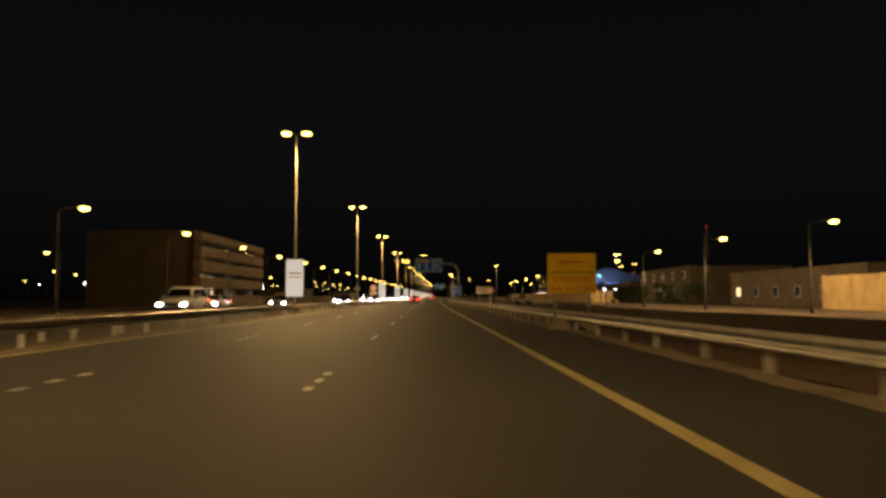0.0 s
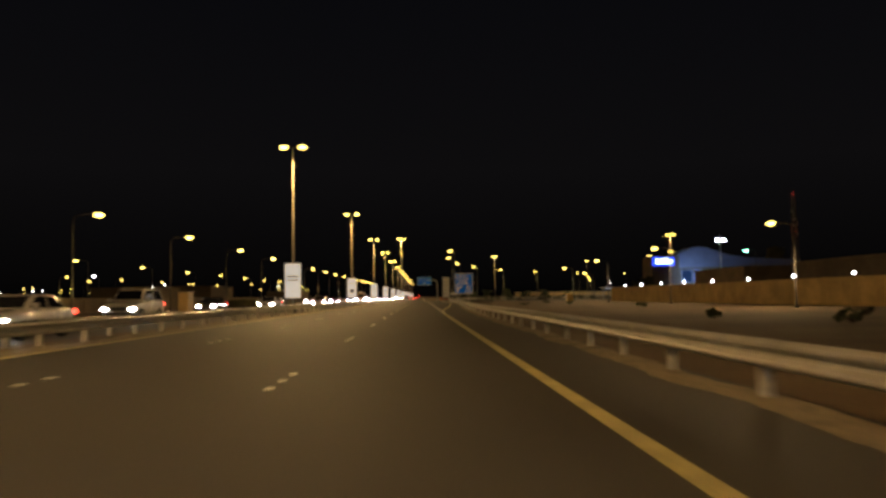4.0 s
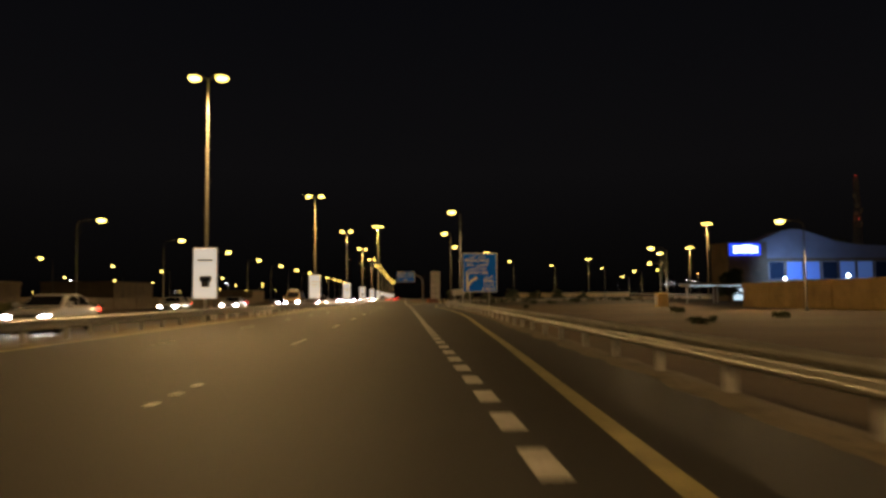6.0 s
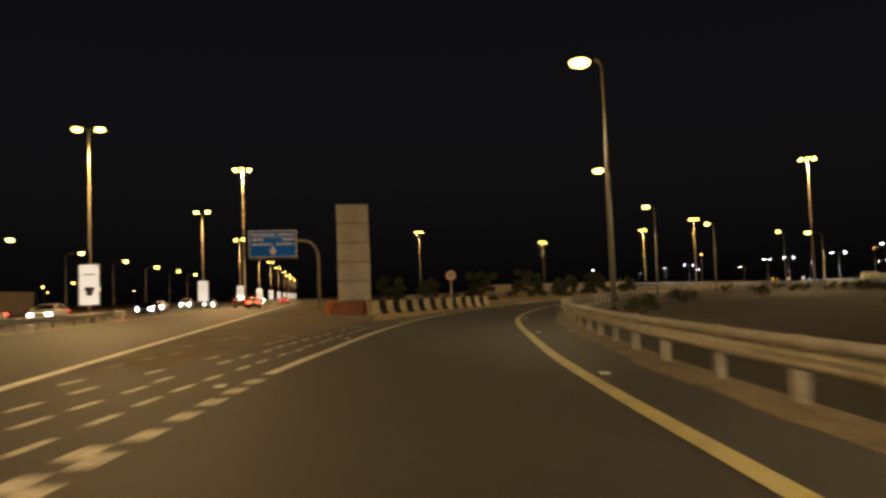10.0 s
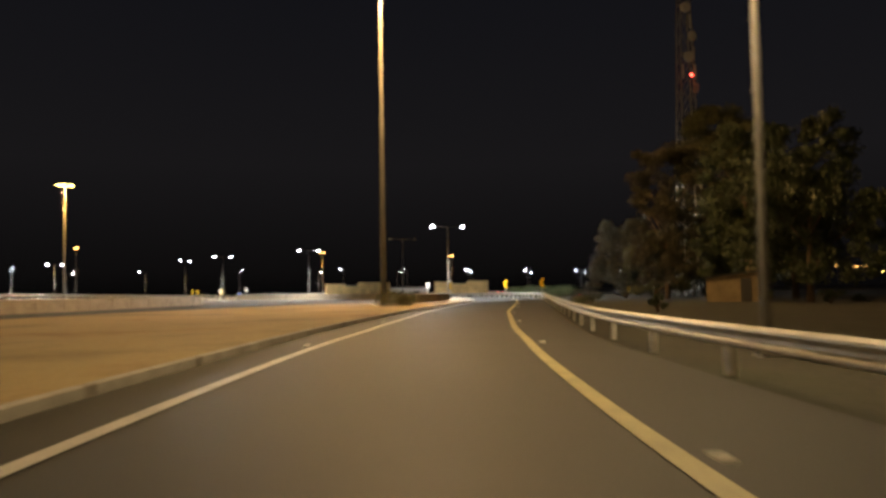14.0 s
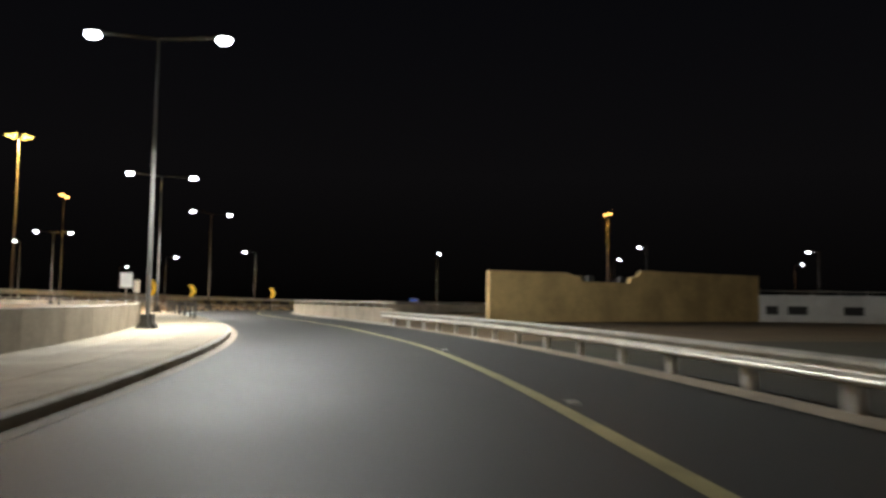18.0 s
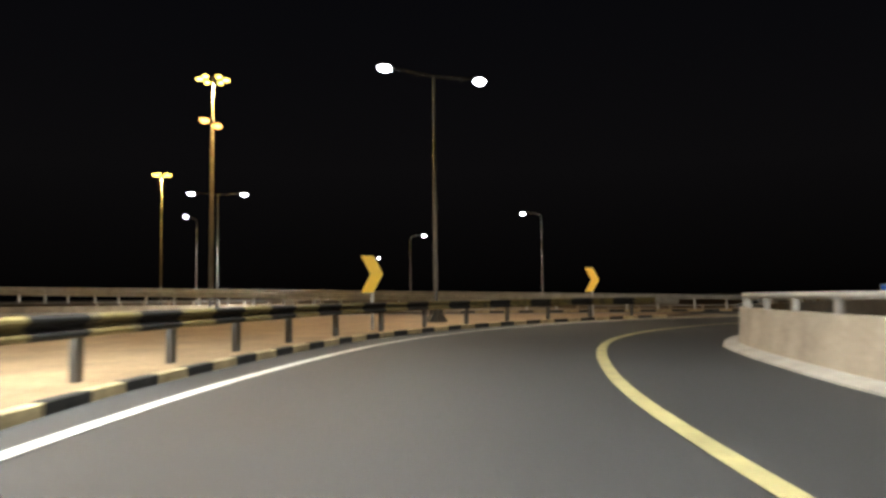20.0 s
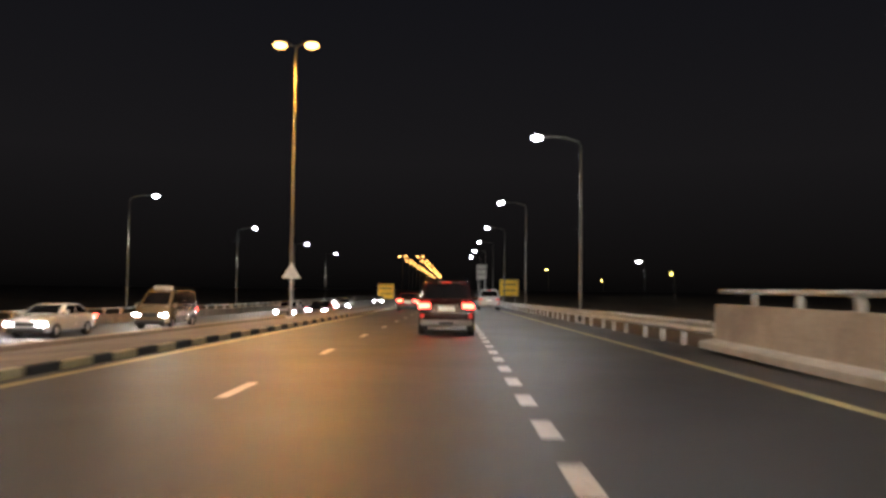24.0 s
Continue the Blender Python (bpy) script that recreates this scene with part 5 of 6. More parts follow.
# flexible marker posts on the merge line
bm = bmesh.new()
tube(bm, [(0, 0, 0), (0, 0, 0.04), (0, 0, 0.45)], [0.09, 0.05, 0.05], 10)
post_proto = tagged(empty("marker_post"), "flexible red and yellow marker post on the merge line", "bollard", "merge marker posts")
part("base", bm, mat("red_orange_plastic", (0.62, 0.14, 0.09), 0.5, grain=0.15, scale=30, stain=0.3, stain_scale=6), post_proto)
bm = bmesh.new()
tube(bm, [(0, 0, 0.45), (0, 0, 0.9)], [0.042, 0.036], 10)
part("sleeve", bm, M_DULLY, post_proto, "grimy yellow sleeve")
for k, (q, r) in enumerate(spaced([Vector((218.7, 671.15, 0)), Vector((216.9, 671.55, 0)), Vector((214.6, 671.5, 0)), Vector((209.0, 669.7, 0))], 0.95)[:10]):
    m = turned(q + Vector((0, 0, 0.01)), 0)
    if k == 0:
        post_proto.matrix_basis = m
    else:
        copy_thing(post_proto, m)
# direction sign in the flyover median
s = tagged(empty("direction_sign", Matrix.Translation(road2(-42.5, -8.25)[0]) @ Matrix.Rotation(radians(YAW2 + 62), 4, "Z")), "small blue direction sign with white lettering bars", "road sign")
p = board(s, 1.3, 0.45, 1.42, M_SIGN_B, M_SIGN_W, 0.05, border=0.04)
bars(p, [(-0.5, 0.45, 1.52, 0.05), (-0.5, 0.3, 1.34, 0.05)], M_SIGN_W)
posts(s, (-0.45, 0.45), 1.4, 0.06)
# boards far along the flyover
for u, w, wd, ht, z, face, lab in ((150, -13, 3.2, 3.0, 2.3, M_SIGN_Y, "pale yellow road works board far along the flyover"), (128, 9.2, 3.2, 2.8, 2.4, M_SIGN_Y, "bright yellow road works board beside the flyover"),
                                   (165, 6.0, 2.2, 3.2, 5.8, M_SIGN_BACK, "tall brown board back far along the flyover")):
    s = tagged(empty("road_works_board", Matrix.Translation(low(road2(u, w)[0])) @ Matrix.Rotation(radians(YAW2), 4, "Z")), lab, "road sign")
    p = board(s, wd, ht, z, face, M_SIGN_K, 0.06, border=0.08)
    bars(p, [(-wd * 0.35, wd * 0.35, z + ht * 0.2, 0.2), (-wd * 0.35, wd * 0.35, z - ht * 0.15, 0.2)], M_SIGN_K)
    posts(s, (-wd * 0.3, wd * 0.3), z, 0.07)


# ---- scrub, walls and buildings ----
tw = frange(9.6, 18.8, 0.2)
sheet("ground_scrub", [along(t, lerp_table(RAIL_R, t) - 0.1)[0] for t in tw], [along(t, lerp_table([(9.6, 26), (11, 60), (14, 75), (16, 80), (18.8, 60)], t))[0] for t in tw], M_SCRUB, -0.06,
      label="dark scrubby low ground beside the slip road", category="ground")


def panel_wall(name, a, b, h, n, material, label, z0=-0.1, thick=0.25, cap=True):
    """A straight wall in n panels with a coping; its near face is on the line a to b."""
    root = tagged(empty(name), label, "wall", kind="structure")
    a, b = Vector((*a, 0)), Vector((*b, 0))
    d = (b - a).normalized()
    r = Vector((d.y, -d.x, 0))
    for k in range(n):
        p, q = a.lerp(b, (k + 0.008) / n), a.lerp(b, (k + 0.992) / n)
        part("panel", sweep(bmesh.new(), [(p, r), (q, r)], [(0, z0), (thick, z0), (thick, h), (0, h)]), material, root)
        pp = a.lerp(b, k / n)
        part("pier", sweep(bmesh.new(), [(pp - d * 0.18, r), (pp + d * 0.18, r)], [(-0.07, z0), (thick + 0.07, z0), (thick + 0.07, h + 0.12), (-0.07, h + 0.12)]), material, root)
    if cap:
        part("coping", sweep(bmesh.new(), [(a, r), (b, r)], [(-0.05, h), (thick + 0.05, h), (thick + 0.05, h + 0.07), (-0.05, h + 0.07)]), material, root)
    return root


panel_wall("wall_compound", (36, 305), (36, 158), 2.4, 25, M_CREAM, "long cream rendered compound wall with piers")
panel_wall("wall_compound_near", (38, 77), (38, 36), 3.1, 8, M_CREAM, "taller cream compound wall near the service road")
panel_wall("wall_field", (50, 590), (120, 640), 3.0, 12, M_CREAM, "distant cream boundary wall beyond the slip road")
# globe lights on the compound wall
bm = bmesh.new()
bmesh.ops.create_uvsphere(bm, u_segments=10, v_segments=6, radius=0.12)
bm.transform(Matrix.Translation((0, 0, 0.32)))
globe = tagged(empty("wall_light"), "small white globe light on the compound wall", "wall light", "compound wall lights")
part("globe", bm, M_BULB_W, globe)
bm = bmesh.new()
tube(bm, [(0, 0, 0), (0, 0, 0.2)], 0.05, 8)
part("stem", bm, M_POSTS, globe)
for i, y in enumerate([162 + 11.2 * k for k in range(13)] + [46, 66]):
    m = turned(Vector((36.12 if y > 130 or y == 156 else 38.12, y, 2.47 if y > 130 else 3.17)), 0)
    if i == 0:
        globe.matrix_basis = m
    else:
        copy_thing(globe, m)

M_WHITEWALL = mat("white_render", (0.62, 0.62, 0.60), 0.8, grain=0.06, scale=5, stain=0.2, stain_scale=0.3)
M_BEIGE = mat("beige_render", (0.45, 0.37, 0.26), 0.85, grain=0.08, scale=5, stain=0.25, stain_scale=0.3)
# two darker renders with the dimness of poorly lit walls in their colour
M_BROWN = mat("darkened_wall_render", (0.13, 0.10, 0.065), 0.9, grain=0.1, scale=5, stain=0.3, stain_scale=0.4)
M_DIM = mat("darkened_beige_render", (0.22, 0.165, 0.095), 0.9, grain=0.1, scale=5, stain=0.3, stain_scale=0.4)
M_CURTAIN = mat("curtain_glass", (0.03, 0.05, 0.08), 0.1, spec=0.8)


def block(name, x0, x1, y0, y1, h, wall_mat, label, cols, rows, side="x0", lit=0.04, win=(1.4, 1.3), floor=3.2, first=1.2):
    """A plain building: body, roof parapet, and windows with frames on the face that is seen."""
    root = tagged(empty(name), label, "building")
    part("wall", boxed(x0, x1, y0, y1, -0.1, h), wall_mat, root)
    part("roof", boxed(x0 - 0.15, x1 + 0.15, y0 - 0.15, y1 + 0.15, h, h + 0.45, 0.04), wall_mat, root)
    rng = random.Random(int(x0 * 7 + y0))
    for i in range(cols):
        for j in range(rows):
            z = first + j * floor
            if z + win[1] > h - 0.2:
                continue
            glassy = M_WINDOW_LIT if rng.random() < lit else M_CURTAIN
            if side == "x0":
                c = y0 + (i + 0.5) * (y1 - y0) / cols
                fr = part("window", boxed(x0 - 0.06, x0 + 0.02, c - win[0] / 2 - 0.08, c + win[0] / 2 + 0.08, z - 0.08, z + win[1] + 0.08), M_SIGN_BACK, root)
                part("pane", boxed(x0 - 0.075, x0 - 0.05, c - win[0] / 2, c + win[0] / 2, z, z + win[1]), glassy, fr)
            else:
                c = x0 + (i + 0.5) * (x1 - x0) / cols
                fr = part("window", boxed(c - win[0] / 2 - 0.08, c + win[0] / 2 + 0.08, y0 - 0.06, y0 + 0.02, z - 0.08, z + win[1] + 0.08), M_SIGN_BACK, root)
                part("pane", boxed(c - win[0] / 2, c + win[0] / 2, y0 - 0.075, y0 - 0.05, z, z + win[1]), glassy, fr)
    return root


block("villa", 44, 62, 138, 172, 6.2, M_BROWN, "low two-storey villa behind the compound wall, its dimness in the wall colour", 5, 2, lit=0.0)
block("villa", 45, 60, 186, 206, 4.2, M_BROWN, "flat-roofed villa behind the compound wall, its dimness in the wall colour", 5, 1)
block("villa", 46, 64, 226, 250, 4.6, M_BROWN, "villa with a flat parapet roof, its dimness in the wall colour", 5, 2)
block("villa", 48, 66, 270, 292, 4.9, M_DIM, "cream villa with dim windows near the showroom", 5, 2)
block("villa", 46, 60, 84, 124, 4.4, M_BROWN, "long low building behind dark bushes, its dimness in the wall colour", 6, 1)
block("low_hall", 44, 70, 8, 34, 4.6, M_BEIGE, "plain low hall near the service road", 6, 1)

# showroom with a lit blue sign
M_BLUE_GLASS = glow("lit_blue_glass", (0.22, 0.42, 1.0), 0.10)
s = tagged(empty("showroom_building"), "dim beige showroom building with a curved roofline and lit blue sign", "building")
part("wall", boxed(71, 112, 384, 393, -0.1, 9.0), M_DIM, s)
bm = bmesh.new()
outline = [(71, 8.8), (112, 8.8), (112, 11.2), (104, 11.5), (96, 12.0), (91, 12.8), (87, 14.2), (84, 15.2), (82, 15.4), (80, 15.1), (77, 13.8), (74, 12.8), (71, 12.5)]
prism(bm, outline, 384.5, 392.5)
part("roof", bm, mat("blue_grey_cladding", (0.30, 0.31, 0.34), 0.4, 0.2, grain=0.05, scale=4, stain=0.15, stain_scale=0.3), s)
part("wing", boxed(66.5, 75, 382, 391, -0.1, 12.4, 0.05), M_DIM, s)
sg = part("sign_board", boxed(66.9, 73.4, 381.6, 382.05, 9.6, 12.0, 0.04), M_BLUE_LIT, s, "glowing blue sign board")
for x0, x1, z, h in ((67.5, 69.2, 11.3, 0.35), (69.5, 71.6, 11.4, 0.5), (71.8, 72.9, 11.2, 0.3), (67.6, 72.8, 10.4, 0.5)):
    part("letter_bar", boxed(x0, x1, 381.5, 381.62, z - h / 2, z + h / 2), M_WHITE_LIT, sg)
part("entrance", boxed(67.5, 74.5, 381.9, 382.1, 0.2, 3.2), M_COOL_LIT, s)
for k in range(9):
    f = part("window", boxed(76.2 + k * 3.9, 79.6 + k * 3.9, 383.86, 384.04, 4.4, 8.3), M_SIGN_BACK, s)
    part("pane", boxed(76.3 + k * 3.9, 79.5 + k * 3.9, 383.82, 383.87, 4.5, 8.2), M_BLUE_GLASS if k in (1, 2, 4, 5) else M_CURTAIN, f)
    f = part("window", boxed(76.2 + k * 3.9, 79.6 + k * 3.9, 383.86, 384.04, 0.4, 3.4), M_SIGN_BACK, s)
    part("pane", boxed(76.3 + k * 3.9, 79.5 + k * 3.9, 383.82, 383.87, 0.5, 3.3), M_COOL_LIT if k in (0, 1, 4) else M_CURTAIN, f)
# added area lamp before the facade, standing in for the sign's blue spill
blue = bpy.data.lights.new("added_facade_glow", "AREA")
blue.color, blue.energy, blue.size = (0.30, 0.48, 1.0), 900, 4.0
ob = new("added_facade_glow", blue)
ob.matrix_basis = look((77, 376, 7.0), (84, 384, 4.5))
# lit canopies of a car yard
s = tagged(empty("car_yard_canopy"), "row of low canopies with cool strip lighting", "canopy")
for k in range(4):
    x = 42 + k * 5.2
    part("roof", boxed(x, x + 4.6, 338 + k, 343 + k, 2.7, 2.95, 0.04), M_WHITEWALL, s)
    part("light_strip", boxed(x + 0.3, x + 4.3, 339 + k, 339.3 + k, 2.6, 2.68), M_COOL_LIT, s)
    for dx in (0.2, 4.4):
        part("post", boxed(x + dx - 0.07, x + dx + 0.07, 340 + k, 340.2 + k, -0.1, 2.7), M_POSTS, s)
# slim white mast with lamps
s = tagged(empty("floodlight_mast"), "slim white mast with two floodlights", "mast")
bm = bmesh.new()
tube(bm, [(59.7, 309.7, -0.1), (59.7, 309.7, 6), (59.7, 309.7, 6.01), (59.7, 309.7, 13.2)], [0.3, 0.26, 0.15, 0.1], 12)
part("shaft", bm, M_WHITEWALL, s, smooth=True)
for dx in (-0.7, 0.7):
    part("floodlight", boxed(59.7 + dx - 0.28, 59.7 + dx + 0.28, 309.4, 309.7, 11.9, 12.3, 0.05), M_BULB_W, s)
part("bracket", boxed(58.9, 60.5, 309.65, 309.75, 12.0, 12.08), M_POSTS, s)
s = single_lamp(7.8, 1.2, M_BULB_G, None, "street lamp with a greenish lens by the compound wall", 1.4)
s.matrix_basis = turned(Vector((32.7, 160.6, -0.1)), math.pi)
s = single_lamp(9.4, 1.2, M_BULB_G, None, "street lamp with a greenish lens beyond the service road", 1.4)
s.matrix_basis = turned(Vector((62, 298, -0.1)), math.pi)
# junction cabinet by the service road
s = tagged(empty("roadside_cabinet"), "small cream block pillar beside the service road", "cabinet")
part("body", boxed(27.4, 28.6, 309, 310.2, -0.1, 1.5, 0.04), M_CREAM, s)
part("door", boxed(27.36, 27.42, 309.2, 310.0, 0.15, 1.3), M_POSTS, s)

# long building with banded storeys beyond the opposite carriageway
s = tagged(empty("banded_building"), "long unlit building with pale bands between dark storeys", "building")
M_BAND = mat("stained_pale_concrete", (0.27, 0.20, 0.13), 0.85, grain=0.15, scale=5, stain=0.5, stain_scale=0.35, bump=0.008, tint=(0.15, 0.105, 0.065))
part("core", boxed(-52, -36.2, 113.4, 151.6, -0.1, 11.0), M_BROWN, s)
for z0, z1 in ((-0.1, 1.5), (2.7, 4.2), (5.0, 6.6), (7.3, 8.7), (9.6, 10.8)):
    part("band", boxed(-36.3, -35.0, 113, 152, z0, z1, 0.05), M_BAND, s)
for z0, z1 in ((1.5, 2.7), (4.2, 5.0), (6.6, 7.3), (8.7, 9.6)):
    for k in range(9):
        y = 113.6 + k * 4.3
        f = part("window", boxed(-36.25, -36.15, y, y + 3.9, z0 + 0.05, z1 - 0.05), M_TRIM, s)
        part("pane", boxed(-36.15, -36.12, y + 0.1, y + 3.8, z0 + 0.12, z1 - 0.12), M_CURTAIN, f)
for k in range(4):
    part("pier", boxed(-36.2, -35.3, 113.1 + k * 12.8, 113.5 + k * 12.8, -0.1, 10.8), M_BROWN, s)
# plain concrete blocks beside the frontage road
for x, y, w, h, lab in ((-27.5, 128, 2.2, 1.9, "cream utility cabinet on the frontage verge"), (-27.8, 233, 2.0, 2.0, "pale square utility cabinet on the frontage verge")):
    s = tagged(empty("utility_cabinet"), lab, "cabinet")
    part("body", boxed(x, x + 1.0, y, y + w, -0.1, h, 0.04), M_CREAM, s)
    part("door", boxed(x + 1.0, x + 1.03, y + 0.1, y + w - 0.1, 0.1, h - 0.2), M_BEIGE, s)
    part("roof", boxed(x - 0.06, x + 1.08, y - 0.06, y + w + 0.06, h, h + 0.08), M_BEIGE, s)
panel_wall("wall_frontage", (-40, 160), (-40, 420), 1.5, 30, M_BROWN, "long low boundary wall behind the frontage road")
for x, y, w, d, h in ((-66, 180, 14, 22, 6), (-70, 250, 16, 26, 7), (-64, 330, 14, 20, 5.5), (-75, 420, 18, 30, 8), (-60, 520, 16, 24, 6)):
    block("distant_building", x - w, x, y, y + d, h * 0.7, M_BROWN, "dim low building beyond the frontage road", 1, 1, "y0", 0.3)

# cream blockwork walls beside the flyover approach
s = tagged(empty("blockwork_enclosure"), "cream blockwork enclosure with a notched top", "wall")
part("wall", prism(bmesh.new(), [(0, -0.1), (25, -0.1), (25, 4.1), (12.6, 4.1), (12.2, 3.6), (11.6, 3.5), (11.4, 3.0), (7.2, 3.0), (7.0, 3.4), (6.4, 3.5), (6.0, 3.65), (0, 3.6)], 0, 0.4), M_CREAM, s)
part("side_wall", boxed(24.7, 25.1, 0.4, 9, -0.1, 4.0), M_CREAM, s)
for x, z in ((7.9, 3.0), (10.7, 3.0)):
    part("floodlight_box", boxed(x - 0.25, x + 0.25, -0.1, 0.3, z, z + 0.5, 0.03), M_TRIM, s)
s.matrix_basis = turned(Vector((206.8, 622.9, 0)), radians(9)) @ Matrix.Diagonal((1.17, 1, 0.95, 1))
s2 = tagged(empty("blockwork_enclosure"), "second cream blockwork enclosure with a notched top", "wall")
part("wall", prism(bmesh.new(), [(0, -0.1), (17, -0.1), (17, 4.2), (10.4, 4.2), (10.0, 3.4), (5.8, 3.4), (5.4, 4.1), (0, 4.1)], 0, 0.4), M_CREAM, s2)
for x, z in ((6.9, 3.4), (9.0, 3.4)):
    part("floodlight_box", boxed(x - 0.22, x + 0.22, -0.1, 0.3, z, z + 0.45, 0.03), M_TRIM, s2)
s2.matrix_basis = turned(Vector((249.3, 622.2, 0)), radians(-55)) @ Matrix.Diagonal((0.92, 1, 0.97, 1))
pale = panel_wall("wall_pale", (236, 628), (246, 622), 2.2, 5, M_WHITEWALL, "pale panel wall between the enclosures")
wa, wb = Vector((236, 628, 0)), Vector((246, 622, 0))
wr = Vector((-0.5145, -0.8575, 0))
part("handrail", tube(bmesh.new(), [wa + wr * 0.12 + Vector((0, 0, 2.62)), wb + wr * 0.12 + Vector((0, 0, 2.62))], 0.04, 6), M_GALV, pale)
for k in range(6):
    q = wa.lerp(wb, k / 5) + wr * 0.12
    part("rail_post", tube(bmesh.new(), [q + Vector((0, 0, 2.2)), q + Vector((0, 0, 2.62))], 0.03, 6), M_GALV, pale)
for k0, k1 in ((0.06, 0.15), (0.19, 0.36), (0.62, 0.76)):
    part("service_panel", sweep(bmesh.new(), [(wa.lerp(wb, k0), wr), (wa.lerp(wb, k1), wr)], [(0.2, 0.55), (0.29, 0.55), (0.29, 1.3), (0.2, 1.3)]), M_TRIM, pale, "dark grey service panel")
# low white building below the flyover
s = block("roadside_building", 5.5, 10, 0, 8, 1.4, M_WHITEWALL, "low white building with bright panels beside the flyover", 4, 0, "y0", 0.0)
part("low_wall", boxed(0, 5.4, 0, 0.3, -0.1, 1.0), M_WHITEWALL, s)
for k in range(4):
    f = part("window", boxed(0.3 + k * 2.4, 2.5 + k * 2.4, -0.06, 0.02, -0.05, 0.9), M_SIGN_BACK, s)
    part("pane", boxed(0.36 + k * 2.4, 2.44 + k * 2.4, -0.075, -0.05, 0.0, 0.84), M_COOL_LIT, f)
s.matrix_basis = Matrix.Translation(road2(10, 16)[0]) @ Matrix.Rotation(radians(YAW2 - 90), 4, "Z")

# ---- lattice tower ----
s = tagged(empty("telecom_tower"), "tall lattice telecom tower with dishes and red beacons", "tower")
TX, TY, TH = 177.0, 519.0, 48.0
bm = bmesh.new()
for k in range(4):
    a = k * math.pi / 2 + math.pi / 4
    tube(bm, [(TX + 2.2 * math.cos(a), TY + 2.2 * math.sin(a), -0.1), (TX + 0.8 * math.cos(a), TY + 0.8 * math.sin(a), TH)], [0.12, 0.07], 6)
part("leg", bm, M_GALV, s)
bm = bmesh.new()
n = 18
for j in range(n):
    z0, z1 = j * TH / n, (j + 1) * TH / n
    r0, r1 = 2.2 - 1.4 * z0 / TH, 2.2 - 1.4 * z1 / TH
    for k in range(4):
        a, b = k * math.pi / 2 + math.pi / 4, (k + 1) * math.pi / 2 + math.pi / 4
        tube(bm, [(TX + r0 * math.cos(a), TY + r0 * math.sin(a), z0), (TX + r1 * math.cos(b), TY + r1 * math.sin(b), z1)], 0.04, 4)
        tube(bm, [(TX + r0 * math.cos(b), TY + r0 * math.sin(b), z0), (TX + r1 * math.cos(a), TY + r1 * math.sin(a), z1)], 0.04, 4)
part("bracing", bm, M_GALV, s)
for z, a in ((33, -2.4), (29, -0.9), (36, -2.0), (40, -2.6)):
    bm = bmesh.new()
    tube(bm, [(0, 0, 0), (0.25, 0, 0), (0.4, 0, 0)], [0.75, 0.7, 0.3], 18)
    bm.transform(Matrix.Translation((TX + 1.4 * math.cos(a), TY + 1.4 * math.sin(a), z)) @ Matrix.Rotation(a, 4, "Z"))
    part("dish", bm, M_WHITEWALL, s)
for z, a in ((31, -1.7), (31, -3.0), (34, -0.6), (38, -2.2)):
    part("panel_antenna", boxed(TX + 1.5 * math.cos(a) - 0.12, TX + 1.5 * math.cos(a) + 0.12, TY + 1.5 * math.sin(a) - 0.1, TY + 1.5 * math.sin(a) + 0.1, z - 1.0, z + 1.0, 0.03), M_WHITEWALL, s)
for z in (TH, 30.5):
    bm = bmesh.new()
    bmesh.ops.create_uvsphere(bm, u_segments=8, v_segments=6, radius=0.18)
    bm.transform(Matrix.Translation((TX, TY - (0.9 if z < TH else 0), z + 0.2)))
    part("beacon", bm, M_TAIL, s)


# ---- small hut behind the slip road ----
s = tagged(empty("garden_hut", Matrix.Translation((135.6, 500.5, -0.1)) @ Matrix.Rotation(radians(-81), 4, "Z")), "small ochre block hut with a sloping sheet roof", "hut")
part("wall", prism(bmesh.new(), [(-2.0, 0), (2.0, 0), (2.0, 2.45), (-2.0, 2.0)], 0, 2.6), M_DIM, s)
part("roof", prism(bmesh.new(), [(-2.2, 2.0), (2.2, 2.5), (2.2, 2.58), (-2.2, 2.08)], -0.2, 2.8), M_TRIM, s)
part("door", boxed(0.7, 1.5, -0.04, 0.02, 0.02, 1.95), M_TRIM, s)
part("water_tank", boxed(1.0, 2.0, 1.0, 2.0, 2.5, 3.5, 0.15), M_DIM, s)

# ---- trees and shrubs ----
def leaf_mesh(name, clumps, leaves, size, material, seed):
    rng = random.Random(seed)
    verts, faces = [], []
    for cx, cy, cz, r in clumps:
        for _ in range(leaves):
            while True:
                d = Vector((rng.uniform(-1, 1), rng.uniform(-1, 1), rng.uniform(-1, 1)))
                if 0.02 < d.length < 1:
                    break
            d *= (0.55 + 0.45 * rng.random())
            p = Vector((cx, cy, cz)) + Vector((d.x * r, d.y * r, d.z * r * 0.8))
            q = Euler((rng.uniform(0, 6.3), rng.uniform(0, 6.3), rng.uniform(0, 6.3))).to_matrix()
            s = size * rng.uniform(0.6, 1.4)
            i = len(verts)
            verts += [p + q @ Vector(v) for v in ((-s, 0, 0), (0, -s * 0.34, s * 0.06), (s, 0, 0), (0, s * 0.34, s * 0.06))]
            faces.append((i, i + 1, i + 2, i + 3))
    me = bpy.data.meshes.new(name)
    me.from_pydata(verts, [], faces)
    me.materials.append(material)
    return me


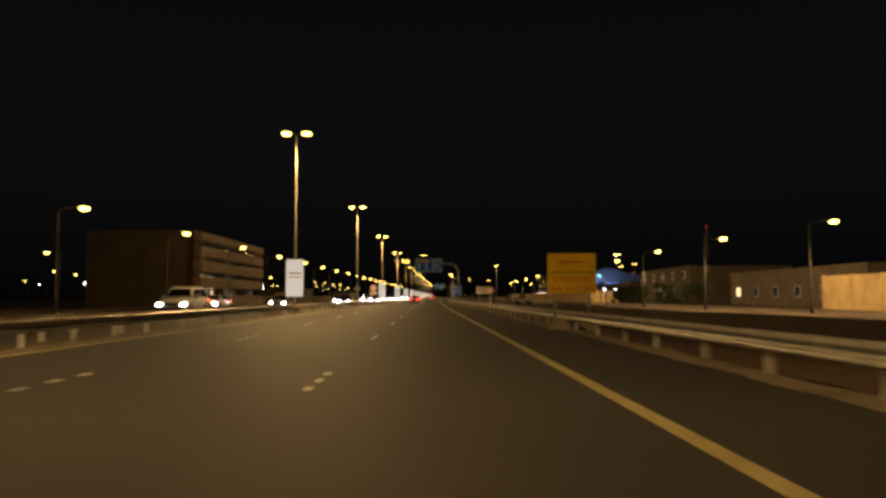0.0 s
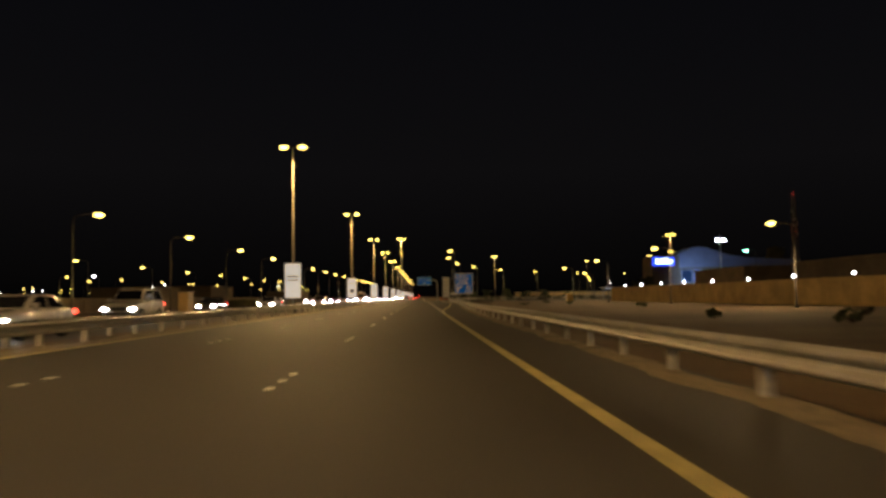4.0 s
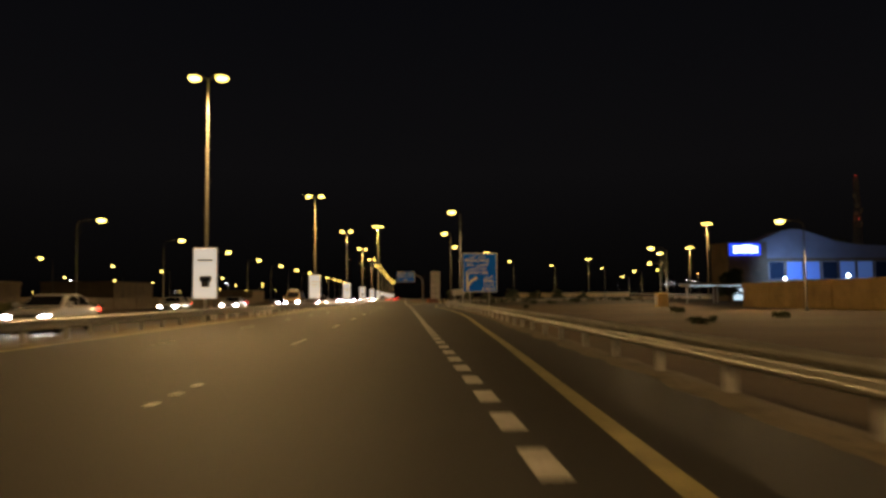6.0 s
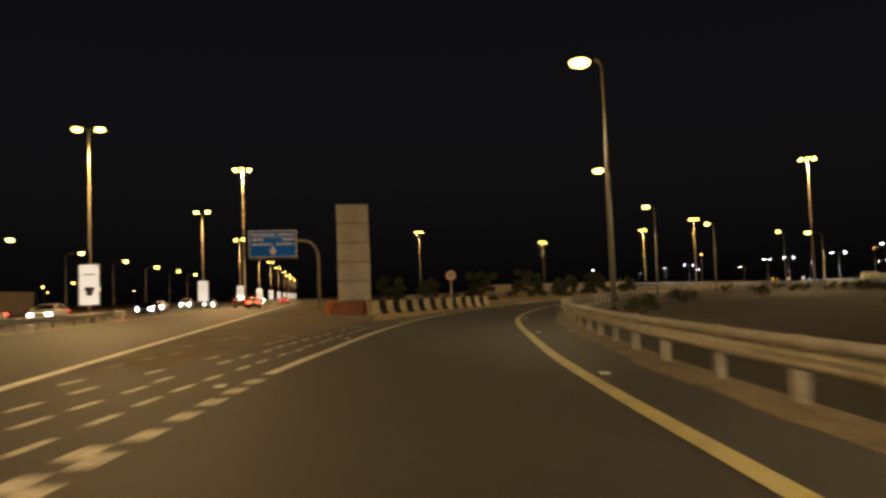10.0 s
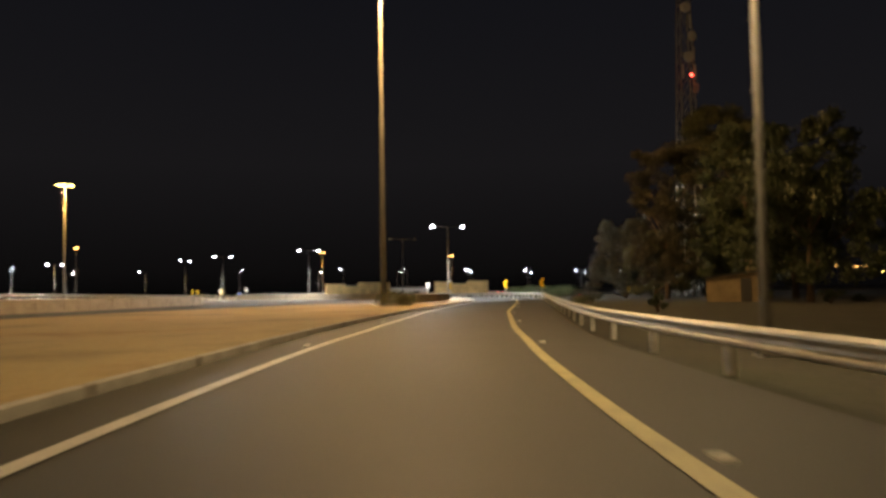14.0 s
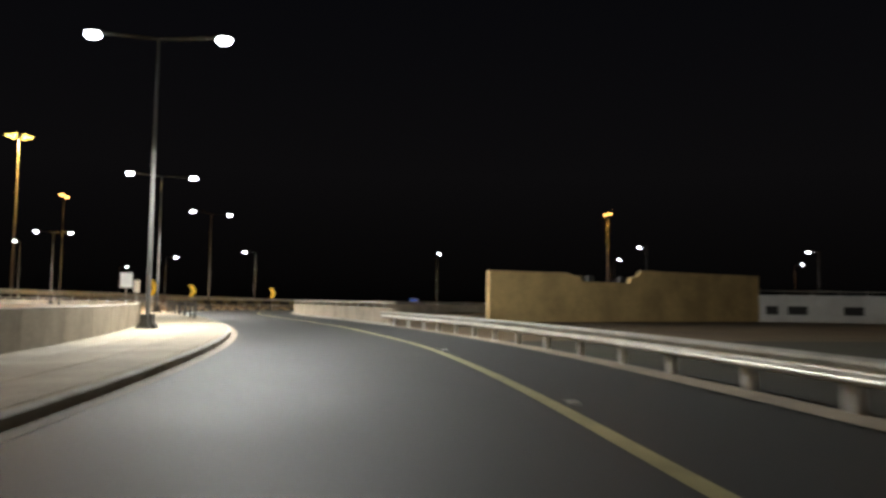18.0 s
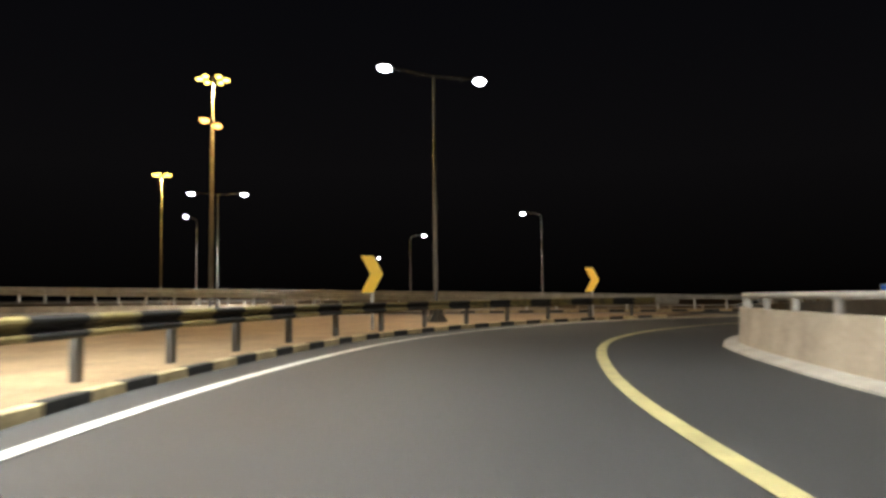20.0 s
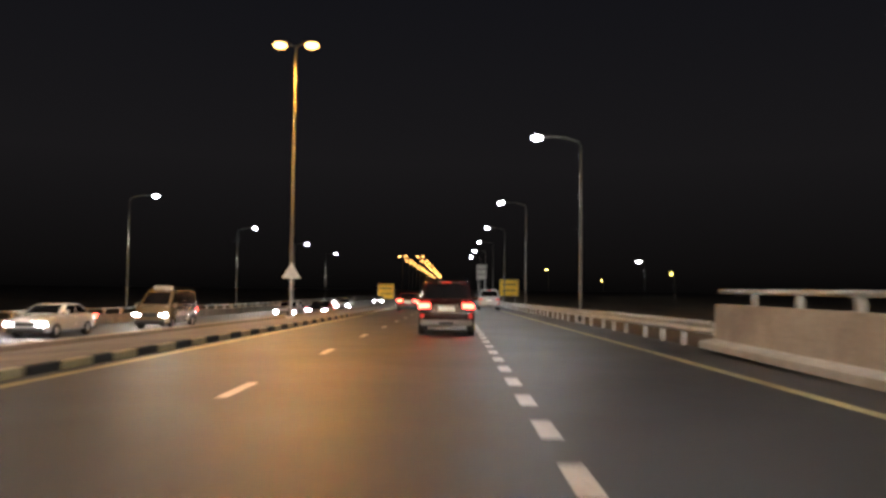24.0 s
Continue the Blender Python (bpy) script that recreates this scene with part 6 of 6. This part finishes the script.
def tree(x, y, h, spread, seed, label, leaf=M_LEAF, clumps=38, leaves=150, size=0.20, trunk=0.28, lift=0.28):
    rng = random.Random(seed)
    root = tagged(empty("tree", turned(Vector((x, y, -0.1)), 0)), label, "tree")
    bm = bmesh.new()
    top = Vector((rng.uniform(-0.4, 0.4), rng.uniform(-0.4, 0.4), h * 0.62))
    tube(bm, [(0, 0, 0), (0.05, 0, h * 0.2), top * 0.7, top], [trunk, trunk * 0.75, trunk * 0.5, trunk * 0.25], 9)
    cl = []
    limbs = 9
    for k in range(limbs):
        a = k * 2.4 + rng.uniform(-0.4, 0.4)
        z0 = h * rng.uniform(lift, 0.55)
        tip = Vector((math.cos(a) * spread * rng.uniform(0.45, 0.8), math.sin(a) * spread * rng.uniform(0.45, 0.8), z0 + h * rng.uniform(0.12, 0.36)))
        start = top * (z0 / top.z) if z0 < top.z else top
        mid = start.lerp(tip, 0.5) + Vector((0, 0, 0.2))
        tube(bm, [start, mid, tip], [trunk * 0.35, trunk * 0.22, trunk * 0.08], 6)
        cl.append((*tip, spread * rng.uniform(0.22, 0.36)))
    part("trunk", bm, M_BARK, root, smooth=True)
    while len(cl) < clumps:
        a, u = rng.uniform(0, math.tau), rng.uniform(0, 1)
        rr = spread * math.sqrt(rng.random()) * (0.95 - 0.35 * u)
        cl.append((math.cos(a) * rr, math.sin(a) * rr, h * (lift + 0.05 + (0.95 - lift - 0.05) * u), spread * rng.uniform(0.14, 0.30)))
    me = leaf_mesh("crown", cl, leaves, size, leaf, seed)
    ob = new("crown", me)
    ob.parent = root
    return root


def at_off(t, off):
    p = along(t, off)[0]
    return p.x, p.y


tree(60.5, 366, 6.5, 2.8, 31, "dark leafy tree in front of the showroom", M_LEAF2, clumps=40, leaves=160, size=0.18, trunk=0.16)
tree(54, 352, 4.5, 2.4, 32, "dark bushy tree beside the car yard", M_LEAF2, clumps=34, leaves=150, size=0.18, trunk=0.14)
tree(166.4, 524.0, 10.6, 5.2, 3, "bushy olive-green roadside tree lit by the lamps", M_LEAF3, clumps=120, leaves=330, size=0.14, lift=0.04)
tree(152.3, 512.6, 17.0, 5.0, 9, "leafy olive-green tree with an uneven crown behind the rail", M_LEAF3, clumps=110, leaves=300, size=0.15, trunk=0.30, lift=0.06)
tree(163.4, 510.6, 23.5, 5.5, 4, "tall leafy eucalyptus behind the guard rail", M_LEAF, clumps=150, leaves=300, size=0.17, trunk=0.42, lift=0.12)
tree(151.5, 499.5, 15, 5.4, 5, "tall dark leafy tree beyond the guard rail", M_LEAF2, clumps=90, leaves=220, size=0.2, trunk=0.34, lift=0.1)
tree(163, 518.5, 8.5, 4.4, 11, "low leafy tree at the foot of the tower", M_LEAF, clumps=80, leaves=240, size=0.16, lift=0.06)
tree(143.5, 501.5, 16, 5.2, 61, "tall dark tree with a dense crown beyond the guard rail", M_LEAF2, clumps=120, leaves=240, size=0.19, trunk=0.36, lift=0.08)
tree(183, 521, 9, 5.0, 6, "dark spreading tree on the scrub", M_LEAF2, clumps=80, leaves=200, size=0.2, lift=0.1)
tree(133, 494, 14, 5.2, 7, "dark rounded tree on the scrub", M_LEAF2, clumps=80, leaves=220, size=0.2, lift=0.08)
tree(164, 508, 11, 5.4, 8, "dark tree with an uneven crown near the tower", M_LEAF2, clumps=80, leaves=180, size=0.2, lift=0.08)
tree(143, 489, 11, 4.8, 10, "dark low tree among the scrub", M_LEAF2, clumps=60, leaves=200, size=0.2, lift=0.06)
for i, (x, y, h, sp) in enumerate(((22, 447, 4.2, 2.0), (31, 458, 4.6, 2.2), (40, 470, 4.0, 1.9), (50, 485, 4.4, 2.2), (18, 462, 3.8, 1.8), (62, 500, 3.8, 2.0), (12, 452, 4.0, 1.9))):
    tree(x, y, h * 0.85, sp * 1.15, 20 + i, "small dark tree on the sandy gore", M_LEAF2, clumps=34, leaves=130, size=0.15, trunk=0.10, lift=0.06)
for i, (x, y) in enumerate(((35.2, 154), (35.0, 148), (35.4, 141), (36.5, 128), (36.0, 112))):
    tree(x, y, 3.4, 2.2, 40 + i, "clipped dark bush beside the compound wall", M_LEAF2, clumps=30, leaves=130, size=0.16, trunk=0.1, lift=0.05)


def shrub(x, y, r, h, seed, label, leaf=M_LEAF2, n=9, leaves=90):
    rng = random.Random(seed)
    root = tagged(empty("shrub", turned(Vector((x, y, -0.08)), 0)), label, "shrub")
    bm = bmesh.new()
    cl = []
    for k in range(n):
        a, rr = rng.uniform(0, 6.3), r * math.sqrt(rng.random()) * 0.75
        cl.append((math.cos(a) * rr, math.sin(a) * rr, h * rng.uniform(0.3, 0.75), r * rng.uniform(0.28, 0.45)))
        tube(bm, [(0, 0, 0), (cl[-1][0] * 0.5, cl[-1][1] * 0.5, cl[-1][2] * 0.6), cl[-1][:3]], [0.035, 0.02, 0.01], 5)
    part("stem", bm, M_BARK, root)
    ob = new("leaves", leaf_mesh("leaves", cl, leaves, 0.10, leaf, seed))
    ob.parent = root
    return root


rng = random.Random(5)
shrub(116.2, 519.9, 2.3, 1.15, 90, "low scrubby bush round the high mast", M_LEAF, 14, 110)
for k in range(46):
    t = rng.uniform(9.8, 18.3)
    o = lerp_table(RAIL_R, t) + rng.uniform(2.0, 24)
    shrub(*at_off(t, o), rng.uniform(0.6, 1.6), rng.uniform(0.5, 1.3), 100 + k, "low dark desert shrub on the scrub", n=7, leaves=70)
for k in range(14):
    shrub(rng.uniform(8, 24), rng.uniform(90, 330), rng.uniform(0.5, 1.0), rng.uniform(0.3, 0.6), 200 + k, "low dry shrub on the sandy verge", n=5, leaves=50)
for k in range(8):
    t = 13.0 + k * 0.2
    shrub(*at_off(t, -26 - rng.uniform(0, 2.5)), 1.6, 1.5, 300 + k, "dense dark bush at the edge of the sandy verge", n=9, leaves=90)
for k, (t, o, r) in enumerate(((17.30, 9.5, 2.4), (17.36, 13.0, 3.0), (17.28, 17.0, 3.2), (17.45, 18.5, 3.0))):
    shrub(*at_off(t, o), r, 1.9, 400 + k, "broad green bush spreading behind the guard rail", M_LEAF2, 26, 130)
for k in range(12):
    shrub(-28.6 - 0.3 * (k % 2), 260 + k * 2.6, 1.5, 1.35, 500 + k, "clipped green hedge bush beside the frontage road", M_LEAF, 12, 110)
s = single_lamp(15, 1.0, M_BULB_W, None, "distant bright floodlight on a tall pole beyond the flyover", 3.0)
s.matrix_basis = turned(road2(330, 81)[0], radians(60))
for x, y, z in ((520, 560, 9), (470, 540, 7), (560, 520, 6)):
    s = single_lamp(z, 1.0, M_BULB_S, None, "small distant street lamp beyond the flyover", 1.6)
    s.matrix_basis = turned(Vector((x, y, -0.1)), 0)


# ---- vehicles ----
def loft(bm, rows):
    """Closes a skin over rings of equal length."""
    vs = [[bm.verts.new(p) for p in ring] for ring in rows]
    k = len(vs[0])
    for a, b in zip(vs, vs[1:]):
        for i in range(k):
            bm.faces.new((a[i], a[(i + 1) % k], b[(i + 1) % k], b[i]))
    bm.faces.new(list(reversed(vs[0])))
    bm.faces.new(vs[-1])
    bmesh.ops.recalc_face_normals(bm, faces=bm.faces[:])
    return bm


def ring(y, hw, z0, z1, r=0.10, tuck=0.0):
    """A rounded cross-section at y."""
    pts = []
    for cx, cz, a0 in ((hw - r, z1 - r, 0), (-hw + r, z1 - r, 90), (-hw + r + tuck, z0 + r, 180), (hw - r - tuck, z0 + r, 270)):
        for k in range(4):
            a = radians(a0 + k * 30)
            pts.append((cx + r * math.cos(a), y, cz + r * math.sin(a)))
    return pts


CARS = {
    # length, half width, hood z, belt z, roof z, cabin: rear foot, rear top, front top, front foot (y), wheel radius, axles
    "suv": dict(L=4.95, W=0.98, hood=1.12, belt=1.18, roof=1.88, cab=(-2.40, -2.18, 0.55, 1.15), wr=0.39, ax=(-1.45, 1.45), low=0.32),
    "sedan": dict(L=4.7, W=0.91, hood=0.92, belt=0.98, roof=1.45, cab=(-1.75, -1.05, 0.35, 1.15), wr=0.32, ax=(-1.40, 1.40), low=0.22),
    "van": dict(L=5.2, W=0.96, hood=1.2, belt=1.25, roof=2.15, cab=(-2.55, -2.5, 1.15, 2.0), wr=0.34, ax=(-1.6, 1.6), low=0.28),
}


M_BUMPER = mat("dull_silver_plastic", (0.20, 0.19, 0.19), 0.5, 0.2, grain=0.05, scale=10, stain=0.15, stain_scale=2)


def make_car(kind, paint, label, head=True, tail=True, brake=False, name="car"):
    c = CARS[kind]
    L, W, h2 = c["L"], c["W"], c["L"] / 2
    root = tagged(empty(name), label, "car")
    bm = bmesh.new()
    lo, hd, be = c["low"], c["hood"], c["belt"]
    ra, rt, ft, fa = c["cab"]
    st = [(-h2, W * 0.86, lo + 0.18, be * 0.86), (-h2 + 0.08, W * 0.95, lo + 0.08, be * 0.97), (-h2 + 0.35, W, lo, be), (ra + 0.2 if kind == "sedan" else -0.6, W, lo, be), (fa, W, lo, be), (fa + 0.25, W * 0.99, lo, hd),
          (h2 - 0.35, W * 0.96, lo, hd * 0.93), (h2 - 0.08, W * 0.9, lo + 0.08, hd * 0.84), (h2, W * 0.8, lo + 0.18, hd * 0.74)]
    body = part("body", loft(bm, [ring(y, w, z0, z1, 0.13, 0.05) for y, w, z0, z1 in st]), paint, root, smooth=True)
    # cabin
    tw, ro = W * 0.78, c["roof"]
    bm = bmesh.new()
    rows = []
    for f in (0.0, 0.35, 0.75, 0.93, 1.0):
        z = be - 0.06 + (ro - be + 0.06) * f
        w = W * 0.94 + (tw - W * 0.94) * f
        g = 0.0 if f < 0.93 else (0.05 if f < 1 else 0.16)
        ya, yb = ra + (rt - ra) * f + g * 0.6, fa + (ft - fa) * f - g
        w -= g * 0.6
        rr = 0.14
        pts = []
        for cx, cy, a0 in ((w - rr, yb - rr, 0), (-w + rr, yb - rr, 90), (-w + rr, ya + rr, 180), (w - rr, ya + rr, 270)):
            for k in range(4):
                a = radians(a0 + k * 30)
                pts.append((cx + rr * math.cos(a), cy + rr * math.sin(a), z))
        rows.append(pts)
    part("cabin", loft(bm, rows), paint, root, smooth=True)

    def glass(name, quad, thick):
        bm = bmesh.new()
        q = [Vector(p) for p in quad]
        nrm = (q[1] - q[0]).cross(q[3] - q[0]).normalized() * thick
        a = [bm.verts.new(p + nrm) for p in q]
        b = [bm.verts.new(p - nrm) for p in q]
        bm.faces.new(a)
        bm.faces.new(list(reversed(b)))
        for i in range(4):
            bm.faces.new((a[i], b[i], b[(i + 1) % 4], a[(i + 1) % 4]))
        bmesh.ops.recalc_face_normals(bm, faces=bm.faces[:])
        return part(name, bm, M_GLASS, root, "dark tinted glass")

    def spot(f, side, y):
        z = be - 0.06 + (ro - be + 0.06) * f
        w = W * 0.94 + (tw - W * 0.94) * f
        return Vector((side * (w + 0.004), y, z))

    for side in (-1, 1):
        y0, y1, y2, y3 = ra + 0.35, (ra + fa) / 2 - 0.1, (ra + fa) / 2 + 0.02, fa - 0.2
        for a, b in ((y0, y1), (y2, y3)):
            slope_a = (rt - ra) * 0.85 if a == y0 else 0
            slope_b = (ft - fa) * 0.85 if b == y3 else 0
            glass("side_window", [spot(0.16, side, a), spot(0.16, side, b), spot(0.84, side, b + slope_b), spot(0.84, side, a + slope_a)], 0.010)
    for nm, foot, top, sg in (("rear_window", ra, rt, -1), ("windscreen", fa, ft, 1)):
        def lane(f, x):
            z = be - 0.06 + (ro - be + 0.06) * f
            return Vector((x * (W * 0.94 + (tw - W * 0.94) * f - 0.14), foot + (top - foot) * f + sg * 0.004, z))
        glass(nm, [lane(0.18, -1), lane(0.18, 1), lane(0.86, 1), lane(0.86, -1)], 0.012)
    # wheels
    for y in c["ax"]:
        for side in (-1, 1):
            bm = bmesh.new()
            r, x = c["wr"], side * (W - 0.11)
            prof = [(-0.11, r * 0.62), (-0.11, r * 0.93), (-0.08, r), (0.08, r), (0.11, r * 0.93), (0.11, r * 0.62)]
            n = 20
            vs = [[bm.verts.new((x + dx, y + rr * math.cos(k * math.tau / n), r + rr * math.sin(k * math.tau / n))) for dx, rr in prof] for k in range(n)]
            for k in range(n):
                for i in range(len(prof)):
                    j = (i + 1) % len(prof)
                    bm.faces.new((vs[k][i], vs[k][j], vs[(k + 1) % n][j], vs[(k + 1) % n][i]))
            bmesh.ops.recalc_face_normals(bm, faces=bm.faces[:])
            wh = part("wheel", bm, M_TYRE, root, smooth=True)
            bm = bmesh.new()
            tube(bm, [(x + side * 0.03, y, r), (x + side * 0.06, y, r)], r * 0.62, 20)
            for k in range(6):
                a = k * math.tau / 6
                b = boxed(-0.03, 0.03, -0.0, r * 0.58, -0.012, 0.012)
                b.transform(Matrix.Translation((x + side * 0.075, y, r)) @ Matrix.Rotation(a, 4, "X") @ Matrix.Rotation(radians(90), 4, "Y"))
                tmp = bpy.data.meshes.new("tmp")
                b.to_mesh(tmp)
                bm.from_mesh(tmp)
                b.free()
                bpy.data.meshes.remove(tmp)
            part("rim", bm, M_RIM, wh)
    # lamps, bumpers, plates
    tz = be * 0.86 if kind != "van" else 1.0
    tl = M_TAIL if tail else M_TAIL_DIM
    for side in (-1, 1):
        x = side * (W - 0.24)
        part("tail_light", boxed(x - 0.20, x + 0.20, -h2 - 0.012, -h2 + 0.16, tz - 0.10, tz + 0.08, 0.03), tl, root, "glowing red tail light" if tail else "")
        part("reflector", boxed(x - 0.06 + side * 0.08, x + 0.06 + side * 0.08, -h2 - 0.014, -h2 + 0.05, lo + 0.28, lo + 0.42, 0.01), M_TAIL_DIM, root)
        part("headlight", boxed(x - 0.17, x + 0.17, h2 - 0.16, h2 + 0.012, hd * 0.66 - 0.07, hd * 0.66 + 0.07, 0.03), M_HEAD if head else M_CHROME, root, "bright headlight" if head else "")
        part("mirror", boxed(side * (W + 0.02) - 0.03, side * (W + 0.02) + 0.17 * (1 if side > 0 else 0) + 0.03 - 0.17 * (1 if side < 0 else 0), fa - 0.35, fa - 0.18, be - 0.02, be + 0.16, 0.03), paint, root)
    part("number_plate", boxed(-0.27, 0.27, -h2 - 0.016, -h2 + 0.02, tz - 0.16, tz - 0.03, 0.005), M_SIGN_W, root, "plain white number plate")
    part("plate_trim", boxed(-0.42, 0.42, -h2 - 0.014, -h2 + 0.02, tz - 0.01, tz + 0.04, 0.005), M_CHROME, root)
    part("rear_bumper", boxed(-W * 0.9, W * 0.9, -h2 - 0.03, -h2 + 0.2, lo + 0.02, lo + 0.24, 0.05), M_TRIM if kind == "sedan" else M_BUMPER, root)
    part("front_bumper", boxed(-W * 0.86, W * 0.86, h2 - 0.2, h2 + 0.03, lo + 0.02, lo + 0.26, 0.05), M_TRIM, root)
    part("grille", boxed(-0.42, 0.42, h2 - 0.1, h2 + 0.014, hd * 0.56, hd * 0.76, 0.02), M_TRIM, root)
    if kind == "suv":
        for side in (-1, 1):
            bm = bmesh.new()
            x = side * (tw - 0.1)
            tube(bm, [(x, rt + 0.3, ro - 0.02), (x, rt + 0.4, ro + 0.06), (x, ft - 0.5, ro + 0.06), (x, ft - 0.4, ro - 0.02)], 0.025, 6)
            part("roof_rail", bm, M_CHROME, root)
        sp = part("spoiler", boxed(-tw * 0.86, tw * 0.86, rt - 0.22, rt + 0.2, ro - 0.10, ro - 0.02, 0.02), paint, root)
        part("brake_light", boxed(-0.16, 0.16, rt - 0.235, rt - 0.2, ro - 0.085, ro - 0.045), M_TAIL if brake else M_TAIL_DIM, sp)
        part("tow_cover", boxed(-0.25, 0.25, -h2 - 0.035, -h2, lo + 0.06, lo + 0.16, 0.01), M_TRIM, root)
    return root


def paint(name, colour, rough=0.25):
    return mat(name, colour, rough, 0.1, coat=0.7, grain=0.02, scale=6, stain=0.06, stain_scale=2)


P_DARK = paint("dark_maroon_paint", (0.035, 0.010, 0.010))
P_RED = paint("dark_red_paint", (0.16, 0.018, 0.018))
P_WHITE = paint("white_car_paint", (0.48, 0.48, 0.47))
P_SILVER = paint("silver_car_paint", (0.36, 0.36, 0.37))
P_BLACK = paint("black_car_paint", (0.018, 0.018, 0.020))
P_BEIGE = paint("dull_beige_car_paint", (0.17, 0.135, 0.085))

# the dark SUV ahead, where it stands at the end of the drive
suv = make_car("suv", P_DARK, "dark maroon SUV with glowing red tail lights on the flyover", head=True, tail=True, name="suv")
suv.matrix_basis = Matrix.Translation(road2(25.5, -0.24, 0.012)[0]) @ Matrix.Rotation(radians(YAW2), 4, "Z") @ Matrix.Scale(0.88, 4)
# traffic on the motorway, heading away
red = make_car("sedan", P_RED, "dark red saloon with lit tail lights in the middle lane")
red.matrix_basis = turned(Vector((-5.2, 148, 0)), 0)
blk = make_car("suv", P_BLACK, "black SUV in the far lane with dim tail lights", tail=False, name="suv")
blk.matrix_basis = turned(Vector((-9.3, 486, 0)), 0)
c = copy_thing(red, turned(Vector((-5.9, 470, 0)), 0))
c = copy_thing(red, turned(Vector((-9.6, 520, 0)), 0))
c = copy_thing(red, turned(Vector((-5.4, 560, 0)), 0))
# oncoming traffic beyond the median
on = {k: make_car(*a) for k, a in {
    "w": ("sedan", P_WHITE, "white oncoming saloon with bright headlights"), "s": ("sedan", P_SILVER, "silver oncoming saloon with bright headlights"),
    "v": ("van", P_BEIGE, "dull beige oncoming van with bright headlights and roof box"), "p": ("suv", P_WHITE, "white oncoming SUV with bright headlights"), "b": ("sedan", P_BLACK, "black oncoming saloon with bright headlights")}.items()}
part("roof_box", boxed(-0.5, 0.5, 0.4, 0.9, 2.15, 2.38, 0.04), P_WHITE, on["v"], "white roof box")
used = set()


def oncoming(k, m):
    if k in used:
        copy_thing(on[k], m)
    else:
        used.add(k)
        on[k].matrix_basis = m


for k, y, lane in (("p", 52, 1), ("w", 72, 2), ("s", 86, 1), ("b", 118, 0), ("w", 140, 1), ("s", 176, 0), ("p", 196, 1), ("b", 226, 2), ("w", 236, 1), ("s", 252, 0), ("w", 292, 2), ("s", 300, 1), ("v", 318, 0), ("b", 334, 1), ("w", 352, 0), ("p", 378, 1),
                   ("s", 402, 0), ("w", 425, 1), ("b", 446, 0), ("s", 470, 1), ("w", 495, 0), ("p", 515, 2), ("w", 545, 0), ("s", 580, 1), ("w", 620, 0), ("s", 660, 1)):
    oncoming(k, turned(median(y, -3.0 - 3.5 * lane)[0], math.pi))
for k, u, w in (("w", 34.5, -17.8), ("v", 44.5, -16.4), ("s", 64, -13.4), ("b", 74, -12.6), ("p", -26.9, -20.4), ("w", 98, -13.6), ("s", 118, -17.0), ("w", 143, -13.6), ("s", -50, -13.6)):
    oncoming(k, Matrix.Translation(low(road2(u, w, 0.012)[0])) @ Matrix.Rotation(radians(YAW2 + 180), 4, "Z"))
ahead = copy_thing(red, Matrix.Translation(road2(64, -3.6, 0.012)[0]) @ Matrix.Rotation(radians(YAW2), 4, "Z"))
white = make_car("suv", P_WHITE, "white SUV far ahead near the yellow board", head=True, tail=False, name="suv")
white.matrix_basis = Matrix.Translation(road2(72, 3.2, 0.012)[0]) @ Matrix.Rotation(radians(YAW2), 4, "Z")
